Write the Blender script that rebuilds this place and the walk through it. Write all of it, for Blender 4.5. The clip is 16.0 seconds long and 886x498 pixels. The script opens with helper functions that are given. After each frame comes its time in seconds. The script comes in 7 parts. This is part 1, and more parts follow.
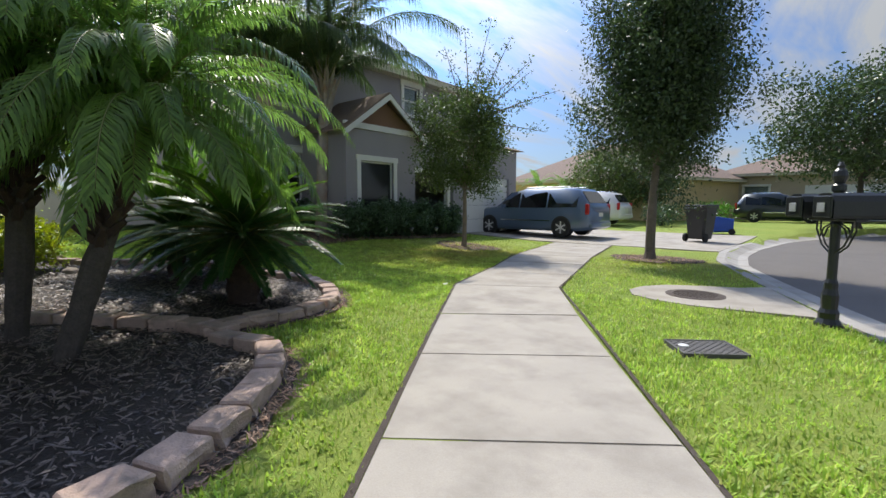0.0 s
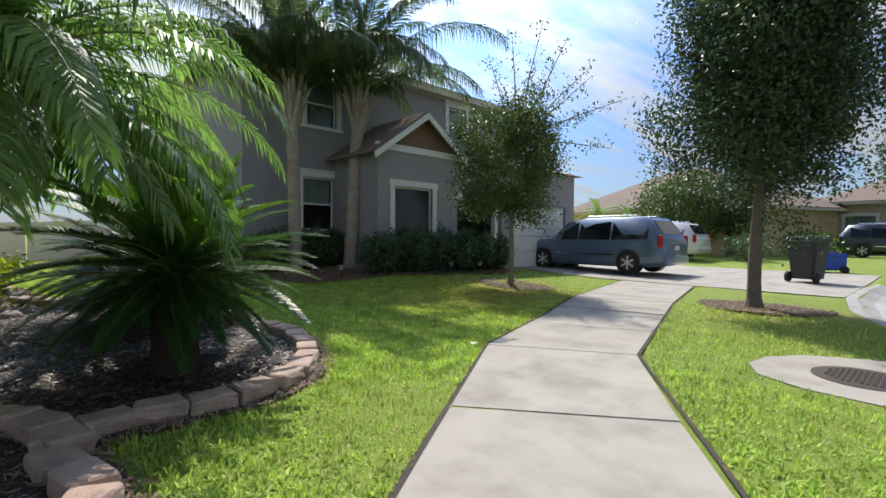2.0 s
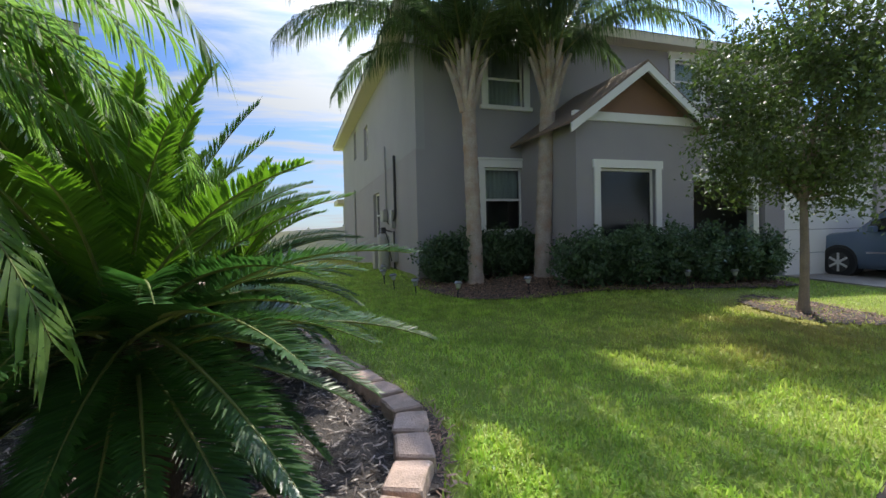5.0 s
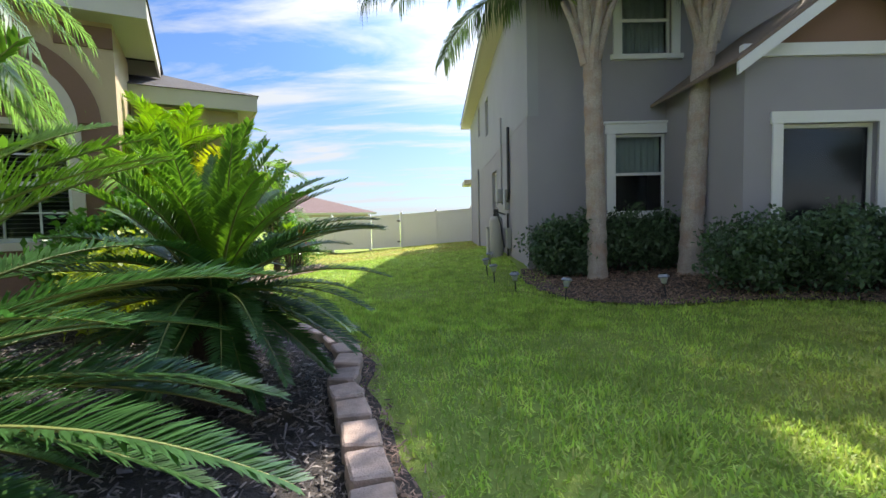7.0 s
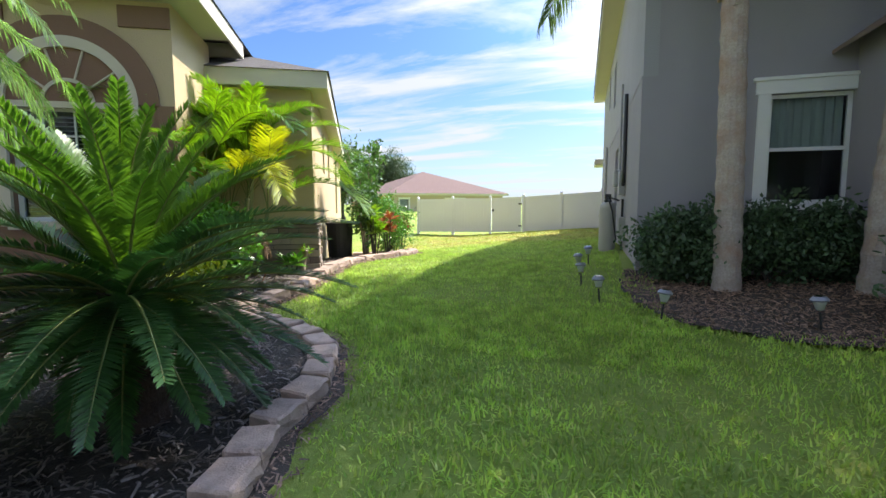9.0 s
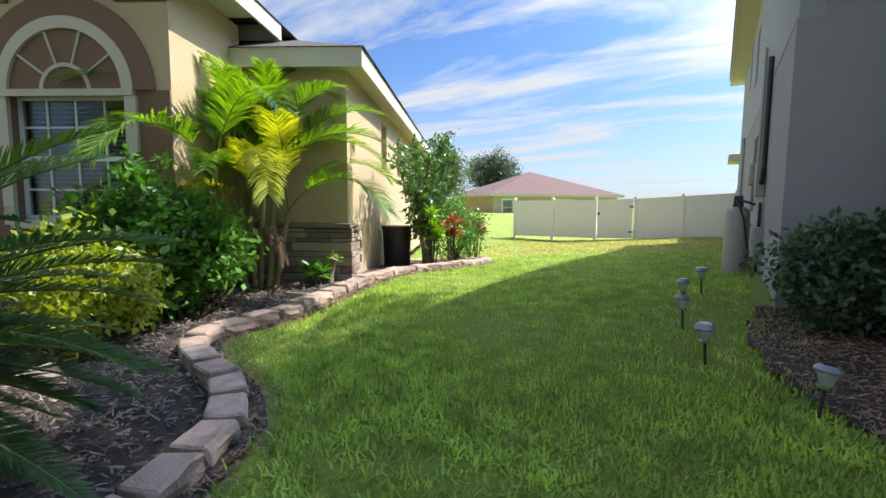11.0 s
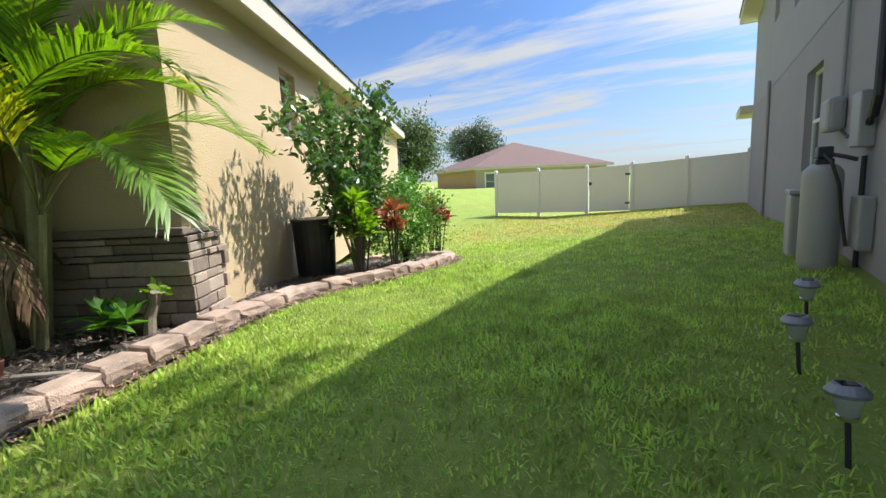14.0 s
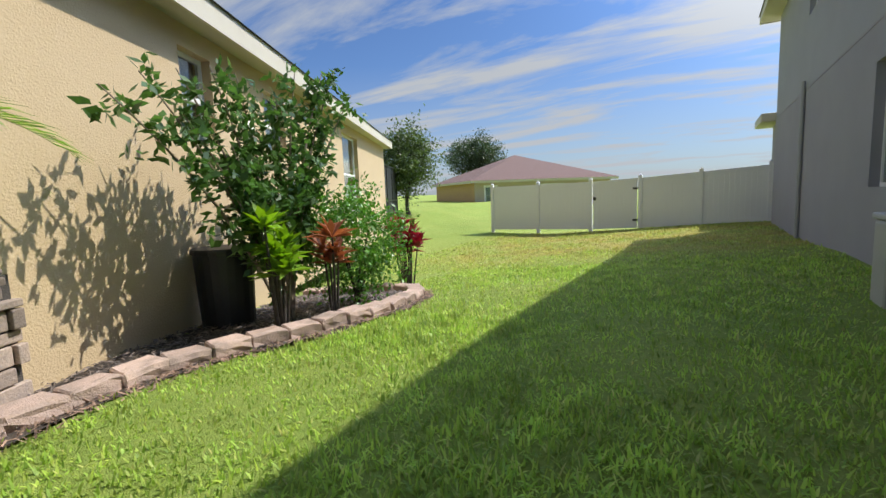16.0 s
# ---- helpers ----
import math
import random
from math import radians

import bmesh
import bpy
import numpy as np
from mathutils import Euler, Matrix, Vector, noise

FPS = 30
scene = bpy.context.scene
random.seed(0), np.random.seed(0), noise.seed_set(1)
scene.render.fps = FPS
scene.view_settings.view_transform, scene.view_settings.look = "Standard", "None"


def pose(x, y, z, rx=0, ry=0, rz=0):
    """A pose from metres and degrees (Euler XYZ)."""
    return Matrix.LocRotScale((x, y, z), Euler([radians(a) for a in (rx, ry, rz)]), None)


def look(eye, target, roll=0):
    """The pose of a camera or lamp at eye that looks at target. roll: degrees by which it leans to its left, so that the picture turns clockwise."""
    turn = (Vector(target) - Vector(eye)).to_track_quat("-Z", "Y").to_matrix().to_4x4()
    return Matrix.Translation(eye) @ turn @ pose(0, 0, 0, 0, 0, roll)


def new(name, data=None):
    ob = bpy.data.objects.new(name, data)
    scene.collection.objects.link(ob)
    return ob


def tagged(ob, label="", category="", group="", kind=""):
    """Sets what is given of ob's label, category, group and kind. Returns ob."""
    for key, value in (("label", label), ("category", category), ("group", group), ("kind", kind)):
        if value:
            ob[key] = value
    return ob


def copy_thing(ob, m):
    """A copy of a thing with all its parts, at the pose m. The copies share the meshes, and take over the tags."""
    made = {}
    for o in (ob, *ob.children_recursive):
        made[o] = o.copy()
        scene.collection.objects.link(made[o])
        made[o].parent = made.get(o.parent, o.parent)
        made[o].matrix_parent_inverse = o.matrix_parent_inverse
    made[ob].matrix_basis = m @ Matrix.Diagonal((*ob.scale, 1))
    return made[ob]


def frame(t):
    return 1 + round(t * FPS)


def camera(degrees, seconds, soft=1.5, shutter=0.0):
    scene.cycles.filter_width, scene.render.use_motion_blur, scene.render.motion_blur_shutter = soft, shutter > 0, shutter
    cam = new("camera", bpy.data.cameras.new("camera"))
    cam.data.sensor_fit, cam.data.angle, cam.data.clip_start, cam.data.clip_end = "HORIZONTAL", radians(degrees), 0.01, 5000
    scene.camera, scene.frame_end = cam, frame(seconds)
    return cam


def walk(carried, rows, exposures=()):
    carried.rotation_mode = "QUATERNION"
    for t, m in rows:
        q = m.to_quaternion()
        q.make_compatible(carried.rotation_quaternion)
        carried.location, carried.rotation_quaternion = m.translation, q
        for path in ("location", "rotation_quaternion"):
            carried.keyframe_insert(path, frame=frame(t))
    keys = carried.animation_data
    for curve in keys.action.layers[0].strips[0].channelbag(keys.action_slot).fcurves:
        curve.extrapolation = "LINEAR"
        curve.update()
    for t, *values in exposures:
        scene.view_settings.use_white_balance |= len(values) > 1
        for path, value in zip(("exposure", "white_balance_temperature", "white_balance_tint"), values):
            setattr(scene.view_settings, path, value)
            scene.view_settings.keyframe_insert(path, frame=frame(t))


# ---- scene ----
cam = camera(88.0, 16.0)
PATH = [
    (0, (2.457, 3.586, 1.207), (1.153, 5.09, 1.015), 0.2),
    (0.5, (2.196, 3.983, 1.196), (0.874, 5.475, 1.031), 0.3),
    (1, (1.954, 4.419, 1.201), (0.602, 5.887, 1.072), 0.4),
    (1.5, (1.777, 4.763, 1.177), (0.368, 6.18, 1.101), 0.5),
    (2, (1.494, 5.162, 1.199), (0.011, 6.502, 1.141), 0.4),
    (2.5, (1.207, 5.513, 1.189), (-0.376, 6.735, 1.144), -0.3),
    (3, (0.892, 5.797, 1.187), (-0.78, 6.895, 1.143), -0.5),
    (3.5, (0.6, 6.141, 1.198), (-1.156, 7.097, 1.151), -0.9),
    (4, (0.163, 6.426, 1.178), (-1.657, 7.255, 1.136), -0.9),
    (6.3, (-1.439, 7.191, 1.321), (-3.425, 7.402, 1.221), -2.5),
    (6.5, (-1.561, 7.32, 1.319), (-3.553, 7.466, 1.211), -2.5),
    (7, (-1.811, 7.639, 1.28), (-3.807, 7.613, 1.157), -1.4),
    (7.5, (-2.053, 7.946, 1.293), (-4.038, 7.745, 1.15), -0.9),
    (8, (-2.269, 8.201, 1.298), (-4.23, 7.841, 1.134), -0.6),
    (8.5, (-2.554, 8.427, 1.294), (-4.481, 7.924, 1.111), -0.3),
    (9, (-2.972, 8.512, 1.339), (-4.863, 7.892, 1.143), -0.2),
    (9.5, (-3.357, 8.64, 1.354), (-5.205, 7.901, 1.152), -0.5),
    (9.7, (-3.498, 8.658, 1.365), (-5.329, 7.88, 1.157), -0.5),
    (11.8, (-5.411, 8.697, 1.349), (-7.005, 7.511, 1.115), -0.4),
    (12, (-5.567, 8.649, 1.435), (-7.148, 7.452, 1.178), -1.0),
    (12.5, (-6.001, 8.481, 1.429), (-7.577, 7.278, 1.172), -1.2),
    (13, (-6.424, 8.317, 1.422), (-8.03, 7.154, 1.161), -1.7),
    (13.5, (-6.839, 8.121, 1.386), (-8.492, 7.028, 1.113), -2.3),
    (14, (-7.23, 7.912, 1.356), (-8.929, 6.899, 1.064), -2.5),
    (14.5, (-7.645, 7.763, 1.363), (-9.375, 6.806, 1.065), -2.5),
    (15, (-8.055, 7.625, 1.365), (-9.794, 6.68, 1.078), -2.6),
    (15.5, (-8.481, 7.607, 1.356), (-10.205, 6.628, 1.089), -2.2),
    (16, (-8.823, 7.513, 1.377), (-10.523, 6.487, 1.14), -2.2),
]
walk(cam, [(t, look(eye, target, roll)) for t, eye, target, roll in PATH],
     [(0, 0.65, 6700, 10), (4, 0.8, 6650, 10), (7, 1.45, 6600, 10), (9, 1.55, 6600, 10), (12, 1.25, 6550, 10), (14.5, 1.05, 6550, 10), (16, 0.75, 6550, 10)])

# ---- world, sun, exposure ----
SUN_DIR = Vector((-0.62, 0.44, 1.0)).normalized()
SUN_EL = math.asin(SUN_DIR.z)
SUN_AZ = math.atan2(SUN_DIR.x, SUN_DIR.y)

world = bpy.data.worlds.new("world")
scene.world = world
world.use_nodes = True
wn = world.node_tree
wn.nodes.clear()


w_out = wn.nodes.new("ShaderNodeOutputWorld")
w_bg = wn.nodes.new("ShaderNodeBackground")
w_sky = wn.nodes.new("ShaderNodeTexSky")
w_sky.sky_type = 'NISHITA'
w_sky.sun_disc = False
w_sky.sun_elevation = SUN_EL
w_sky.sun_rotation = SUN_AZ % (2 * math.pi)
w_sky.air_density, w_sky.dust_density, w_sky.ozone_density = 1.0, 0.6, 1.4
w_tc = wn.nodes.new("ShaderNodeTexCoord")
w_sep = wn.nodes.new("ShaderNodeSeparateXYZ")
wn.links.new(w_tc.outputs["Generated"], w_sep.inputs[0])
w_add = wn.nodes.new("ShaderNodeMath"); w_add.operation = 'ADD'; w_add.inputs[1].default_value = 0.12
wn.links.new(w_sep.outputs["Z"], w_add.inputs[0])
w_max = wn.nodes.new("ShaderNodeMath"); w_max.operation = 'MAXIMUM'; w_max.inputs[1].default_value = 0.05
wn.links.new(w_add.outputs[0], w_max.inputs[0])
w_dx = wn.nodes.new("ShaderNodeMath"); w_dx.operation = 'DIVIDE'
w_dy = wn.nodes.new("ShaderNodeMath"); w_dy.operation = 'DIVIDE'
wn.links.new(w_sep.outputs["X"], w_dx.inputs[0]); wn.links.new(w_max.outputs[0], w_dx.inputs[1])
wn.links.new(w_sep.outputs["Y"], w_dy.inputs[0]); wn.links.new(w_max.outputs[0], w_dy.inputs[1])
w_com = wn.nodes.new("ShaderNodeCombineXYZ")
wn.links.new(w_dx.outputs[0], w_com.inputs[0]); wn.links.new(w_dy.outputs[0], w_com.inputs[1])
w_map = wn.nodes.new("ShaderNodeMapping")
w_map.inputs["Rotation"].default_value = (0, 0, radians(5))
w_map.inputs["Scale"].default_value = (1.5, 0.42, 1)
w_map.inputs["Location"].default_value = (1.7, 0.4, 0)
wn.links.new(w_com.outputs[0], w_map.inputs[0])
w_n1 = wn.nodes.new("ShaderNodeTexNoise")
w_n1.inputs["Scale"].default_value, w_n1.inputs["Detail"].default_value, w_n1.inputs["Roughness"].default_value = 1.25, 13, 0.6
w_n1.inputs["Distortion"].default_value = 0.5
wn.links.new(w_map.outputs[0], w_n1.inputs["Vector"])
w_ramp = wn.nodes.new("ShaderNodeValToRGB")
w_ramp.color_ramp.elements[0].position, w_ramp.color_ramp.elements[1].position = 0.43, 0.6
wn.links.new(w_n1.outputs["Fac"], w_ramp.inputs[0])
# haze whitens towards the horizon
w_hz = wn.nodes.new("ShaderNodeMapRange")
w_hz.inputs["From Min"].default_value, w_hz.inputs["From Max"].default_value = 0.0, 0.26
w_hz.inputs["To Min"].default_value, w_hz.inputs["To Max"].default_value = 0.5, 0.0
wn.links.new(w_sep.outputs["Z"], w_hz.inputs[0])
w_mx = wn.nodes.new("ShaderNodeMath"); w_mx.operation = 'MAXIMUM'
wn.links.new(w_ramp.outputs[0], w_mx.inputs[0]); wn.links.new(w_hz.outputs[0], w_mx.inputs[1])
w_tint = wn.nodes.new("ShaderNodeMix"); w_tint.data_type = 'RGBA'; w_tint.blend_type = 'MULTIPLY'
w_tint.inputs[0].default_value = 1.0
w_tint.inputs[7].default_value = (0.45, 0.60, 0.84, 1)
wn.links.new(w_sky.outputs[0], w_tint.inputs[6])
w_mix = wn.nodes.new("ShaderNodeMix"); w_mix.data_type = 'RGBA'
w_mix.inputs[7].default_value = (3.5, 3.75, 4.1, 1)
wn.links.new(w_mx.outputs[0], w_mix.inputs[0]); wn.links.new(w_tint.outputs[2], w_mix.inputs[6])
# the sky glows round the sun
w_dot = wn.nodes.new("ShaderNodeVectorMath"); w_dot.operation = 'DOT_PRODUCT'
w_dot.inputs[1].default_value = SUN_DIR
wn.links.new(w_tc.outputs["Generated"], w_dot.inputs[0])
w_pos = wn.nodes.new("ShaderNodeMath"); w_pos.operation = 'MAXIMUM'; w_pos.inputs[1].default_value = 0.0
wn.links.new(w_dot.outputs["Value"], w_pos.inputs[0])
w_pow = wn.nodes.new("ShaderNodeMath"); w_pow.operation = 'POWER'; w_pow.inputs[1].default_value = 8.0
wn.links.new(w_pos.outputs[0], w_pow.inputs[0])
w_gl = wn.nodes.new("ShaderNodeMath"); w_gl.operation = 'MULTIPLY_ADD'; w_gl.inputs[1].default_value, w_gl.inputs[2].default_value = 6.5, 1.0
wn.links.new(w_pow.outputs[0], w_gl.inputs[0])
w_sc = wn.nodes.new("ShaderNodeVectorMath"); w_sc.operation = 'SCALE'
wn.links.new(w_mix.outputs[2], w_sc.inputs[0]); wn.links.new(w_gl.outputs[0], w_sc.inputs["Scale"])
wn.links.new(w_sc.outputs[0], w_bg.inputs[0])
w_bg.inputs[1].default_value = 0.084
wn.links.new(w_bg.outputs[0], w_out.inputs[0])

sun = new("sun", bpy.data.lights.new("sun", 'SUN'))
sun.data.energy, sun.data.angle, sun.data.color = 3.1, radians(0.53), (1.0, 0.95, 0.86)
sun.matrix_world = look(SUN_DIR * 60, (0, 0, 0))


# ---- materials ----
def material(name, a, b=None, rough=0.7, scale=6.0, fine=80.0, bump=0.15, metal=0.0, spec=0.5, island=0.0, obj_rand=0.0,
             dirt=None, dirt_scale=0.8, trans=0.0, coat=0.0, mottled=0.5, bump_scale=None):
    """Two colours mixed by noise at two scales, fine relief, optional per-piece variation, stains and leaf translucency."""
    m = bpy.data.materials.new(name)
    m.use_nodes = True
    nt = m.node_tree
    bs = nt.nodes["Principled BSDF"]
    b = b or tuple(min(1, c * 0.78) for c in a)
    tc = nt.nodes.new("ShaderNodeTexCoord")
    geo = nt.nodes.new("ShaderNodeNewGeometry")
    n1 = nt.nodes.new("ShaderNodeTexNoise"); n1.inputs["Scale"].default_value = scale; n1.inputs["Detail"].default_value = 5
    n2 = nt.nodes.new("ShaderNodeTexNoise"); n2.inputs["Scale"].default_value = fine; n2.inputs["Detail"].default_value = 3
    nt.links.new(geo.outputs["Position"], n1.inputs["Vector"]); nt.links.new(geo.outputs["Position"], n2.inputs["Vector"])
    add = nt.nodes.new("ShaderNodeMath"); add.operation = 'MULTIPLY_ADD'; add.inputs[1].default_value = mottled
    mul = nt.nodes.new("ShaderNodeMath"); mul.operation = 'MULTIPLY'; mul.inputs[1].default_value = 1 - mottled
    nt.links.new(n1.outputs["Fac"], add.inputs[0]); nt.links.new(n2.outputs["Fac"], mul.inputs[0]); nt.links.new(mul.outputs[0], add.inputs[2])
    rng = nt.nodes.new("ShaderNodeMapRange")
    rng.inputs["From Min"].default_value, rng.inputs["From Max"].default_value = 0.3, 0.7
    nt.links.new(add.outputs[0], rng.inputs[0])
    mix = nt.nodes.new("ShaderNodeMix"); mix.data_type = 'RGBA'
    mix.inputs[6].default_value, mix.inputs[7].default_value = (*a, 1), (*b, 1)
    nt.links.new(rng.outputs[0], mix.inputs[0])
    col = mix.outputs[2]
    if island or obj_rand:
        src = geo.outputs["Random Per Island"] if island else nt.nodes.new("ShaderNodeObjectInfo").outputs["Random"]
        k = island or obj_rand
        r2 = nt.nodes.new("ShaderNodeMapRange")
        r2.inputs["To Min"].default_value, r2.inputs["To Max"].default_value = 1 - k, 1 + k
        nt.links.new(src, r2.inputs[0])
        hs = nt.nodes.new("ShaderNodeHueSaturation")
        nt.links.new(r2.outputs[0], hs.inputs["Value"]); nt.links.new(col, hs.inputs["Color"])
        col = hs.outputs[0]
    if dirt:
        n3 = nt.nodes.new("ShaderNodeTexNoise"); n3.inputs["Scale"].default_value = dirt_scale; n3.inputs["Detail"].default_value = 7
        n3.inputs["Roughness"].default_value = 0.62
        nt.links.new(geo.outputs["Position"], n3.inputs["Vector"])
        r3 = nt.nodes.new("ShaderNodeMapRange")
        r3.inputs["From Min"].default_value, r3.inputs["From Max"].default_value, r3.inputs["To Max"].default_value = 0.45, 0.72, 0.85
        nt.links.new(n3.outputs["Fac"], r3.inputs[0])
        mx = nt.nodes.new("ShaderNodeMix"); mx.data_type = 'RGBA'
        mx.inputs[7].default_value = (*dirt, 1)
        nt.links.new(r3.outputs[0], mx.inputs[0]); nt.links.new(col, mx.inputs[6])
        col = mx.outputs[2]
    nt.links.new(col, bs.inputs["Base Color"])
    bs.inputs["Roughness"].default_value, bs.inputs["Metallic"].default_value = rough, metal
    bs.inputs["Specular IOR Level"].default_value = spec
    bs.inputs["Coat Weight"].default_value = coat
    if bump:
        bp = nt.nodes.new("ShaderNodeBump"); bp.inputs["Strength"].default_value = bump; bp.inputs["Distance"].default_value = 0.01
        src = n2
        if bump_scale:
            src = nt.nodes.new("ShaderNodeTexNoise"); src.inputs["Scale"].default_value = bump_scale; src.inputs["Detail"].default_value = 4
            nt.links.new(geo.outputs["Position"], src.inputs["Vector"])
        nt.links.new(src.outputs["Fac"], bp.inputs["Height"]); nt.links.new(bp.outputs[0], bs.inputs["Normal"])
    if trans:
        tr = nt.nodes.new("ShaderNodeBsdfTranslucent")
        hs2 = nt.nodes.new("ShaderNodeHueSaturation")
        hs2.inputs["Saturation"].default_value, hs2.inputs["Value"].default_value = 1.15, 1.7
        nt.links.new(col, hs2.inputs["Color"]); nt.links.new(hs2.outputs[0], tr.inputs["Color"])
        ms = nt.nodes.new("ShaderNodeMixShader"); ms.inputs[0].default_value = trans
        nt.links.new(bs.outputs[0], ms.inputs[1]); nt.links.new(tr.outputs[0], ms.inputs[2])
        nt.links.new(ms.outputs[0], nt.nodes["Material Output"].inputs["Surface"])
    return m


def glass(name, tint=(0.5, 0.55, 0.55), rough=0.03):
    m = bpy.data.materials.new(name)
    m.use_nodes = True
    bs = m.node_tree.nodes["Principled BSDF"]
    bs.inputs["Base Color"].default_value = (*tint, 1)
    bs.inputs["Roughness"].default_value = rough
    bs.inputs["Transmission Weight"].default_value = 1.0
    bs.inputs["IOR"].default_value = 1.45
    return m


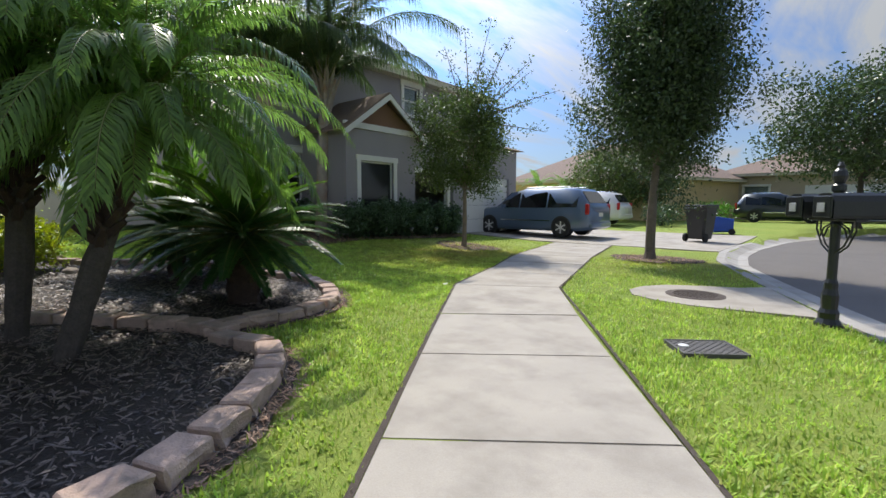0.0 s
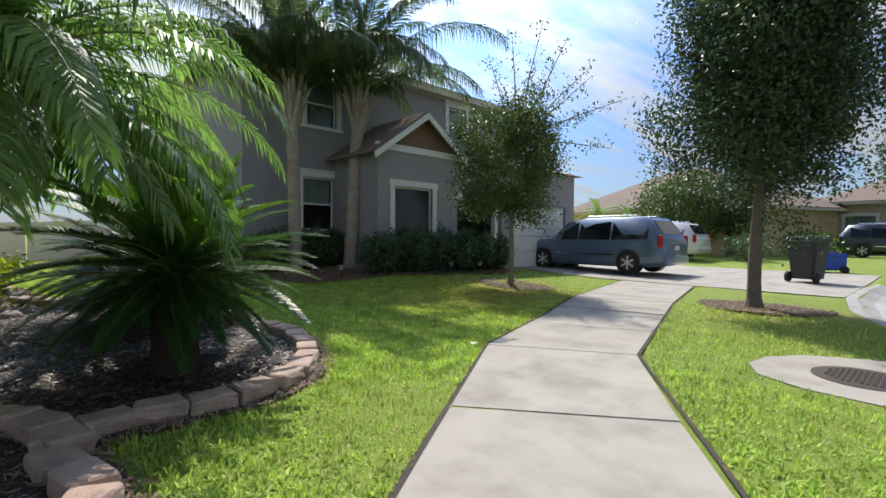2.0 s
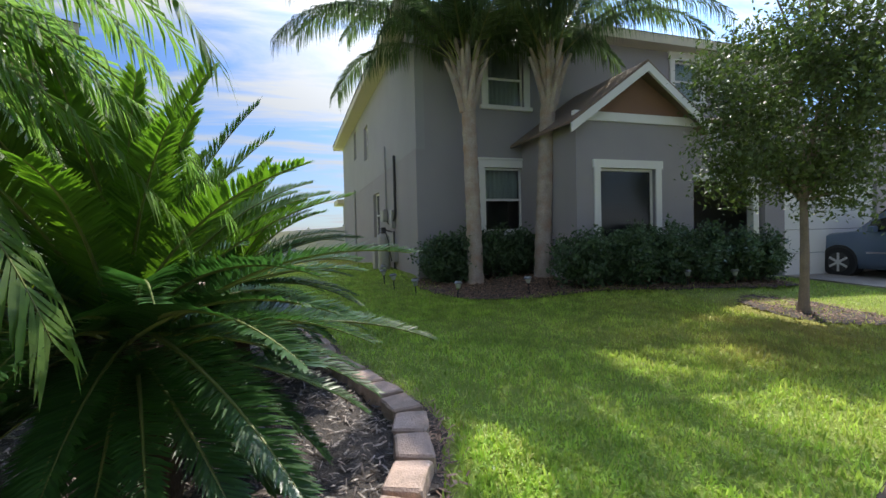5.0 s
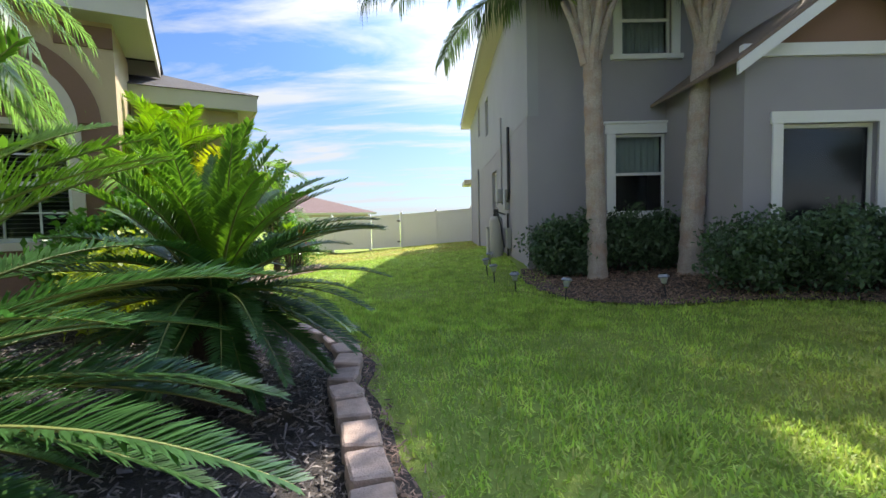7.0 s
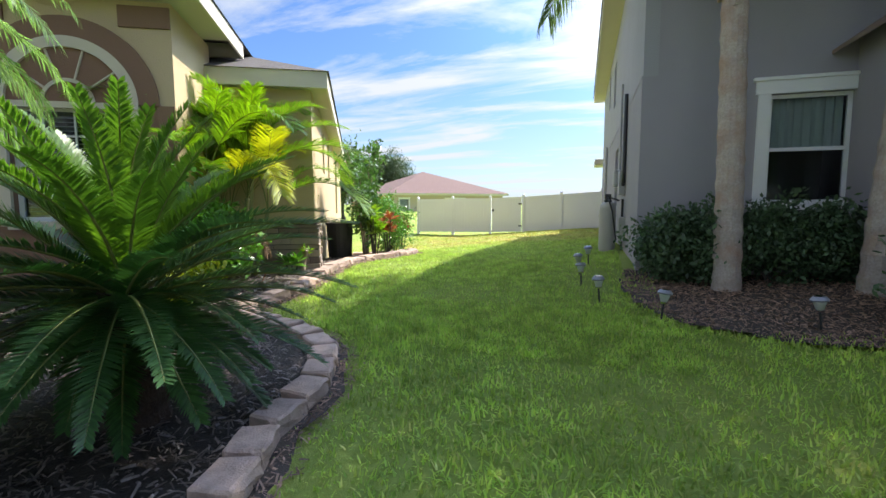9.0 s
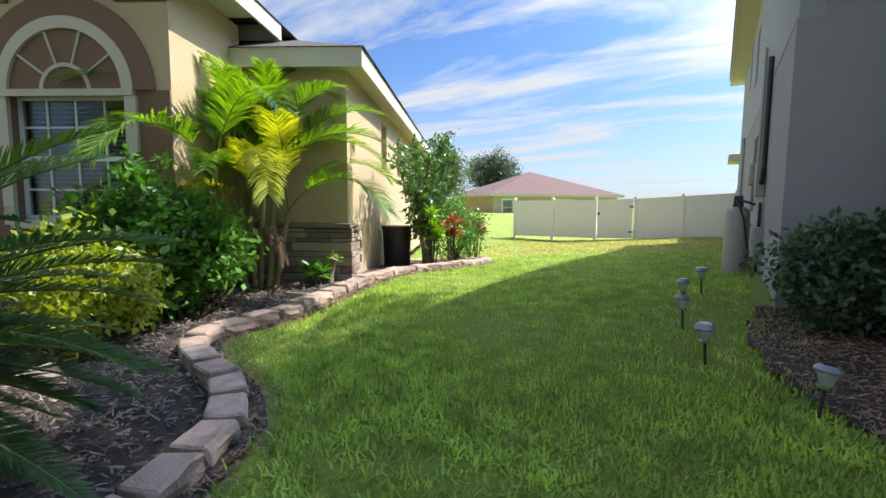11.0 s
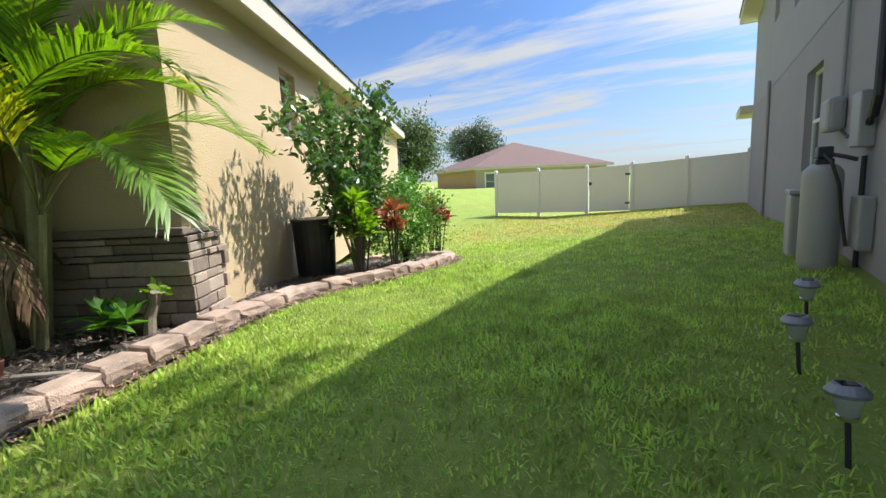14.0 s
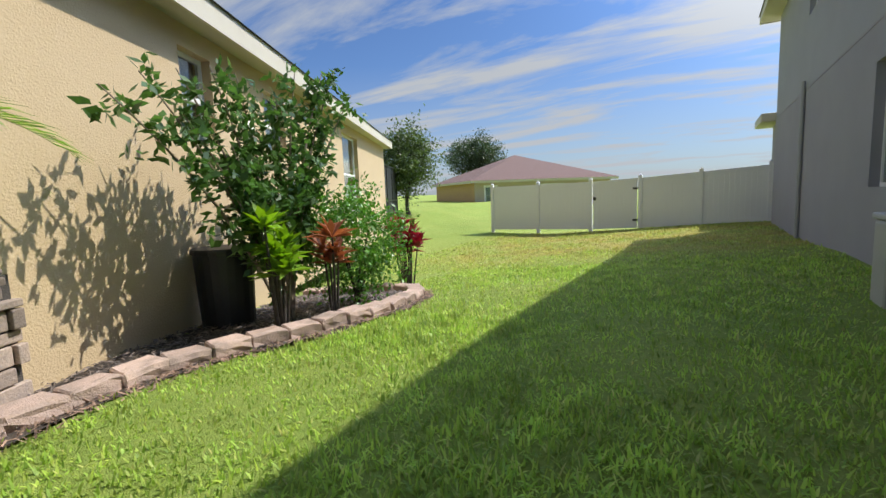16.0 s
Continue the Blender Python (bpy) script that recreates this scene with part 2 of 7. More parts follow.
M = {
    "concrete": material("concrete", (0.42, 0.38, 0.32), (0.325, 0.295, 0.25), 0.85, 2.2, 140, 0.12, dirt=(0.225, 0.2, 0.165), dirt_scale=1.6),
    "curb": material("curb_concrete", (0.42, 0.40, 0.36), (0.33, 0.31, 0.28), 0.85, 3, 120, 0.2, dirt=(0.22, 0.2, 0.17), dirt_scale=1.1),
    "asphalt": material("asphalt", (0.15, 0.135, 0.12), (0.11, 0.10, 0.09), 0.9, 1.0, 220, 0.4),
    "soil": material("soil", (0.088, 0.067, 0.051), (0.048, 0.038, 0.030), 0.95, 9, 90, 0.8),
    "mulch": material("mulch_bed", (0.050, 0.037, 0.029), (0.020, 0.016, 0.014), 0.8, 12, 70, 1.0),
    "chip": material("mulch_chip", (0.24, 0.19, 0.16), (0.07, 0.055, 0.047), 0.5, 6, 60, 0.3, island=0.55),
    "bark_chip": material("red_mulch_chip", (0.36, 0.23, 0.16), (0.2, 0.13, 0.09), 0.8, 6, 60, 0.3, island=0.5),
    "block": material("edging_block", (0.540, 0.380, 0.299), (0.414, 0.310, 0.253), 0.9, 7, 90, 0.7, obj_rand=0.14, dirt=(0.2, 0.16, 0.13), dirt_scale=5.0),
    "grey_stucco": material("grey_stucco_lower", (0.36, 0.34, 0.36), (0.31, 0.295, 0.315), 0.92, 1.3, 160, 0.5, bump_scale=90),
    "grey_stucco_up": material("grey_stucco_upper", (0.38, 0.375, 0.395), (0.33, 0.325, 0.345), 0.92, 1.3, 160, 0.6, bump_scale=70),
    "tan_stucco": material("tan_stucco", (0.60, 0.46, 0.28), (0.55, 0.42, 0.255), 0.92, 1.2, 150, 0.7, bump_scale=60),
    "brown_stucco": material("brown_stucco", (0.26, 0.15, 0.10), (0.22, 0.125, 0.085), 0.92, 1.2, 150, 0.5, bump_scale=60),
    "cream_trim": material("cream_trim", (0.66, 0.58, 0.46), (0.6, 0.53, 0.42), 0.8, 2, 90, 0.15),
    "white_trim": material("white_trim", (0.814, 0.814, 0.792), (0.748, 0.748, 0.726), 0.6, 2, 90, 0.06),
    "fascia": material("fascia", (0.62, 0.58, 0.47), (0.56, 0.52, 0.42), 0.7, 2, 90, 0.05),
    "soffit": material("soffit", (0.55, 0.5, 0.4), (0.5, 0.46, 0.37), 0.8, 2, 60, 0.1),
    "vinyl": material("white_vinyl", (0.78, 0.78, 0.78), (0.74, 0.74, 0.74), 0.45, 0.8, 30, 0.02),
    "shingle_grey": material("grey_shingle", (0.12, 0.105, 0.095), (0.075, 0.068, 0.062), 0.95, 9, 60, 0.7),
    "shingle_red": material("red_brown_shingle", (0.2, 0.125, 0.105), (0.14, 0.09, 0.078), 0.95, 7, 60, 0.7),
    "shingle_tan": material("tan_shingle", (0.26, 0.19, 0.15), (0.18, 0.135, 0.11), 0.95, 7, 60, 0.7),
    "ledger": material("ledger_stone", (0.43, 0.33, 0.26), (0.24, 0.2, 0.175), 0.9, 5, 60, 0.7, obj_rand=0.42),
    "mortar": material("mortar", (0.09, 0.08, 0.07), (0.06, 0.055, 0.05), 0.95, 8, 80, 0.5),
    "screen": material("dark_screen", (0.02, 0.021, 0.024), (0.015, 0.016, 0.018), 0.6, 3, 200, 0.1),
    # dark tone that stands in for rooms without light
    "unlit_room": material("unlit_room", (0.10, 0.105, 0.10), (0.08, 0.085, 0.08), 0.9, 2, 50, 0.0),
    "curtain": material("curtain", (0.72, 0.78, 0.72), (0.64, 0.7, 0.65), 0.9, 4, 50, 0.1),
    "blind": material("blind_slat", (0.7, 0.7, 0.68), (0.62, 0.62, 0.6), 0.6, 4, 50, 0.0),
    "iron": material("black_iron", (0.012, 0.014, 0.014), (0.02, 0.022, 0.022), 0.35, 8, 60, 0.15, spec=0.6),
    "black_plastic": material("black_plastic", (0.018, 0.018, 0.02), (0.028, 0.028, 0.03), 0.45, 8, 60, 0.1),
    "bin_plastic": material("bin_plastic", (0.035, 0.035, 0.036), (0.05, 0.05, 0.05), 0.55, 4, 60, 0.1),
    "blue_plastic": material("blue_plastic", (0.02, 0.085, 0.42), (0.015, 0.07, 0.35), 0.5, 4, 60, 0.05),
    "grey_plastic": material("grey_plastic", (0.36, 0.36, 0.36), (0.31, 0.31, 0.31), 0.55, 4, 60, 0.05),
    "tank": material("tank_grey", (0.42, 0.41, 0.39), (0.37, 0.36, 0.34), 0.5, 3, 60, 0.05),
    "metal": material("galvanised_metal", (0.45, 0.45, 0.45), (0.38, 0.38, 0.38), 0.4, 6, 60, 0.05, metal=0.8),
    "chrome": material("chrome", (0.75, 0.75, 0.75), (0.7, 0.7, 0.7), 0.15, 6, 60, 0.0, metal=1.0),
    "silver": material("silver_plastic", (0.3, 0.31, 0.34), (0.24, 0.25, 0.28), 0.32, 6, 60, 0.03, metal=0.5),
    "cast_iron": material("cast_iron", (0.10, 0.075, 0.06), (0.06, 0.05, 0.045), 0.75, 20, 90, 0.5, metal=0.3),
    "lid_grey": material("utility_lid", (0.13, 0.125, 0.12), (0.09, 0.088, 0.085), 0.85, 9, 90, 0.6),
    "bark": material("bark", (0.10, 0.083, 0.068), (0.05, 0.042, 0.036), 0.95, 14, 50, 1.0),
    "oak_bark": material("oak_bark", (0.22, 0.18, 0.15), (0.12, 0.1, 0.085), 0.95, 12, 50, 1.0),
    "bark_pale": material("pale_bark", (0.325, 0.260, 0.195), (0.195, 0.156, 0.124), 0.9, 9, 50, 0.8),
    "palm_trunk": material("palm_trunk", (0.513, 0.443, 0.389), (0.310, 0.265, 0.233), 0.95, 5, 40, 0.9, dirt=(0.36, 0.22, 0.15), dirt_scale=3.0),
    "boot": material("palm_boot", (0.08, 0.05, 0.034), (0.035, 0.024, 0.018), 0.95, 16, 60, 1.0),
    "oak_leaf": material("oak_leaf", (0.074, 0.115, 0.043), (0.043, 0.074, 0.030), 0.42, 3, 40, 0.0, island=0.35, trans=0.22),
    "crape_leaf": material("crape_leaf", (0.115, 0.162, 0.047), (0.068, 0.108, 0.035), 0.45, 3, 40, 0.0, island=0.35, trans=0.3),
    "hedge_leaf": material("hedge_leaf", (0.1, 0.165, 0.075), (0.055, 0.1, 0.048), 0.45, 3, 40, 0.0, island=0.4, trans=0.2),
    "bush_leaf": material("bush_leaf", (0.14, 0.3, 0.05), (0.075, 0.18, 0.034), 0.3, 3, 40, 0.0, island=0.35, trans=0.3),
    "shrub_leaf": material("shrub_leaf", (0.1, 0.19, 0.045), (0.045, 0.1, 0.028), 0.32, 3, 40, 0.0, island=0.4, trans=0.3),
    "lime_leaf": material("lime_leaf", (0.360, 0.396, 0.060), (0.240, 0.312, 0.048), 0.45, 3, 40, 0.0, island=0.3, trans=0.35),
    "red_leaf": material("red_leaf", (0.30, 0.035, 0.05), (0.18, 0.025, 0.035), 0.45, 3, 40, 0.0, island=0.4, trans=0.3),
    "orange_leaf": material("orange_leaf", (0.34, 0.14, 0.07), (0.22, 0.06, 0.035), 0.45, 3, 40, 0.0, island=0.4, trans=0.3),
    "sago_leaf": material("sago_leaf", (0.062, 0.144, 0.037), (0.033, 0.081, 0.025), 0.36, 2, 30, 0.0, island=0.3, trans=0.32),
    "sago_new": material("sago_young_leaf", (0.117, 0.215, 0.034), (0.078, 0.156, 0.029), 0.4, 2, 30, 0.0, island=0.25, trans=0.4),
    "date_leaf": material("date_palm_leaf", (0.19, 0.29, 0.08), (0.10, 0.18, 0.055), 0.36, 2, 30, 0.0, island=0.35, trans=0.55),
    "queen_leaf": material("queen_palm_leaf", (0.12, 0.17, 0.07), (0.07, 0.11, 0.05), 0.4, 2, 30, 0.0, island=0.35, trans=0.5),
    "areca_leaf": material("areca_leaf", (0.255, 0.391, 0.051), (0.119, 0.238, 0.037), 0.38, 2, 30, 0.0, island=0.35, trans=0.35),
    "areca_yellow": material("areca_yellow_leaf", (0.532, 0.504, 0.070), (0.336, 0.392, 0.056), 0.4, 2, 30, 0.0, island=0.3, trans=0.4),
    "dead_leaf": material("dead_leaf", (0.24, 0.15, 0.08), (0.15, 0.09, 0.05), 0.8, 3, 40, 0.0, island=0.35, trans=0.15),
    "rachis": material("rachis", (0.2, 0.22, 0.06), (0.15, 0.17, 0.05), 0.45, 4, 40, 0.0),
    "cane": material("areca_cane", (0.33, 0.3, 0.16), (0.2, 0.2, 0.09), 0.6, 12, 40, 0.2),
    "lens": material("frosted_lens", (0.62, 0.64, 0.62), (0.55, 0.57, 0.55), 0.2, 4, 40, 0.0, trans=0.4),
    "rock": material("rock", (0.34, 0.28, 0.24), (0.25, 0.2, 0.17), 0.9, 8, 60, 0.6),
    "van_paint": material("blue_grey_paint", (0.105, 0.16, 0.25), (0.10, 0.152, 0.24), 0.3, 3, 40, 0.0, metal=0.15, coat=0.8),
    "white_paint": material("white_paint", (0.72, 0.72, 0.72), (0.7, 0.7, 0.7), 0.3, 3, 40, 0.0, coat=0.6),
    "dark_paint": material("dark_green_paint", (0.03, 0.038, 0.04), (0.028, 0.035, 0.037), 0.28, 3, 40, 0.0, metal=0.4, coat=0.8),
    "navy_paint": material("navy_paint", (0.02, 0.03, 0.05), (0.02, 0.028, 0.047), 0.28, 3, 40, 0.0, metal=0.4, coat=0.8),
    "tyre": material("tyre", (0.02, 0.02, 0.02), (0.03, 0.03, 0.03), 0.85, 20, 90, 0.2),
    "car_glass": material("car_glass", (0.012, 0.014, 0.016), (0.012, 0.014, 0.016), 0.06, 2, 20, 0.0, spec=0.8),
    "tail": material("tail_light", (0.45, 0.02, 0.02), (0.4, 0.02, 0.02), 0.2, 4, 40, 0.0),
    "plate": material("plate", (0.7, 0.7, 0.68), (0.6, 0.6, 0.58), 0.4, 4, 40, 0.0),
    "beige_wall": material("beige_wall", (0.5, 0.42, 0.32), (0.45, 0.38, 0.29), 0.9, 1.2, 60, 0.3),
    # beige wall with the orange of sunlight put into its base colour
    "sunlit_beige_wall": material("sun_tinted_beige_wall", (0.58, 0.37, 0.17), (0.52, 0.33, 0.15), 0.9, 1.2, 60, 0.3),
    "dry_wood": material("weathered_wood", (0.35, 0.3, 0.25), (0.22, 0.19, 0.16), 0.9, 9, 60, 0.4),
    "clay": material("clay_tile", (0.35, 0.13, 0.075), (0.28, 0.1, 0.06), 0.85, 8, 60, 0.3),
}
M["pane"] = glass("window_glass", (0.62, 0.68, 0.68))


def lawn_material():
    m = bpy.data.materials.new("lawn")
    m.use_nodes = True
    nt = m.node_tree
    bs = nt.nodes["Principled BSDF"]
    geo = nt.nodes.new("ShaderNodeNewGeometry")
    col = None
    for sc, det, lo, hi, ca, cb in ((0.55, 6, 0.35, 0.65, (0.3, 0.41, 0.075), (0.39, 0.45, 0.1)), (26, 4, 0.3, 0.72, None, (0.15, 0.26, 0.05)), (150, 2, 0.35, 0.75, None, (0.3, 0.33, 0.08))):
        n = nt.nodes.new("ShaderNodeTexNoise"); n.inputs["Scale"].default_value = sc; n.inputs["Detail"].default_value = det
        nt.links.new(geo.outputs["Position"], n.inputs["Vector"])
        r = nt.nodes.new("ShaderNodeMapRange"); r.inputs["From Min"].default_value, r.inputs["From Max"].default_value = lo, hi
        r.inputs["To Max"].default_value = 1.0 if ca else 0.6
        nt.links.new(n.outputs["Fac"], r.inputs[0])
        mx = nt.nodes.new("ShaderNodeMix"); mx.data_type = 'RGBA'
        mx.inputs[7].default_value = (*cb, 1)
        nt.links.new(r.outputs[0], mx.inputs[0])
        if ca:
            mx.inputs[6].default_value = (*ca, 1)
        else:
            nt.links.new(col, mx.inputs[6])
        col = mx.outputs[2]
        last = n
    at = nt.nodes.new("ShaderNodeAttribute"); at.attribute_name = "dry"
    mx = nt.nodes.new("ShaderNodeMix"); mx.data_type = 'RGBA'; mx.inputs[7].default_value = (0.42, 0.36, 0.1, 1)
    nt.links.new(at.outputs["Fac"], mx.inputs[0]); nt.links.new(col, mx.inputs[6])
    nt.links.new(mx.outputs[2], bs.inputs["Base Color"])
    bs.inputs["Roughness"].default_value = 0.9
    bs.inputs["Specular IOR Level"].default_value = 0.2
    bp = nt.nodes.new("ShaderNodeBump"); bp.inputs["Strength"].default_value = 0.9; bp.inputs["Distance"].default_value = 0.03
    nt.links.new(last.outputs["Fac"], bp.inputs["Height"]); nt.links.new(bp.outputs[0], bs.inputs["Normal"])
    return m


def blade_material():
    m = bpy.data.materials.new("grass_blade")
    m.use_nodes = True
    nt = m.node_tree
    bs = nt.nodes["Principled BSDF"]
    geo = nt.nodes.new("ShaderNodeNewGeometry")
    ramp = nt.nodes.new("ShaderNodeValToRGB")
    ramp.color_ramp.elements[0].color = (0.24, 0.38, 0.06, 1)
    ramp.color_ramp.elements[1].color = (0.52, 0.52, 0.17, 1)
    e = ramp.color_ramp.elements.new(0.45); e.color = (0.37, 0.53, 0.08, 1)
    e = ramp.color_ramp.elements.new(0.85); e.color = (0.47, 0.59, 0.1, 1)
    nt.links.new(geo.outputs["Random Per Island"], ramp.inputs[0])
    at = nt.nodes.new("ShaderNodeAttribute"); at.attribute_name = "dry"
    mx = nt.nodes.new("ShaderNodeMix"); mx.data_type = 'RGBA'; mx.inputs[7].default_value = (0.46, 0.4, 0.11, 1)
    nt.links.new(at.outputs["Fac"], mx.inputs[0]); nt.links.new(ramp.outputs[0], mx.inputs[6])
    cl = nt.nodes.new("ShaderNodeTexNoise"); cl.inputs["Scale"].default_value = 4.5; cl.inputs["Detail"].default_value = 6
    nt.links.new(geo.outputs["Position"], cl.inputs["Vector"])
    cr = nt.nodes.new("ShaderNodeMapRange")
    cr.inputs["From Min"].default_value, cr.inputs["From Max"].default_value, cr.inputs["To Min"].default_value, cr.inputs["To Max"].default_value = 0.33, 0.67, 0.62, 1.25
    nt.links.new(cl.outputs["Fac"], cr.inputs[0])
    hv = nt.nodes.new("ShaderNodeHueSaturation")
    nt.links.new(cr.outputs[0], hv.inputs["Value"]); nt.links.new(mx.outputs[2], hv.inputs["Color"])
    mx = hv
    nt.links.new(mx.outputs[0], bs.inputs["Base Color"])
    bs.inputs["Roughness"].default_value, bs.inputs["Specular IOR Level"].default_value = 0.5, 0.35
    tr = nt.nodes.new("ShaderNodeBsdfTranslucent")
    hs = nt.nodes.new("ShaderNodeHueSaturation"); hs.inputs["Value"].default_value = 1.6
    nt.links.new(mx.outputs[0], hs.inputs["Color"]); nt.links.new(hs.outputs[0], tr.inputs["Color"])
    ms = nt.nodes.new("ShaderNodeMixShader"); ms.inputs[0].default_value = 0.35
    nt.links.new(bs.outputs[0], ms.inputs[1]); nt.links.new(tr.outputs[0], ms.inputs[2])
    nt.links.new(ms.outputs[0], nt.nodes["Material Output"].inputs["Surface"])
    return m


M["lawn"], M["blade"] = lawn_material(), blade_material()


# ---- builders ----
def thing(name, label, category, m=None, group="", kind=""):
    """An Empty at the base of a thing."""
    ob = new(name)
    ob.empty_display_size = 0.2
    if m is not None:
        ob.matrix_world = m
    return tagged(ob, label, category, group, kind)


def finish(bm, name, mat, smooth=False):
    me = bpy.data.meshes.new(name)
    bm.to_mesh(me)
    bm.free()
    me.materials.append(M[mat] if isinstance(mat, str) else mat)
    if smooth:
        me.shade_smooth()
    return me


def part(name, bm, mat, parent, label="", smooth=False, at=None):
    ob = new(name, bm if isinstance(bm, bpy.types.Mesh) else finish(bm, name, mat, smooth))
    ob.parent = parent
    if at is not None:
        ob.matrix_local = at
    return tagged(ob, label)


def box(bm, lo, hi, bevel=0.0, m=None):
    c = [(lo[i] + hi[i]) / 2 for i in range(3)]
    sz = [abs(hi[i] - lo[i]) for i in range(3)]
    mat = Matrix.Translation(c) @ Matrix.Diagonal((*sz, 1))
    if m is not None:
        mat = m @ mat
    g = bmesh.ops.create_cube(bm, size=1.0, matrix=mat)
    if bevel:
        ed = list({e for v in g["verts"] for e in v.link_edges})
        bmesh.ops.bevel(bm, geom=ed, offset=bevel, segments=2, affect='EDGES', profile=0.5)
    return bm


def boxes(*items, bevel=0.0):
    bm = bmesh.new()
    for lo, hi in items:
        box(bm, lo, hi, bevel)
    return bm


def tube(bm, pts, radii, n=10, cap=True):
    """A round tube along points."""
    pts = [Vector(p) for p in pts]
    rings = []
    for i, p in enumerate(pts):
        d = (pts[min(i + 1, len(pts) - 1)] - pts[max(i - 1, 0)]).normalized()
        ref = Vector((1, 0, 0)) if abs(d.x) < 0.9 else Vector((0, 1, 0))
        a = d.cross(ref).normalized()
        b = d.cross(a)
        r = radii[i] if isinstance(radii, (list, tuple)) else radii
        rings.append([bm.verts.new(p + (a * math.cos(k * 2 * math.pi / n) + b * math.sin(k * 2 * math.pi / n)) * r) for k in range(n)])
    for r0, r1 in zip(rings, rings[1:]):
        for k in range(n):
            bm.faces.new((r0[k], r0[(k + 1) % n], r1[(k + 1) % n], r1[k]))
    if cap:
        bm.faces.new(list(reversed(rings[0])))
        bm.faces.new(rings[-1])
    return bm


def lathe(bm, prof, n=20, at=(0, 0, 0)):
    """A turned body from (radius, z) pairs."""
    rings = [[bm.verts.new((at[0] + r * math.cos(k * 2 * math.pi / n), at[1] + r * math.sin(k * 2 * math.pi / n), at[2] + z)) for k in range(n)] for r, z in prof]
    for r0, r1 in zip(rings, rings[1:]):
        for k in range(n):
            bm.faces.new((r0[k], r0[(k + 1) % n], r1[(k + 1) % n], r1[k]))
    bm.faces.new(list(reversed(rings[0])))
    bm.faces.new(rings[-1])
    return bm


def raw_mesh(name, verts, faces, mat, dry=None, smooth=False):
    """A mesh from arrays of corners and equal-sided faces."""
    verts, faces = np.asarray(verts, np.float32), np.asarray(faces, np.int32)
    me = bpy.data.meshes.new(name)
    me.vertices.add(len(verts)); me.vertices.foreach_set("co", verts.ravel())
    k = faces.shape[1]
    me.loops.add(faces.size); me.loops.foreach_set("vertex_index", faces.ravel())
    me.polygons.add(len(faces)); me.polygons.foreach_set("loop_start", np.arange(len(faces), dtype=np.int32) * k)
    if dry is not None:
        a = me.attributes.new("dry", 'FLOAT', 'POINT'); a.data.foreach_set("value", np.asarray(dry, np.float32))
    me.materials.append(M[mat])
    me.update(calc_edges=True)
    if smooth:
        me.shade_smooth()
    return me


def ss(v):
    v = np.clip(v, 0, 1)
    return v * v * (3 - 2 * v)


# ---- the plan ----
# pavement edges, from the start of the walk towards the driveway
WALK_L = np.array([(9.64, -7.5), (1.04, 4.66), (-0.43, 6.77), (-1.88, 8.9), (-2.65, 11.1), (-3.4, 12.9), (-4.47, 17.1)])
WALK_R = np.array([(10.8, -6.5), (2.2, 5.65), (0.66, 7.9), (-0.59, 9.68), (-1.36, 12.2), (-1.8, 13.6), (-2.68, 17.2)])
CURB = np.array([(12.5, -6.0), (4.9, 6.0), (2.75, 9.3), (1.3, 12.7), (0.42, 15.1), (0.08, 17.5), (0.1, 20.0), (0.5, 24.0), (1.6, 28.0), (4.2, 33.0), (9.0, 38.5), (17.0, 42.0), (30.0, 43.0)])
BED = [(0.9, 1.5), (0.75, 3.0), (0.42, 4.15), (0.2, 4.62), (-0.14, 4.97), (-0.5, 5.28), (-0.95, 5.46), (-1.55, 5.3), (-1.78, 5.45), (-1.72, 5.95), (-1.76, 6.45),
       (-2.03, 6.88), (-2.65, 7.28), (-3.5, 7.45), (-4.3, 7.2), (-4.9, 6.98), (-5.45, 6.92), (-6.0, 6.68), (-6.4, 6.22), (-6.5, 5.7), (-6.62, 5.3),
       (-7.0, 5.12), (-7.52, 5.18), (-7.9, 5.08), (-8.42, 4.92), (-9.08, 4.72), (-9.65, 4.52), (-10.46, 4.4), (-11.6, 4.62), (-12.6, 4.66), (-13.4, 4.45), (-13.95, 4.0), (-14.0, 3.3), (-13.6, 2.2)]
BED_POLY = np.array(BED + [(-9.2, 4.2), (-8.0, 2.2), (-6.5, -0.5), (-2.0, 0.5)])
HOUSE_BED = np.array([(-10.4, 8.95), (-9.4, 8.88), (-8.6, 8.98), (-7.87, 9.36), (-7.35, 10.3), (-7.2, 11.6), (-7.05, 13.0), (-6.95, 14.4), (-6.9, 15.8), (-8.2, 16.2), (-8.2, 11.8), (-10.4, 11.7)])


def edge_x(line, y):
    return np.interp(y, line[:, 1], line[:, 0])


def gz(x, y):
    """Height of the ground."""
    x, y = np.asarray(x, float), np.asarray(y, float)
    s = np.maximum(0, (edge_x(WALK_L, y) - x) * 0.8 - 0.2)
    z = 0.27 * ss(s / 8) + 0.2 * ss((s - 7) / 11) * ss((y - 0.5) / 8) + 0.35 * ss((s - 19) / 14)
    # the back lawn falls off towards the fence, more so on the side of the tan house
    z = z + ss((s - 8) / 9) * ss((9.6 - y) / 0.5) * ss((y + 8) / 4) * (np.clip(-0.14 + 0.053 * (y - 3.5), -0.22, 0.35) - 0.44)
    z = z + 0.14 * np.exp(-np.maximum(0, 9.03 - y) / 0.7) * ss((-x - 9.6) / 1.5) * (y < 9.6) * (1 - ss((-x - 16) / 6))
    z = z + 0.15 * ss((y - 9.3) / 2.5) * ss(s / 3.5) * (1 - ss((y - 15) / 4))
    far = ss((y - 20) / 14)
    z = z + 0.22 * far
    road = x - edge_x(CURB, y)
    z = np.where((road > 0.25) & (y < 42), -0.16, z)
    return z


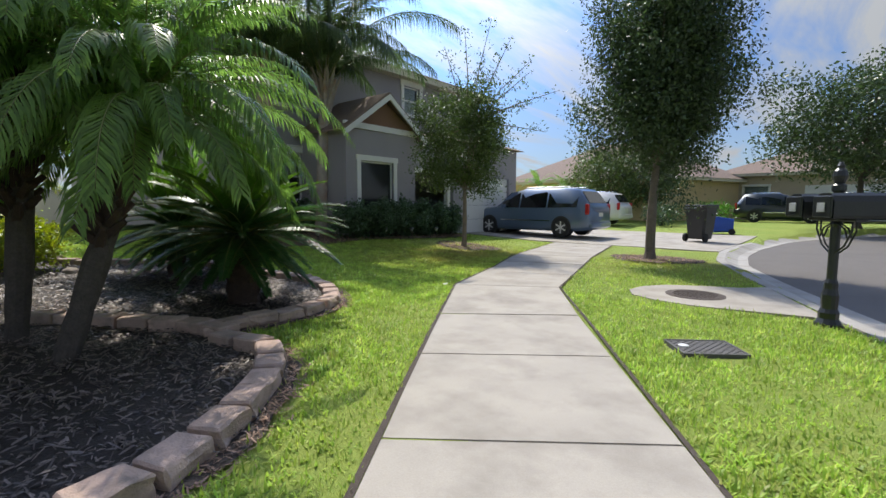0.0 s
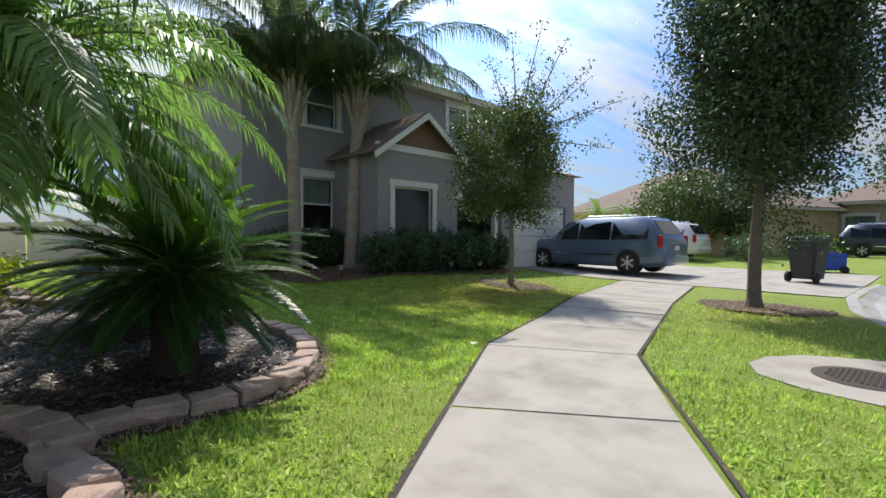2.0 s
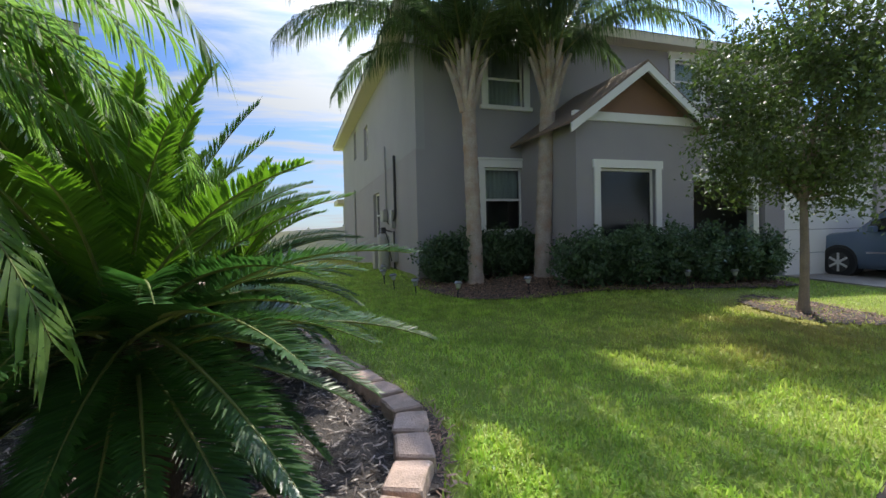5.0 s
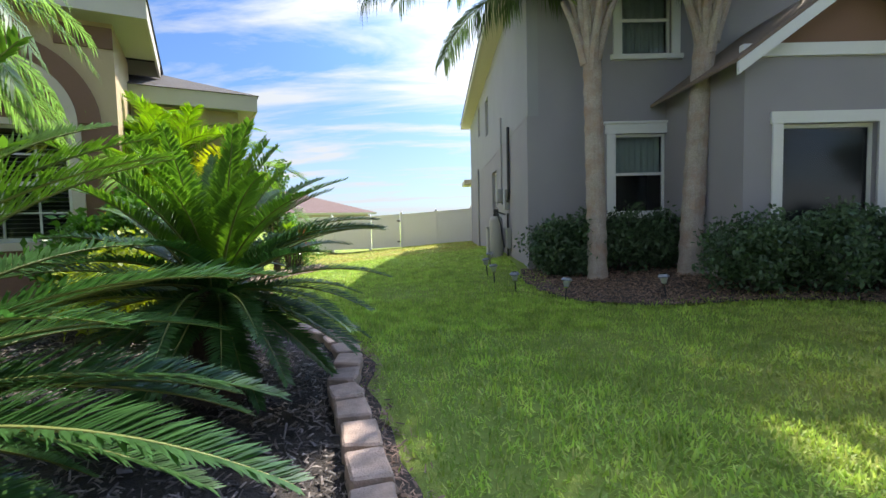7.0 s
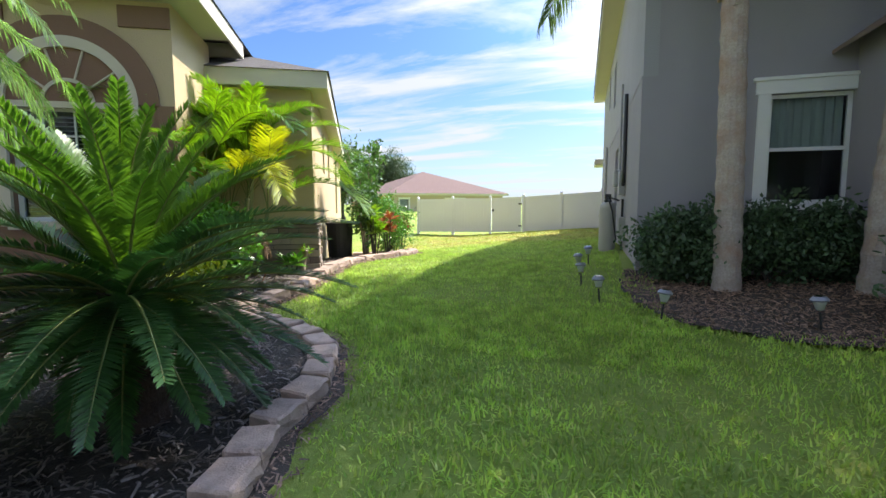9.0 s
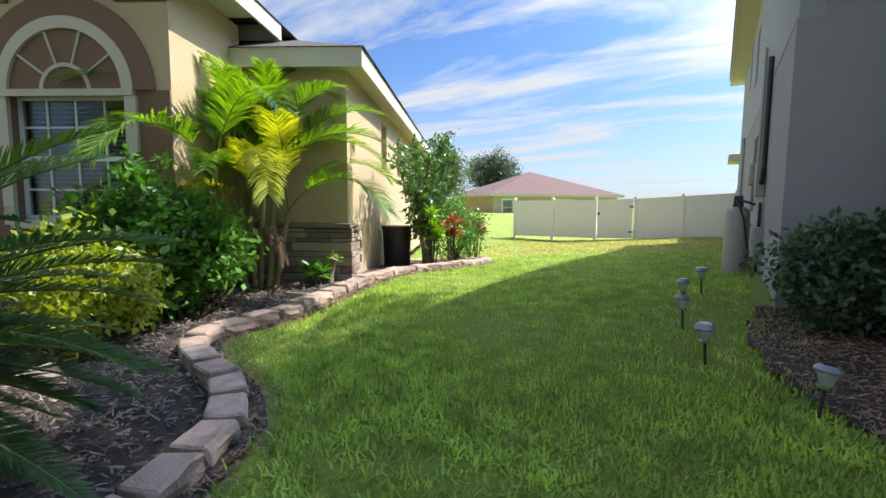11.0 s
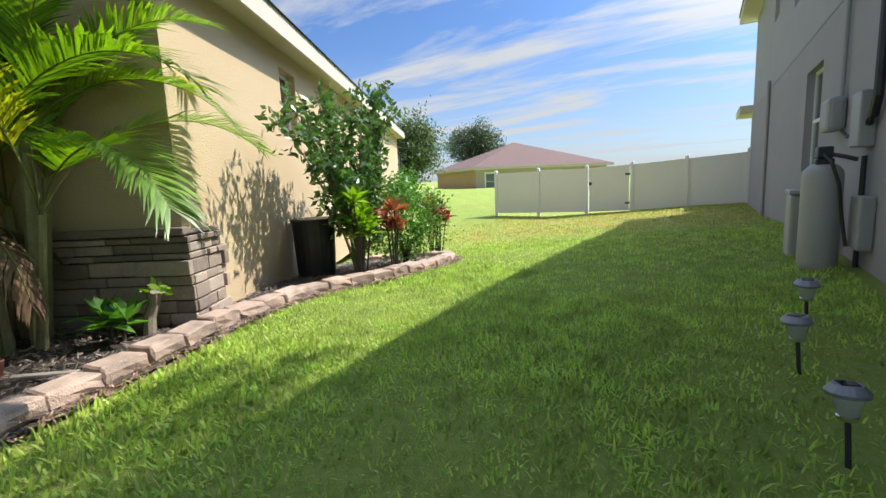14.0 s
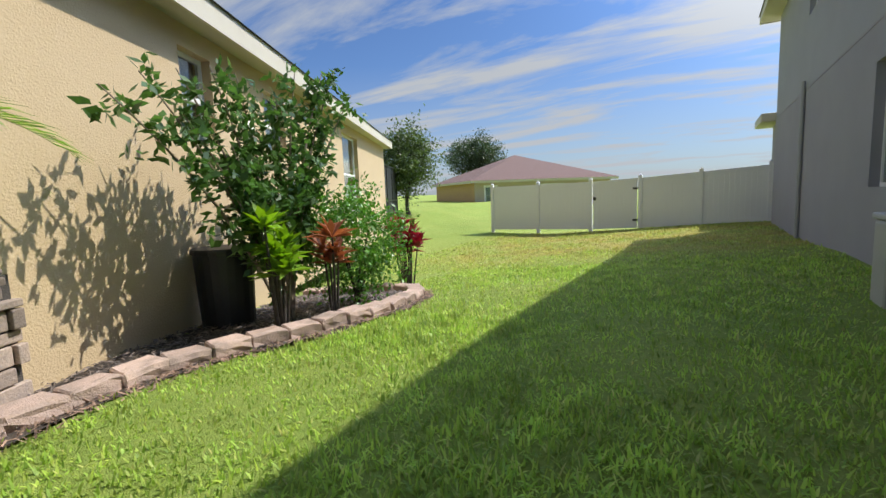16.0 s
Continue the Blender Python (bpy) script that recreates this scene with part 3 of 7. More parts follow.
def gzf(x, y):
    return float(gz(x, y))


def inside(poly, x, y):
    x, y = np.asarray(x), np.asarray(y)
    c = np.zeros(x.shape, bool)
    n = len(poly)
    for i in range(n):
        (x0, y0), (x1, y1) = poly[i], poly[i - 1]
        hit = ((y0 > y) != (y1 > y)) & (x < (x1 - x0) * (y - y0) / (y1 - y0 + 1e-12) + x0)
        c ^= hit
    return c


def dryness(x, y):
    """How parched the lawn is: the strip by the fence and the patches near the young tree."""
    d = 0.85 * ss((-x - 16) / 5) * ss((27 + x) / 2) * ss((y + 1) / 3)
    d = np.maximum(d, 0.9 * np.exp(-(((x + 4.6) / 1.9) ** 2 + ((y - 12.2) / 2.1) ** 2)))
    d = np.maximum(d, 0.5 * np.exp(-(((x - 0.6) / 2.0) ** 2 + ((y - 13.6) / 1.5) ** 2)))
    wob = np.sin(x * 2.3 + 1.3 * np.sin(y * 1.9)) * np.sin(y * 2.7 + 0.8 * np.sin(x * 3.1))
    return np.clip(d * (0.8 + 0.5 * wob), 0, 1)


# ---- ground ----
def build_ground():
    gx = np.concatenate([np.linspace(-900, -60, 12), np.linspace(-55, -28, 28), np.arange(-27, 6, 0.22), np.linspace(6.5, 30, 30), np.linspace(40, 900, 10)])
    gy = np.concatenate([np.linspace(-900, -40, 10), np.linspace(-35, -5, 20), np.arange(-4.5, 20, 0.22), np.linspace(20.5, 46, 46), np.linspace(50, 900, 14)])
    X, Y = np.meshgrid(gx, gy)
    Z = gz(X, Y)
    Z = Z + 0.012 * np.sin(X * 1.7 + 0.6 * np.sin(Y * 1.3)) * np.sin(Y * 1.5)
    inb = inside(BED_POLY, X, Y) | inside(HOUSE_BED, X, Y)
    Z = np.where(inb, Z - 0.03, Z)
    v = np.stack([X.ravel(), Y.ravel(), Z.ravel()], 1)
    nx, ny = len(gx), len(gy)
    i = (np.arange(ny - 1)[:, None] * nx + np.arange(nx - 1)[None]).ravel()
    f = np.stack([i, i + 1, i + nx + 1, i + nx], 1)
    ob = new("ground", raw_mesh("ground", v, f, "lawn", dryness(X, Y).ravel(), True))
    return tagged(ob, "mown green lawn with dry yellow patches", "lawn", kind="structure")


build_ground()


def sheet(name, poly, z, thick, mat, label, category, follow=False, lift=0.0, kind="structure"):
    """A slab cut to a plan outline."""
    bm = bmesh.new()
    top = [bm.verts.new((x, y, (gzf(x, y) + lift) if follow else z)) for x, y in poly]
    face = bm.faces.new(top)
    if face.normal.z < 0:
        face.normal_flip()
    bmesh.ops.extrude_face_region(bm, geom=[face])
    for v in top:
        v.co.z -= thick
    bmesh.ops.recalc_face_normals(bm, faces=bm.faces)
    return tagged(new(name, finish(bm, name, mat)), label, category, kind=kind)


def resample(line, step):
    line = np.asarray(line, float)
    seg = np.linalg.norm(np.diff(line, axis=0), axis=1)
    d = np.concatenate([[0], np.cumsum(seg)])
    n = max(2, int(round(d[-1] / step)) + 1)
    t = np.linspace(0, d[-1], n)
    return np.stack([np.interp(t, d, line[:, 0]), np.interp(t, d, line[:, 1])], 1)


# sidewalk: one slab per joint
def build_sidewalk():
    side = thing("sidewalk", "pale concrete sidewalk with cut joints and stains", "sidewalk", kind="structure")
    # joints given as points on the left and the right edge
    joints = [((9.64, -7.5), (10.8, -6.5))]
    base_l, base_r = Vector((-0.04, 6.19)), Vector((1.15, 7.14))
    d = Vector((-0.58, 0.82)) * 1.36
    for k in range(-11, 2):
        joints.append((tuple(base_l + d * k), tuple(base_r + d * k)))
    joints.append(((-1.88, 8.86), (-0.59, 9.68)))
    for yl, yr in ((10.35, 10.95), (11.8, 12.35), (13.2, 13.8), (14.6, 15.1), (15.9, 16.3), (17.1, 17.2)):
        joints.append(((float(edge_x(WALK_L, yl)), yl), (float(edge_x(WALK_R, yr)), yr)))
    for (a, b), (c, e) in zip(joints, joints[1:]):
        a, b, c, e = (Vector((*p, 0)) for p in (a, b, c, e))
        u = (c - a).normalized() * 0.006
        w = (e - b).normalized() * 0.006
        bm = bmesh.new()
        zt = random.uniform(0.012, 0.018)
        quad = [bm.verts.new(p + Vector((0, 0, zt))) for p in (a + u, b + w, e - w, c - u)]
        low = [bm.verts.new(v.co + Vector((0, 0, -0.12))) for v in quad]
        bm.faces.new(quad)
        for k in range(4):
            bm.faces.new((quad[k - 1], low[k - 1], low[k], quad[k]))
        bmesh.ops.recalc_face_normals(bm, faces=bm.faces)
        bmesh.ops.bevel(bm, geom=[e2 for e2 in bm.edges if all(v.co.z > 0 for v in e2.verts)], offset=0.006, segments=2, affect='EDGES')
        part("slab", bm, "concrete", side)
    bm = bmesh.new()
    for line, s in ((WALK_L, -1), (WALK_R, 1)):
        pts = [Vector((*p, 0)) for p in line]
        for p, q in zip(pts, pts[1:]):
            nrm = Vector(((q - p).y, -(q - p).x, 0)).normalized() * s
            wv = 0.03 if s > 0 else 0.038
            v = [p, p + nrm * wv, q + nrm * wv, q]
            bm.faces.new([bm.verts.new(c + Vector((0, 0, 0.017))) for c in v])
    bmesh.ops.recalc_face_normals(bm, faces=bm.faces)
    for f in bm.faces:
        if f.normal.z < 0:
            f.normal_flip()
    part("soil_edge", bm, "soil", side, "dark soil gap along the trimmed grass edge")


build_sidewalk()

# road and curb
def build_road():
    road = [(x + 0.5, y) for x, y in CURB] + [(60, 43), (60, -30), (14, -30)]
    sheet("road", road, -0.095, 0.2, "asphalt", "worn grey asphalt cul-de-sac road", "road")
    bm = bmesh.new()
    line = resample(CURB, 0.6)
    rows = []
    for i, p in enumerate(line):
        t = Vector((*(line[min(i + 1, len(line) - 1)] - line[max(i - 1, 0)]), 0)).normalized()
        nrm = Vector((t.y, -t.x, 0))
        prof = ((0.0, -0.2), (0.0, 0.012), (0.16, 0.008), (0.3, -0.05), (0.42, -0.088), (0.62, -0.086), (0.62, -0.2))
        rows.append([bm.verts.new(Vector((p[0], p[1], 0)) + nrm * a + Vector((0, 0, z))) for a, z in prof])
    for r0, r1 in zip(rows, rows[1:]):
        for k in range(len(r0) - 1):
            bm.faces.new((r0[k], r0[k + 1], r1[k + 1], r1[k]))
    bmesh.ops.recalc_face_normals(bm, faces=bm.faces)
    tagged(new("curb", finish(bm, "curb", "curb")), "rolled concrete curb and gutter edging the road", "curb", kind="structure")


build_road()


def build_driveway():
    drive = thing("driveway", "wide pale concrete driveway with joints", "driveway", kind="structure")
    xs = [0.1, -2.6, -5.2, -8.0, -11.0, -14.0]
    ys = [17.25, 19.6, 22.0, 24.4]
    for i in range(len(xs) - 1):
        for k in range(len(ys) - 1):
            x0, x1, y0, y1 = xs[i], xs[i + 1], ys[k], ys[k + 1]
            bm = bmesh.new()
            q = [(x0 - 0.006, y0 + 0.006), (x1 + 0.006, y0 + 0.006), (x1 + 0.006, y1 - 0.006), (x0 - 0.006, y1 - 0.006)]
            top = [bm.verts.new((x, y, max(0.02, gzf(x, y) + 0.02))) for x, y in q]
            low = [bm.verts.new(v.co - Vector((0, 0, 0.15))) for v in top]
            bm.faces.new(top)
            for n in range(4):
                bm.faces.new((top[n - 1], low[n - 1], low[n], top[n]))
            bmesh.ops.recalc_face_normals(bm, faces=bm.faces)
            part("slab", bm, "concrete", drive)


build_driveway()
pad = [(2.55, 9.55), (2.3, 9.85), (1.7, 9.72), (1.2, 9.62), (0.75, 9.66), (0.4, 9.85), (0.24, 10.2), (0.3, 10.6), (0.52, 10.95), (0.95, 11.2), (1.4, 11.4), (1.7, 11.72)]
sheet("manhole_pad", pad, 0.02, 0.14, "concrete", "rounded pale concrete pad round a manhole", "concrete pad")


# ---- houses ----
def wall_mesh(p0, p1, z0, z1, thick, openings=(), side=1):
    """A wall between two plan points with openings (from, to, bottom, top) cut through; side gives where its thickness goes."""
    p0, p1 = Vector((*p0, 0)), Vector((*p1, 0))
    d = (p1 - p0).normalized()
    nrm = Vector((-d.y, d.x, 0)) * side
    m = Matrix(((d.x, nrm.x, 0, p0.x), (d.y, nrm.y, 0, p0.y), (0, 0, 1, 0), (0, 0, 0, 1)))
    length = (p1 - p0).length
    xs = sorted({0, length, *[v for o in openings for v in o[:2]]})
    zs = sorted({z0, z1, *[v for o in openings for v in o[2:]]})
    bm = bmesh.new()
    verts = {}

    def vert(i, k, s):
        if (i, k, s) not in verts:
            verts[i, k, s] = bm.verts.new(m @ Vector((xs[i], thick * s, zs[k])))
        return verts[i, k, s]

    def solid(i, k):
        if not (0 <= i < len(xs) - 1 and 0 <= k < len(zs) - 1):
            return False
        cx, cz = (xs[i] + xs[i + 1]) / 2, (zs[k] + zs[k + 1]) / 2
        return not any(o[0] < cx < o[1] and o[2] < cz < o[3] for o in openings)
    for i in range(len(xs) - 1):
        for k in range(len(zs) - 1):
            if not solid(i, k):
                continue
            for s in (0, 1):
                bm.faces.new([vert(*c, s) for c in ((i, k), (i + 1, k), (i + 1, k + 1), (i, k + 1))])
            for di, dk, a, b in ((-1, 0, (i, k), (i, k + 1)), (1, 0, (i + 1, k), (i + 1, k + 1)), (0, -1, (i, k), (i + 1, k)), (0, 1, (i, k + 1), (i + 1, k + 1))):
                if not solid(i + di, k + dk):
                    bm.faces.new((vert(*a, 0), vert(*b, 0), vert(*b, 1), vert(*a, 1)))
    bmesh.ops.recalc_face_normals(bm, faces=bm.faces)
    return bm


def window_part(house, p, d, w, z0, z1, depth=0.08, trim=0.0, crown=False, sill=True, grid=(2, 2), single_hung=True, back="curtain", frame_mat="white_trim", trim_mat="white_trim", half=None):
    """A window in a wall: p is the lower corner in plan, d the way along the wall (outside is to the right of d)."""
    d = Vector((*d, 0)).normalized()
    nrm = Vector((d.y, -d.x, 0))
    m = Matrix(((d.x, nrm.x, 0, p[0]), (d.y, nrm.y, 0, p[1]), (0, 0, 1, z0), (0, 0, 0, 1)))
    h = z1 - z0
    win = new("window")
    win.parent = house
    win.matrix_local = m
    f = 0.05
    bm = boxes(((0, -depth - 0.05, 0), (f, -depth, h)), ((w - f, -depth - 0.05, 0), (w, -depth, h)), ((f, -depth - 0.05, 0), (w - f, -depth, f)), ((f, -depth - 0.05, h - f), (w - f, -depth, h)))
    if single_hung:
        box(bm, (f, -depth - 0.045, h / 2 - 0.025), (w - f, -depth + 0.008, h / 2 + 0.025))
    part("frame", bm, frame_mat, win)
    if grid:
        bm = bmesh.new()
        for i in range(1, grid[0]):
            x = w * i / grid[0]
            box(bm, (x - 0.01, -depth - 0.03, f), (x + 0.01, -depth - 0.005, h - f))
        for k in range(1, grid[1] * 2 if single_hung else grid[1]):
            if single_hung and k == grid[1]:
                continue
            z = h * k / (grid[1] * 2 if single_hung else grid[1])
            box(bm, (f, -depth - 0.029, z - 0.01), (w - f, -depth - 0.006, z + 0.01))
        part("muntin", bm, frame_mat, win)
    pane = part("pane", boxes(((f, -depth - 0.024, f), (w - f, -depth - 0.018, h - f))), "pane", win)
    pane.visible_shadow = False
    if back == "blind":
        bm = bmesh.new()
        z = 0.06
        while z < h - 0.08:
            box(bm, (f, -depth - 0.115, z), (w - f, -depth - 0.075, z + 0.006), m=Matrix.Translation((0, 0, 0)))
            z += 0.05
        part("blind", bm, "blind", win, "white slatted blind")
    elif back == "curtain":
        bm = bmesh.new()
        n = 24
        rows = [[bm.verts.new((f + (w - 2 * f) * i / n, -depth - 0.14 + 0.02 * math.sin(i * 1.9), z)) for i in range(n + 1)] for z in (h * (half or 0.02), h)]
        for i in range(n):
            bm.faces.new((rows[0][i], rows[0][i + 1], rows[1][i + 1], rows[1][i]))
        part("curtain", bm, "curtain", win, "pale green-grey drawn shade")
    # dark sheet behind the window; its colour stands in for the unlit room
    part("room_dark_sheet", boxes(((-0.02, -0.9, -0.02), (w + 0.02, -0.86, h + 0.02))), "unlit_room", win)
    if trim:
        for it in (((-trim, -0.01, 0), (0, 0.03, h)), ((w, -0.01, 0), (w + trim, 0.03, h))):
            part("casing", boxes(it), trim_mat, win)
        part("head_casing", boxes(((-trim - 0.03, -0.01, h), (w + trim + 0.03, 0.04, h + trim + 0.02))), trim_mat, win)
        if crown:
            part("crown", boxes(((-trim - 0.07, -0.01, h + trim + 0.02), (w + trim + 0.07, 0.07, h + trim + 0.07)), bevel=0.01), trim_mat, win)
    if sill:
        part("sill", boxes(((-trim - 0.05, -depth, -0.09), (w + trim + 0.05, 0.06, 0.0)), bevel=0.008), trim_mat, win)
    return win


def hip_roof(x0, x1, y0, y1, z, slope, thick=0.16, ridge_along="x"):
    """A hip roof over a rectangle, with its eaves at z."""
    bm = bmesh.new()
    w = min(x1 - x0, y1 - y0) / 2
    h = w * slope
    b = [bm.verts.new(p) for p in ((x0, y0, z), (x1, y0, z), (x1, y1, z), (x0, y1, z))]
    if x1 - x0 >= y1 - y0:
        r = [bm.verts.new((x0 + w, (y0 + y1) / 2, z + h)), bm.verts.new((x1 - w, (y0 + y1) / 2, z + h))]
        # on the house beyond the fence, sunlight is painted on this side as orange
        bm.faces.new((b[0], b[1], r[1], r[0])); bm.faces.new((b[2], b[3], r[0], r[1]))
        bm.faces.new((b[1], b[2], r[1])); bm.faces.new((b[3], b[0], r[0]))
    else:
        r = [bm.verts.new(((x0 + x1) / 2, y0 + w, z + h)), bm.verts.new(((x0 + x1) / 2, y1 - w, z + h))]
        bm.faces.new((b[0], b[1], r[0])); bm.faces.new((b[1], b[2], r[1], r[0]))
        bm.faces.new((b[2], b[3], r[1])); bm.faces.new((b[3], b[0], r[0], r[1]))
    bm.faces.new(list(reversed(b)))
    bmesh.ops.recalc_face_normals(bm, faces=bm.faces)
    return bm


def rim(house, name, x0, x1, y0, y1, z0, z1, label="", t=0.03):
    """Fascia boards round a rectangle, one part a side."""
    for lo, hi in (((x0, y0, z0), (x1, y0 + t, z1)), ((x0, y1 - t, z0), (x1, y1, z1)), ((x0, y0 + t, z0), (x0 + t, y1 - t, z1)), ((x1 - t, y0 + t, z0), (x1, y1 - t, z1))):
        part(name, boxes((lo, hi)), "fascia", house, label)


def grey_house():
    h = thing("grey_house", "two-storey grey stucco house with white window trim", "house",
              Matrix.Translation((-10.4, 9.13, 0)) @ pose(0, 0, 0, 0, 0, 1.1) @ Matrix.Translation((10.38, -9.03, 0)))
    T = 0.2
    split = 3.16
    XF, XB, YS, YE = -10.38, -25.3, 9.03, 21.0
    # side wall towards the lawn; positions along it run from the front corner backwards
    lo_open = [(4.6, 5.7, 1.27, 2.69)]
    up_open = [(6.6, 7.5, 4.1, 5.3), (9.6, 10.4, 4.6, 5.75)]
    part("wall", wall_mesh((XF, YS), (XB, YS), -0.2, split, T, lo_open, -1), "grey_stucco", h, "darker grey lower stucco wall")
    part("wall", wall_mesh((XF, YS + 0.012), (XB, YS + 0.012), split, 5.95, T, up_open, -1), "grey_stucco_up", h, "lighter grey upper stucco wall")
    # main front wall
    win = [(1.62, 2.58, 1.33, 2.8)]
    up = [(1.74, 2.66, 4.22, 5.5), (7.12, 8.0, 4.7, 5.75)]
    part("wall", wall_mesh((XF, YS + T), (XF, YE), -0.2, split, T, [(a - T, b - T, c, d) for a, b, c, d in win], 1), "grey_stucco", h)
    part("wall", wall_mesh((XF - 0.012, YS + T), (XF - 0.012, YE), split, 5.95, T, [(a - T, b - T, c, d) for a, b, c, d in up], 1), "grey_stucco", h)
    part("wall", wall_mesh((XF - T, YE), (XB, YE), -0.2, 5.95, T, (), 1), "grey_stucco_up", h)
    part("wall", wall_mesh((XB, YS + T), (XB, YE - T), -0.2, 5.95, T, (), -1), "grey_stucco_up", h)
    for d in ((YS + win[0][0], win[0]), (YS + up[0][0], up[0]), (YS + up[1][0], up[1])):
        y, o = d
        window_part(h, (XF, y), (0, 1), o[1] - o[0], o[2], o[3], trim=0.15, crown=True, grid=None, half=0.5 if o is win[0] else 0.02)
    window_part(h, (XF - lo_open[0][1], YS), (1, 0), 1.1, 1.27, 2.69, trim=0.0, sill=False, depth=0.1, grid=None, back="curtain")
    for a, b, c, d in up_open:
        window_part(h, (XF - b, YS + 0.012), (1, 0), b - a, c, d, trim=0.0, sill=False, depth=0.1, grid=None, back="curtain")
    # eaves and hip roof
    ov = 0.42
    part("soffit", boxes(((XB - ov, YS - ov, 5.95), (XF + ov, YE + ov, 5.99))), "soffit", h)
    rim(h, "fascia", XB - ov - 0.03, XF + ov + 0.03, YS - ov - 0.03, YE + ov + 0.03, 5.93, 6.15, "cream painted fascia board")
    part("roof", hip_roof(XB - ov - 0.06, XF + ov + 0.06, YS - ov - 0.06, YE + ov + 0.06, 6.152, 0.42), "shingle_grey", h, "dark grey shingle hip roof")
    # front gabled room
    bx, y0, y1 = -8.2, 11.6, 14.45
    eave = 3.5
    part("wall", wall_mesh((bx, y0 + T), (bx, y1 - T), -0.2, eave, T, [(0.33, 1.66, 0.7, 2.5)], 1), "grey_stucco", h)
    part("wall", wall_mesh((bx, y0), (XF, y0), -0.2, eave, T, (), -1), "grey_stucco", h)
    part("wall", wall_mesh((bx, y1), (XF, y1), -0.2, eave, T, (), 1), "grey_stucco", h)
    window_part(h, (bx, y0 + T + 0.33), (0, 1), 1.33, 0.7, 2.5, trim=0.14, crown=False, sill=True, grid=None, single_hung=False, back="none")
    part("solar_screen", boxes(((bx - 0.11, y0 + T + 0.385, 0.76), (bx - 0.1, y0 + T + 1.605, 2.44))), "screen", h, "black window screen")
    ym = (y0 + y1) / 2
    pk = 4.55
    bm = bmesh.new()
    vs = [bm.verts.new((bx + o, y, z)) for o in (0.0, -0.18) for y, z in ((y0, eave), (y1, eave), (ym, pk - 0.16))]
    bm.faces.new((vs[0], vs[1], vs[2])); bm.faces.new((vs[5], vs[4], vs[3]))
    for a, b in ((0, 1), (1, 2), (2, 0)):
        bm.faces.new((vs[a], vs[a + 3], vs[b + 3], vs[b]))
    bmesh.ops.recalc_face_normals(bm, faces=bm.faces)
    part("gable", bm, "brown_stucco", h, "brown siding in the gable")
    part("gable_band", boxes(((bx - 0.05, y0 - 0.05, 3.4), (bx + 0.05, y1 + 0.05, 3.57))), "white_trim", h)
    for s in (-1, 1):
        ye = ym + s * (ym - y0 + 0.3)
        ze = pk - (ym - y0 + 0.3) * (pk - eave - 0.02) / (ym - y0)
        bm = bmesh.new()
        v = [bm.verts.new(p) for p in ((bx + 0.32, ym, pk), (bx + 0.32, ye, ze), (XF + 0.02, ye, ze), (XF + 0.02, ym, pk))]
        w = [bm.verts.new(q.co + Vector((0, 0, -0.05))) for q in v]
        bm.faces.new(v); bm.faces.new(list(reversed(w)))
        for k in range(4):
            bm.faces.new((v[k - 1], w[k - 1], w[k], v[k]))
        bmesh.ops.recalc_face_normals(bm, faces=bm.faces)
        part("gable_roof", bm, "shingle_tan", h, "brown shingle gable roof")
        bm = bmesh.new()
        v = [bm.verts.new((bx + x, y, z - 0.052)) for x, (y, z) in ((0.34, (ym, pk)), (0.34, (ye, ze)))]
        w = [bm.verts.new(q.co + Vector((0, 0, -0.17))) for q in v]
        v2 = [bm.verts.new(q.co - Vector((0.05, 0, 0))) for q in (v[0], v[1], w[1], w[0])]
        f = (v[0], v[1], w[1], w[0])
        bm.faces.new(f); bm.faces.new(list(reversed(v2)))
        for k in range(4):
            bm.faces.new((f[k - 1], v2[k - 1], v2[k], f[k]))
        bmesh.ops.recalc_face_normals(bm, faces=bm.faces)
        part("barge_board", bm, "white_trim", h)
    # porch beside the gabled room, then the garage
    part("porch_beam", boxes(((bx - 0.3, y1, 2.3), (bx - 0.08, 16.5, 2.42))), "white_trim", h)
    part("wall", boxes(((bx - 0.3, y1 + 0.002, 2.42), (bx - 0.1, 16.5, 3.5))), "grey_stucco", h)
    part("porch_roof", hip_roof(XF, bx + 0.25, y1 + 0.3, 21.2, 3.52, 0.35), "shingle_tan", h)
    part("porch_post", boxes(((bx - 0.27, 16.28, -0.1), (bx - 0.1, 16.45, 2.3)), bevel=0.01), "white_trim", h)
    part("front_door", boxes(((XF + 0.003, 14.6, 0.15), (XF + 0.05, 15.6, 2.3)), bevel=0.006), "screen", h, "dark front door in the porch shade")
    part("wall", wall_mesh((bx, 16.5), (bx, 20.9), -0.2, 3.5, T, [(0.6, 3.8, 0.1, 2.3)], 1), "grey_stucco", h)
    part("wall", wall_mesh((bx - T, 20.9), (XF + 0.03, 20.9), -0.2, 3.5, T, (), 1), "grey_stucco", h)
    part("garage_door", boxes(*[((bx - 0.12, 17.1, 0.1 + i * 0.55), (bx - 0.09, 20.3, 0.64 + i * 0.55)) for i in range(4)], bevel=0.01), "white_trim", h, "white panelled garage door")
    # low rear porch
    part("rear_porch_wall", wall_mesh((XB, YS + 0.1), (-26.9, YS + 0.1), -0.2, 3.1, T, (), -1), "grey_stucco", h)
    part("rear_porch_roof", boxes(((-27.4, YS - 0.35, 3.1), (XB - 0.001, 16.0, 3.34)), bevel=0.02), "fascia", h)
    # downpipe, control joint, conduits and meters on the side wall
    part("control_joint", boxes(((XB, YS - 0.006, 3.14), (XF, YS + 0.004, 3.175))), "grey_stucco", h)
    bm = bmesh.new(); tube(bm, [(-20.6, YS - 0.045, 0.1), (-20.6, YS - 0.045, 3.32)], 0.04, 8)
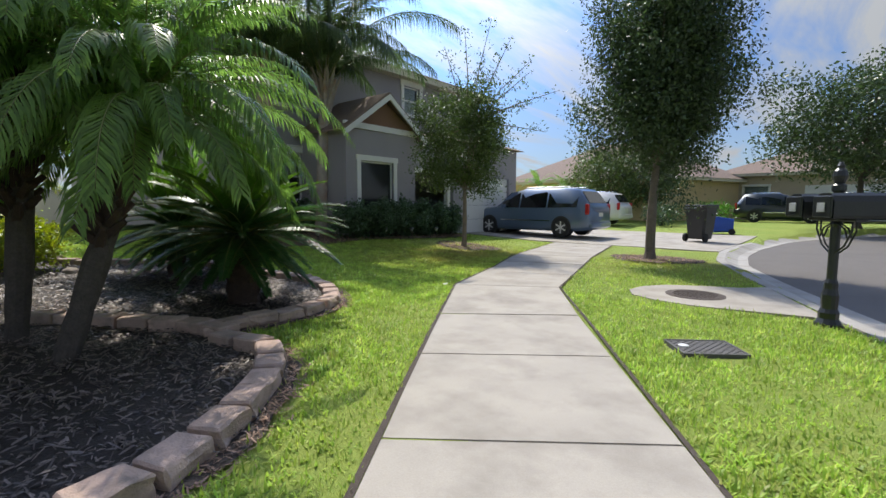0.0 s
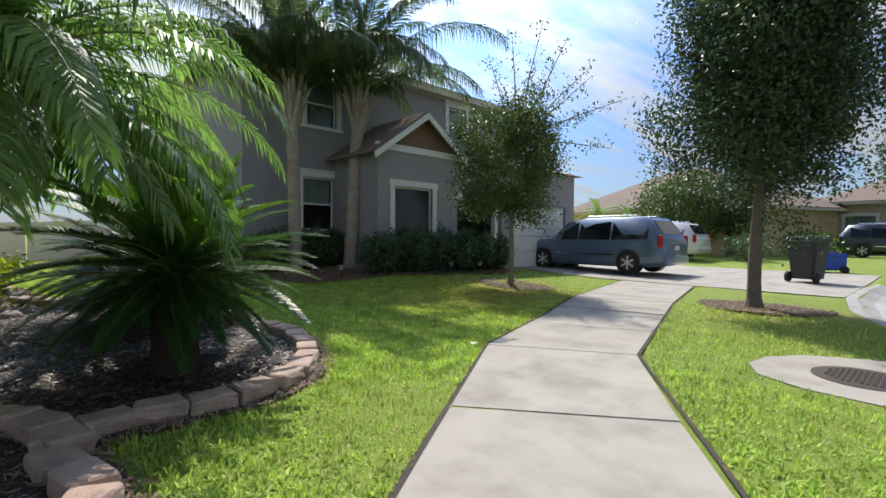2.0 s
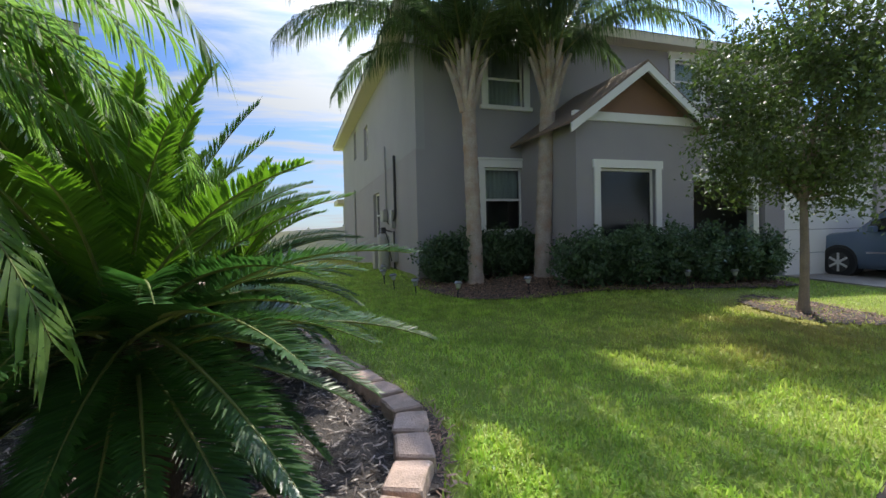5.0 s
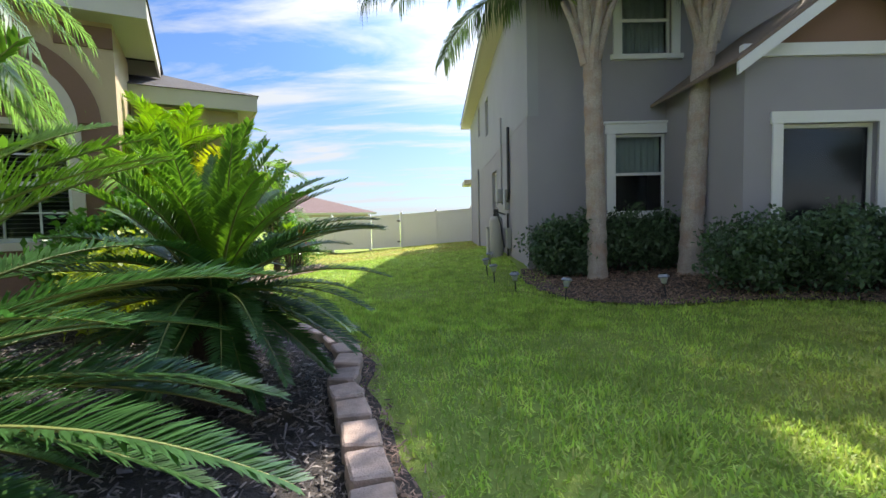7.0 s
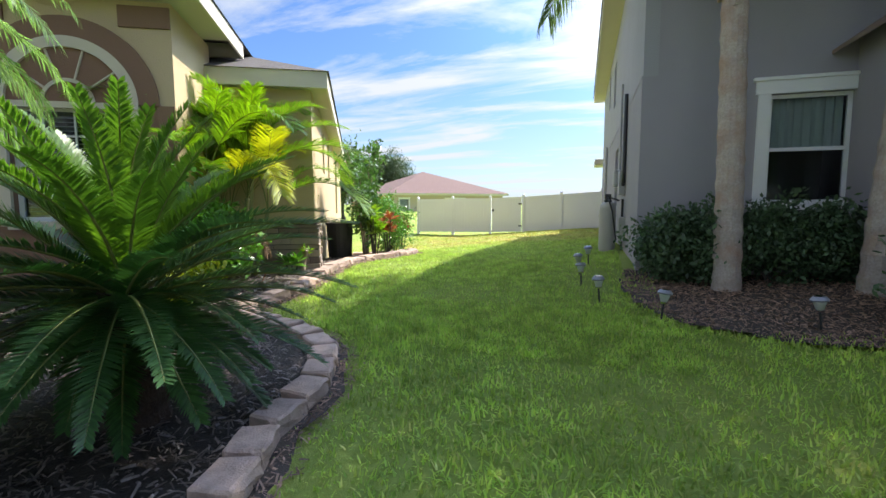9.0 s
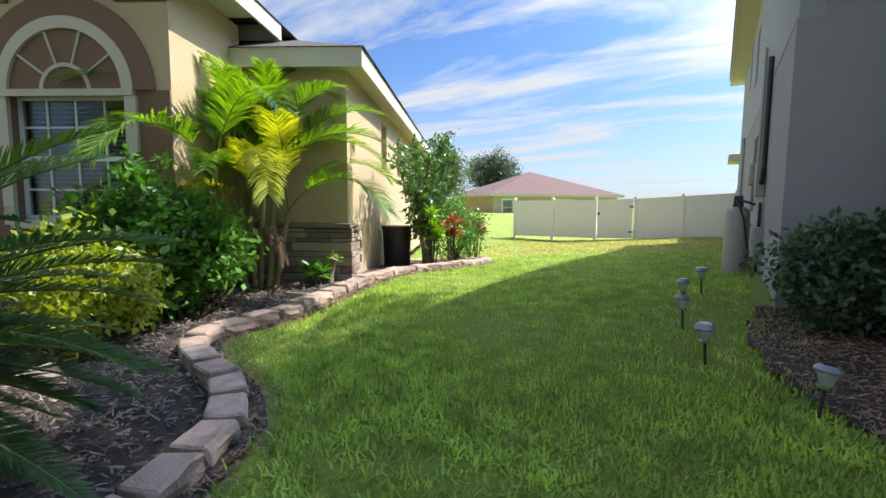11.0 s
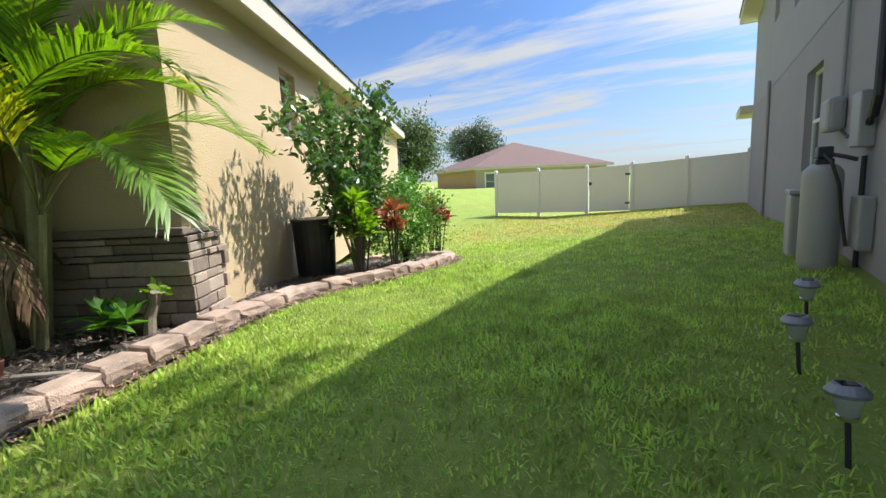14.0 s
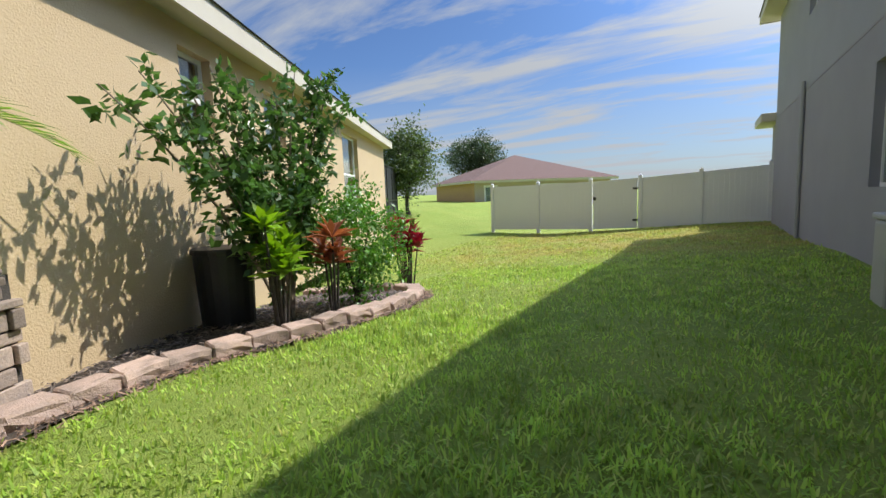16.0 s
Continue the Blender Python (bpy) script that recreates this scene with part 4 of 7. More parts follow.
    part("downpipe", bm, "grey_plastic", h, "thin grey drain pipe")
    bm = bmesh.new(); tube(bm, [(-13.7, YS - 0.04, 1.7), (-13.7, YS - 0.04, 3.85)], 0.024, 8)
    part("conduit", bm, "grey_plastic", h)
    part("meter_box", boxes(((-13.98, YS - 0.17, 1.7), (-13.6, YS, 2.06)), bevel=0.05), "grey_plastic", h, "grey electric meter box")
    part("breaker_box", boxes(((-12.9, YS - 0.12, 1.5), (-12.6, YS, 1.98)), bevel=0.015), "grey_plastic", h, "pale grey breaker box")
    part("cable_box", boxes(((-12.72, YS - 0.11, 0.6), (-12.4, YS, 1.07)), bevel=0.015), "grey_plastic", h, "grey cable box")
    bm = bmesh.new(); tube(bm, [(-13.55, YS - 0.05, 1.7), (-13.3, YS - 0.05, 1.62), (-12.9, YS - 0.05, 1.66)], 0.018, 8)
    tube(bm, [(-12.7, YS - 0.04, 1.42), (-12.7, YS - 0.04, 0.2)], 0.022, 8)
    tube(bm, [(-12.42, YS - 0.05, 3.37), (-12.42, YS - 0.05, 1.9), (-12.5, YS - 0.05, 1.75), (-12.62, YS - 0.05, 1.7)], 0.036, 8)
    part("conduit", bm, "black_plastic", h, "dark cable conduit")
    return h


def tan_house():
    h = thing("tan_house", "one-storey tan stucco house with stone wainscot", "house", pose(-9.3, 4.28, 0, 0, 0, 29))
    T = 0.2
    top = 3.1
    side_open = [(2.45, 3.03, 2.0, 2.88), (4.35, 5.1, 2.0, 2.88), (8.6, 10.2, 1.0, 2.88)]
    part("wall", wall_mesh((0, 0), (-14.5, 0), 0.0, top, T, side_open, 1), "tan_stucco", h)
    for a, b, z0, z1 in side_open:
        window_part(h, (-a, 0), (-1, 0), b - a, z0, z1, sill=False, depth=0.1, grid=None, frame_mat="white_trim", back="curtain")
    part("wall", wall_mesh((0, -T), (0, -1.44), 0.0, top, T, (), -1), "tan_stucco", h)
    part("wall", wall_mesh((0, -3.68), (0, -12), 0.0, top, T, [(1.2, 2.8, 0.9, 2.4)], -1), "brown_stucco", h)
    part("wall", wall_mesh((-14.5, -T), (-14.5, -12), 0.0, top, T, (), 1), "tan_stucco", h)
    part("wall", wall_mesh((-T, -12), (-14.3, -12), 0.0, top, T, (), -1), "tan_stucco", h)
    # projecting front room with the arched window
    bx, b0, b1, btop = 1.47, -1.44, -3.68, 3.68
    cy = -2.56
    part("wall", wall_mesh((bx, b0 - T), (bx, b1 + T), 0.0, 2.52, T, [(b0 - T - cy - 0.64, b0 - T - cy + 0.64, 1.15, 2.47)], -1), "brown_stucco", h, "brown stucco front wall")
    part("wall", wall_mesh((bx, b0 - T), (bx, b1 + T), 2.52, btop, T, (), -1), "tan_stucco", h, "tan stucco above the arched window")
    for ya in (b0 - 0.55, b1 + 0.002):
        part("frieze", boxes(((bx - 0.002, ya, 3.38), (bx + 0.03, ya + 0.548, 3.62)), bevel=0.004), "brown_stucco", h, "brown stucco band under the eaves")
    part("corner_band", boxes(((bx - 0.002, b0 - 0.2, 0.2), (bx + 0.02, b0 - 0.003, 2.5))), "brown_stucco", h)
    part("wall", wall_mesh((bx, b0), (0, b0), 0.0, btop, T, (), 1), "tan_stucco", h)
    part("wall", wall_mesh((bx, b1), (0, b1), 0.0, btop, T, (), -1), "tan_stucco", h)
    part("wall", boxes(((-0.2, b1 + T, top), (0, b0 - T, btop))), "tan_stucco", h)
    window_part(h, (bx, cy - 0.64), (0, 1), 1.28, 1.15, 2.47, trim=0.0, crown=False, sill=True, depth=0.08, grid=(4, 2), single_hung=True, back="blind", trim_mat="cream_trim")

    def arc(r0, r1, x0, x1, n=28, a0=0.0, a1=math.pi, z=2.5):
        bm = bmesh.new()
        rings = []
        for i in range(n + 1):
            a = a0 + (a1 - a0) * i / n
            rings.append([bm.verts.new((x, cy + r * math.cos(a), z + r * math.sin(a))) for x, r in ((x0, r0), (x1, r0), (x1, r1), (x0, r1))])
        for q, w in zip(rings, rings[1:]):
            for k in range(4):
                bm.faces.new((q[k - 1], q[k], w[k], w[k - 1]))
        bm.faces.new(rings[0]); bm.faces.new(list(reversed(rings[-1])))
        bmesh.ops.recalc_face_normals(bm, faces=bm.faces)
        return bm
    part("arch_panel", arc(0.001, 0.62, bx - 0.002, bx + 0.012), "brown_stucco", h, "brown half-round panel with sunburst")
    part("arch_trim", arc(0.62, 0.74, bx - 0.002, bx + 0.05), "cream_trim", h, "cream arch moulding")
    part("arch_band", arc(0.74, 0.96, bx - 0.002, bx + 0.04), "brown_stucco", h)
    part("arch_inner", arc(0.24, 0.28, bx + 0.012, bx + 0.03), "cream_trim", h)
    for a in (36, 72, 108, 144):
        bm = bmesh.new()
        tube(bm, [(bx + 0.02, cy + r * math.cos(radians(a)), 2.5 + r * math.sin(radians(a))) for r in (0.28, 0.62)], 0.014, 6)
        part("sunburst_bar", bm, "cream_trim", h)
    part("arch_base", boxes(((bx - 0.002, cy - 0.74, 2.44), (bx + 0.06, cy + 0.74, 2.51))), "cream_trim", h)
    for yy in (0.64, -0.76):
        part("casing", boxes(((bx - 0.002, cy + yy, 1.1), (bx + 0.045, cy + yy + 0.12, 2.44))), "cream_trim", h)
    # eaves and roofs
    ov = 0.24
    part("soffit", boxes(((-14.9, -12.4, top), (ov, ov, top + 0.03))), "soffit", h)
    rim(h, "fascia", -14.93, ov + 0.03, -12.43, ov + 0.03, 3.08, 3.32, "cream fascia board with drip edge")
    part("roof", hip_roof(-14.96, ov + 0.06, -12.46, ov + 0.06, 3.322, 0.4), "shingle_grey", h, "grey-brown shingle hip roof")
    part("bay_soffit", boxes(((0.28, b1 - 0.35, btop), (bx + 0.35, b0 + 0.35, btop + 0.03))), "soffit", h)
    rim(h, "bay_fascia", -0.5, bx + 0.38, b1 - 0.38, b0 + 0.38, btop - 0.02, btop + 0.2)
    part("bay_roof", hip_roof(-3.4, bx + 0.4, b1 - 0.4, b0 + 0.4, btop + 0.202, 0.3), "shingle_grey", h)
    part("ledge", boxes(((0.002, b0 + 0.002, 1.03), (0.1, 0.06, 1.09)), ((-0.45, 0.002, 1.03), (0.002, 0.06, 1.06)), bevel=0.01), "ledger", h, "thin stone ledge on the wainscot")
    part("wainscot_back", boxes(((0.002, b0 + 0.003, 0.2), (0.03, 0.03, 1.03)), ((-0.5, 0.002, 0.2), (0.002, 0.03, 1.02))), "mortar", h)
    rng = random.Random(4)
    ws = part("wainscot", boxes(((0.03, b0 + 0.01, 0.2), (0.032, 0.03, 0.22))), "ledger", h, "stacked ledger stone wainscot")
    z = 0.22
    while z < 1.02:
        hh = min(rng.choice((0.055, 0.08, 0.1, 0.125)), 1.03 - z)
        y = 0.07
        while y > b0 + 0.02:
            w = min(rng.uniform(0.16, 0.5), y - b0 - 0.01)
            dx = rng.uniform(0.04, 0.085)
            bm = boxes(((0.03, y - w + 0.008, z + 0.006), (dx + 0.01, y, z + hh - 0.004)), bevel=0.008)
            part("stone", bm, "ledger", ws)
            y -= w
        x = 0.03
        lim = -0.5 if int(z * 50) % 2 else -0.42
        while x > lim:
            w = min(rng.uniform(0.12, 0.34), x - lim + 0.02)
            dy = rng.uniform(0.04, 0.08)
            bm = boxes(((x - w + 0.008, 0.03, z + 0.006), (x, dy + 0.01, z + hh - 0.004)), bevel=0.008)
            part("stone", bm, "ledger", ws)
            x -= w
        z += hh
    return h


grey_house()
tan_house()


def fence():
    f = thing("vinyl_fence", "white vinyl privacy fence with posts and a gate", "fence")
    X = -26.14
    ys = [8.86, 7.0, 5.16, 3.47, 1.47, -0.47]

    def bz(y):
        return float(np.interp(y, [-0.5, 3.47, 5.16, 8.9], [-0.2, -0.16, -0.1, 0.12]))
    for i, y in enumerate(ys):
        b = bz(y)
        bm = boxes(((X - 0.06, y - 0.06, b - 0.1), (X + 0.06, y + 0.06, b + 1.86)), bevel=0.006)
        p = part("post", bm, "vinyl", f)
        bm = bmesh.new()
        bmesh.ops.create_cone(bm, cap_ends=True, segments=4, radius1=0.098, radius2=0.01, depth=0.07, matrix=Matrix.Translation((X, y, b + 1.895)) @ pose(0, 0, 0, 0, 0, 45))
        part("cap", bm, "vinyl", p)
    for y1, y0 in zip(ys, ys[1:]):
        gate = (y0, y1) == (3.47, 5.16)
        b0, b1 = bz(y0), bz(y1)
        g = 0.1 if gate else 0.06
        n = max(4, round((y1 - y0 - 2 * g) / 0.15))
        holder = new("gate" if gate else "panel")
        holder.parent = f
        tagged(holder, "white vinyl gate with a strap latch" if gate else "")
        me = None
        for k in range(n):
            ya = y0 + g + (y1 - y0 - 2 * g) * k / n
            yb = y0 + g + (y1 - y0 - 2 * g) * (k + 1) / n
            if me is None:
                me = finish(boxes(((X - 0.012, 0.0005, 0.0), (X + 0.012, yb - ya - 0.0005, 1.6)), bevel=0.0015), "board", "vinyl")
            part("board", me, None, holder, at=Matrix.Translation((0, ya, bz(ya) + 0.14)))
        for zz, hh in ((0.05, 0.14), (1.66, 0.12)):
            bm = bmesh.new()
            q = [(y0 + g - 0.02, b0), (y1 - g + 0.02, b1)]
            v = [bm.verts.new((X + sx * 0.03, y, b + z)) for sx in (-1, 1) for y, b in q for z in (zz, zz + hh)]
            for ids in ((0, 1, 3, 2), (4, 6, 7, 5), (0, 4, 5, 1), (2, 3, 7, 6), (1, 5, 7, 3), (0, 2, 6, 4)):
                bm.faces.new([v[i2] for i2 in ids])
            bmesh.ops.recalc_face_normals(bm, faces=bm.faces)
            part("rail", bm, "vinyl", holder)
        if gate:
            part("latch", boxes(((X + 0.03, y0 + 0.1, b0 + 1.1), (X + 0.06, y0 + 0.2, b0 + 1.22)), bevel=0.006), "iron", holder)
            for hz in (1.45, 0.35):
                part("hinge", boxes(((X + 0.03, y1 - 0.24, b0 + hz), (X + 0.05, y1 - 0.06, b0 + hz + 0.07)), bevel=0.004), "iron", holder)
    return f


fence()


# ---- plants ----
def leaves(pts, size, rng, aspect=0.45, up=0.4, droop=0.0):
    """Small folded diamond leaves at the given places."""
    n = len(pts)
    d = rng.normal(size=(n, 3)); d[:, 2] -= droop
    d /= np.linalg.norm(d, axis=1)[:, None]
    nr = rng.normal(size=(n, 3)); nr[:, 2] += up * 3
    w = np.cross(d, nr); w /= np.linalg.norm(w, axis=1)[:, None] + 1e-9
    L = (size * rng.uniform(0.6, 1.25, n))[:, None]
    a = pts
    v = np.stack([a, a + d * L * 0.45 + w * L * aspect * 0.5, a + d * L, a + d * L * 0.45 - w * L * aspect * 0.5], 1).reshape(-1, 3)
    f = np.arange(4 * n).reshape(-1, 4)
    return v, f


def clumps(centre, radii, n, per, spread, rng, shell=0.55, flat=0.0):
    """Leaf places in clumps over an uneven crown."""
    c = rng.normal(size=(n, 3)); c /= np.linalg.norm(c, axis=1)[:, None]
    r = rng.uniform(shell, 1.0, n) ** 0.7
    wob = 1 + 0.34 * np.sin(c[:, 0] * 4 + 1) * np.sin(c[:, 1] * 5) + 0.12 * np.sin(c[:, 2] * 7 + c[:, 0] * 3)
    c = c * (r * wob)[:, None] * np.asarray(radii) + np.asarray(centre)
    p = np.repeat(c, per, 0) + rng.normal(size=(n * per, 3)) * spread * np.array((1, 1, 0.8))
    return c, p


def frond_mesh(name, elev, length, curve, nl, ll, lw, spread, hang, seed, mat, lift=0.25, bare=0.15, rr=0.012, taper=0.6, power=1.3):
    """A feather leaf: a bent rachis with leaflets on both sides, growing along +x."""
    rng = np.random.default_rng(seed)
    m = 24
    s = np.linspace(0, 1, m)
    ang = np.radians(elev) - np.radians(curve) * s ** power
    step = length / (m - 1)
    px = np.concatenate([[0], np.cumsum(np.cos(ang[:-1]) * step)])
    pz = np.concatenate([[0], np.cumsum(np.sin(ang[:-1]) * step)])
    V, F = [], []
    # rachis as a three-sided taper
    rad = rr * (1 - 0.85 * s)
    for k in range(3):
        a = 2 * math.pi * k / 3 + 0.5
        V.append(np.stack([px, np.cos(a) * rad, pz + np.sin(a) * rad], 1))
    V = [np.stack(V, 1).reshape(-1, 3)]
    for i in range(m - 1):
        for k in range(3):
            a, b = i * 3 + k, i * 3 + (k + 1) % 3
            F += [(a, b, b + 3), (a, b + 3, a + 3)]
    nr = len(F)
    base = m * 3
    sl = np.linspace(bare, 0.995, nl)
    allv, allf = [], []
    for side in (-1, 1):
        t = np.clip(sl + rng.uniform(-0.004, 0.004, nl), 0, 1)
        bx, bz, an = np.interp(t, s, px), np.interp(t, s, pz), np.interp(t, s, ang)
        prof = np.sin(np.clip((t - bare) / (1 - bare), 0, 1) ** 0.7 * math.pi * 0.86 + 0.36) * taper + (1 - taper)
        L = ll * np.clip(prof, 0.25, 1) * rng.uniform(0.88, 1.08, nl)
        fw = np.radians(spread) * (1 - 0.35 * t) + rng.normal(0, 0.06, nl)
        tang = np.stack([np.cos(an), np.zeros(nl), np.sin(an)], 1)
        nor = np.stack([-np.sin(an), np.zeros(nl), np.cos(an)], 1)
        sd = np.zeros((nl, 3)); sd[:, 1] = side
        d = tang * np.cos(fw)[:, None] + sd * np.sin(fw)[:, None] + nor * (lift + rng.normal(0, 0.07, nl))[:, None]
        d /= np.linalg.norm(d, axis=1)[:, None]
        w = np.cross(d, nor); w /= np.linalg.norm(w, axis=1)[:, None]
        b = np.stack([bx, np.zeros(nl), bz], 1)
        hg = hang * rng.uniform(0.7, 1.2, nl)
        mid = b + d * (L * 0.5)[:, None]; mid[:, 2] -= hg * L * 0.12
        tip = b + d * (L * (1 - 0.35 * hg))[:, None]; tip[:, 2] -= hg * L * 0.62
        hw = lw * 0.5
        v = np.stack([b + w * hw * 0.5, b - w * hw * 0.5, mid + w * hw, mid - w * hw, tip], 1).reshape(-1, 3)
        i0 = np.arange(nl)[:, None] * 5
        f = np.concatenate([i0 + np.array([[0, 1, 3]]), i0 + np.array([[0, 3, 2]]), i0 + np.array([[2, 3, 4]])])
        allf.append(f + base); allv.append(v); base += len(v)
    me = raw_mesh(name, np.concatenate(V + allv), np.concatenate([np.array(F)] + allf), mat)
    me.materials.append(M["rachis"])
    idx = np.zeros(len(me.polygons), np.int32); idx[:nr] = 1
    me.polygons.foreach_set("material_index", idx)
    return me


def crown(plant, top, meshes, count, rng, jitter=0.04, scale=(0.9, 1.1), twist=2.399, start=0.0, skew=6):
    """Fronds set round a growing point, the youngest (steepest) last."""
    for i in range(count):
        k = min(len(meshes) - 1, int(i * len(meshes) / count))
        az = math.degrees(start + i * twist) + rng.uniform(-10, 10)
        sc = rng.uniform(*scale)
        m = Matrix.Translation((top[0] + rng.uniform(-jitter, jitter), top[1] + rng.uniform(-jitter, jitter), top[2] + rng.uniform(-jitter, jitter))) @ pose(0, 0, 0, 0, 0, az) @ pose(0, 0, 0, rng.uniform(-skew, skew), rng.uniform(-skew, skew), 0) @ Matrix.Scale(sc, 4)
        part("frond", meshes[k], None, plant, at=m)


def bent(p0, p1, r0, r1, rng, n=10, sag=0.1, rough=0.03, sides=10, rings=0):
    """A trunk between two points with uneven girth."""
    bm = bmesh.new()
    p0, p1 = Vector(p0), Vector(p1)
    pts, rad = [], []
    off = Vector((rng.uniform(-1, 1), rng.uniform(-1, 1), 0)) * sag
    for i in range(n + 1):
        t = i / n
        pts.append(p0.lerp(p1, t) + off * math.sin(t * math.pi))
        r = r0 + (r1 - r0) * t
        if rings:
            r *= 1.0 + (0.045 if i % 2 else -0.035)
        rad.append(r * (1 + rng.uniform(-rough, rough)))
    return tube(bm, pts, rad, sides)


def sago(x, y, z, label, h, length, seed, start):
    rng = random.Random(seed)
    p = thing("sago_palm", label, "sago palm", Matrix.Translation((x, y, z)), "sago palms in the bed")
    bm = bmesh.new()
    n = 11
    tube(bm, [(0, 0, -0.08 + (h + 0.12) * i / n) for i in range(n + 1)], [0.17 * (1.0 + 0.1 * (i % 2)) * (1 - 0.25 * (i / n) ** 3) for i in range(n + 1)], 12)
    part("trunk", bm, "boot", p, "rough dark caudex")
    kinds = []
    for k, (el, cu, lm) in enumerate(((-26, 22, 0.82), (-4, 34, 0.97), (16, 42, 1.03), (36, 48, 1.05), (56, 46, 1.03), (75, 30, 0.95))):
        kinds.append(frond_mesh("sago_frond", el, length * lm, cu, 128, length * 0.15, 0.0115, 58, 0.14, seed * 10 + k, "sago_new" if k >= 4 else "sago_leaf", lift=0.35, bare=0.1, rr=0.013, taper=0.75))
    crown(p, (0, 0, h), kinds, 100, rng, 0.07, (0.88, 1.1), start=start)
    return p


def date_palm(x, y, top, label, seed, length=1.7, n=84):
    rng = random.Random(seed)
    z = gzf(x, y)
    p = thing("pygmy_date_palm", label, "palm tree", Matrix.Translation((x, y, z)), "pygmy date palms in the bed")
    t = Vector(top) - Vector((x, y, z))
    part("trunk", bent((0, 0, -0.1), t * 0.78, 0.085, 0.095, rng, 14, 0.06, 0.12, 10), "bark", p)
    bm = bmesh.new()
    for i in range(64):
        a, f = i * 2.4, 0.42 + 0.58 * i / 64
        c = t * f
        d = Vector((math.cos(a), math.sin(a), 0.55)).normalized()
        r = 0.11 + 0.05 * f
        tube(bm, [c + d * 0.03, c + d * (r + 0.07) + Vector((0, 0, 0.05))], [0.05, 0.022], 5)
    part("leaf_sheath", bm, "boot", p, "shaggy dark leaf bases")
    kinds = [frond_mesh("date_frond", el, length * lm, cu, 64, 0.3, 0.017, 60, 0.85, seed * 10 + k, "date_leaf", lift=0.1, bare=0.16, rr=0.012, taper=0.6) for k, (el, cu, lm) in
             enumerate(((-8, 60, 0.9), (10, 80, 1.0), (26, 95, 1.05), (42, 100, 1.05), (62, 95, 1.0), (78, 80, 0.9)))]
    crown(p, tuple(t), kinds, n, rng, 0.05, (0.88, 1.12), start=seed)
    return p


def queen_palm(x, y, h, lean, label, seed, r=0.16):
    rng = random.Random(seed)
    z = gzf(x, y)
    p = thing("queen_palm", label, "palm tree", Matrix.Translation((x, y, z)), "queen palms before the grey house")
    bm = bmesh.new()
    n = 44
    pts = [(lean[0] * (i / n) ** 1.2, lean[1] * (i / n) ** 1.2, -0.15 + h * i / n) for i in range(n + 1)]
    rad = [r * (1.3 if i == 0 else 1.16 if i == 1 else 1.05 if i == 2 else 1.0) * (1 - 0.14 * i / n) * (1.06 if i % 3 == 0 else 0.96 + 0.04 * rng.random()) for i in range(n + 1)]
    tube(bm, pts, rad, 16)
    part("trunk", bm, "palm_trunk", p, "ringed grey trunk peeling to brown")
    top = Vector(pts[-1])
    # old leaf bases stand off the trunk in a fan
    for i in range(14):
        a = i * 2.4
        d = Vector((math.cos(a), math.sin(a), 0))
        b = top + Vector((0, 0, -0.75 + 0.055 * i)) + d * r * 0.55
        out = 0.42 - 0.02 * i
        bm = bmesh.new()
        tube(bm, [b, b + d * 0.08 + Vector((0, 0, 0.3)), b + d * out * 0.6 + Vector((0, 0, 0.68)), b + d * out + Vector((0, 0, 0.98))], [0.085, 0.075, 0.05, 0.03], 7)
        part("leaf_sheath", bm, "palm_trunk", p, "split grey leaf base")
    kinds = [frond_mesh("queen_frond", el, 4.5 * lm, cu, 170, 0.78, 0.022, 55, 1.1, seed * 10 + k, "queen_leaf", lift=0.05, bare=0.2, rr=0.028, taper=0.5) for k, (el, cu, lm) in
             enumerate(((53, 104, 0.88), (60, 107, 0.95), (66, 107, 1.0), (72, 104, 1.05), (78, 96, 1.0), (85, 78, 0.9)))]
    crown(p, (top.x, top.y, top.z + 0.05), kinds, 26, rng, 0.06, (0.9, 1.08), start=seed * 0.7)
    return p


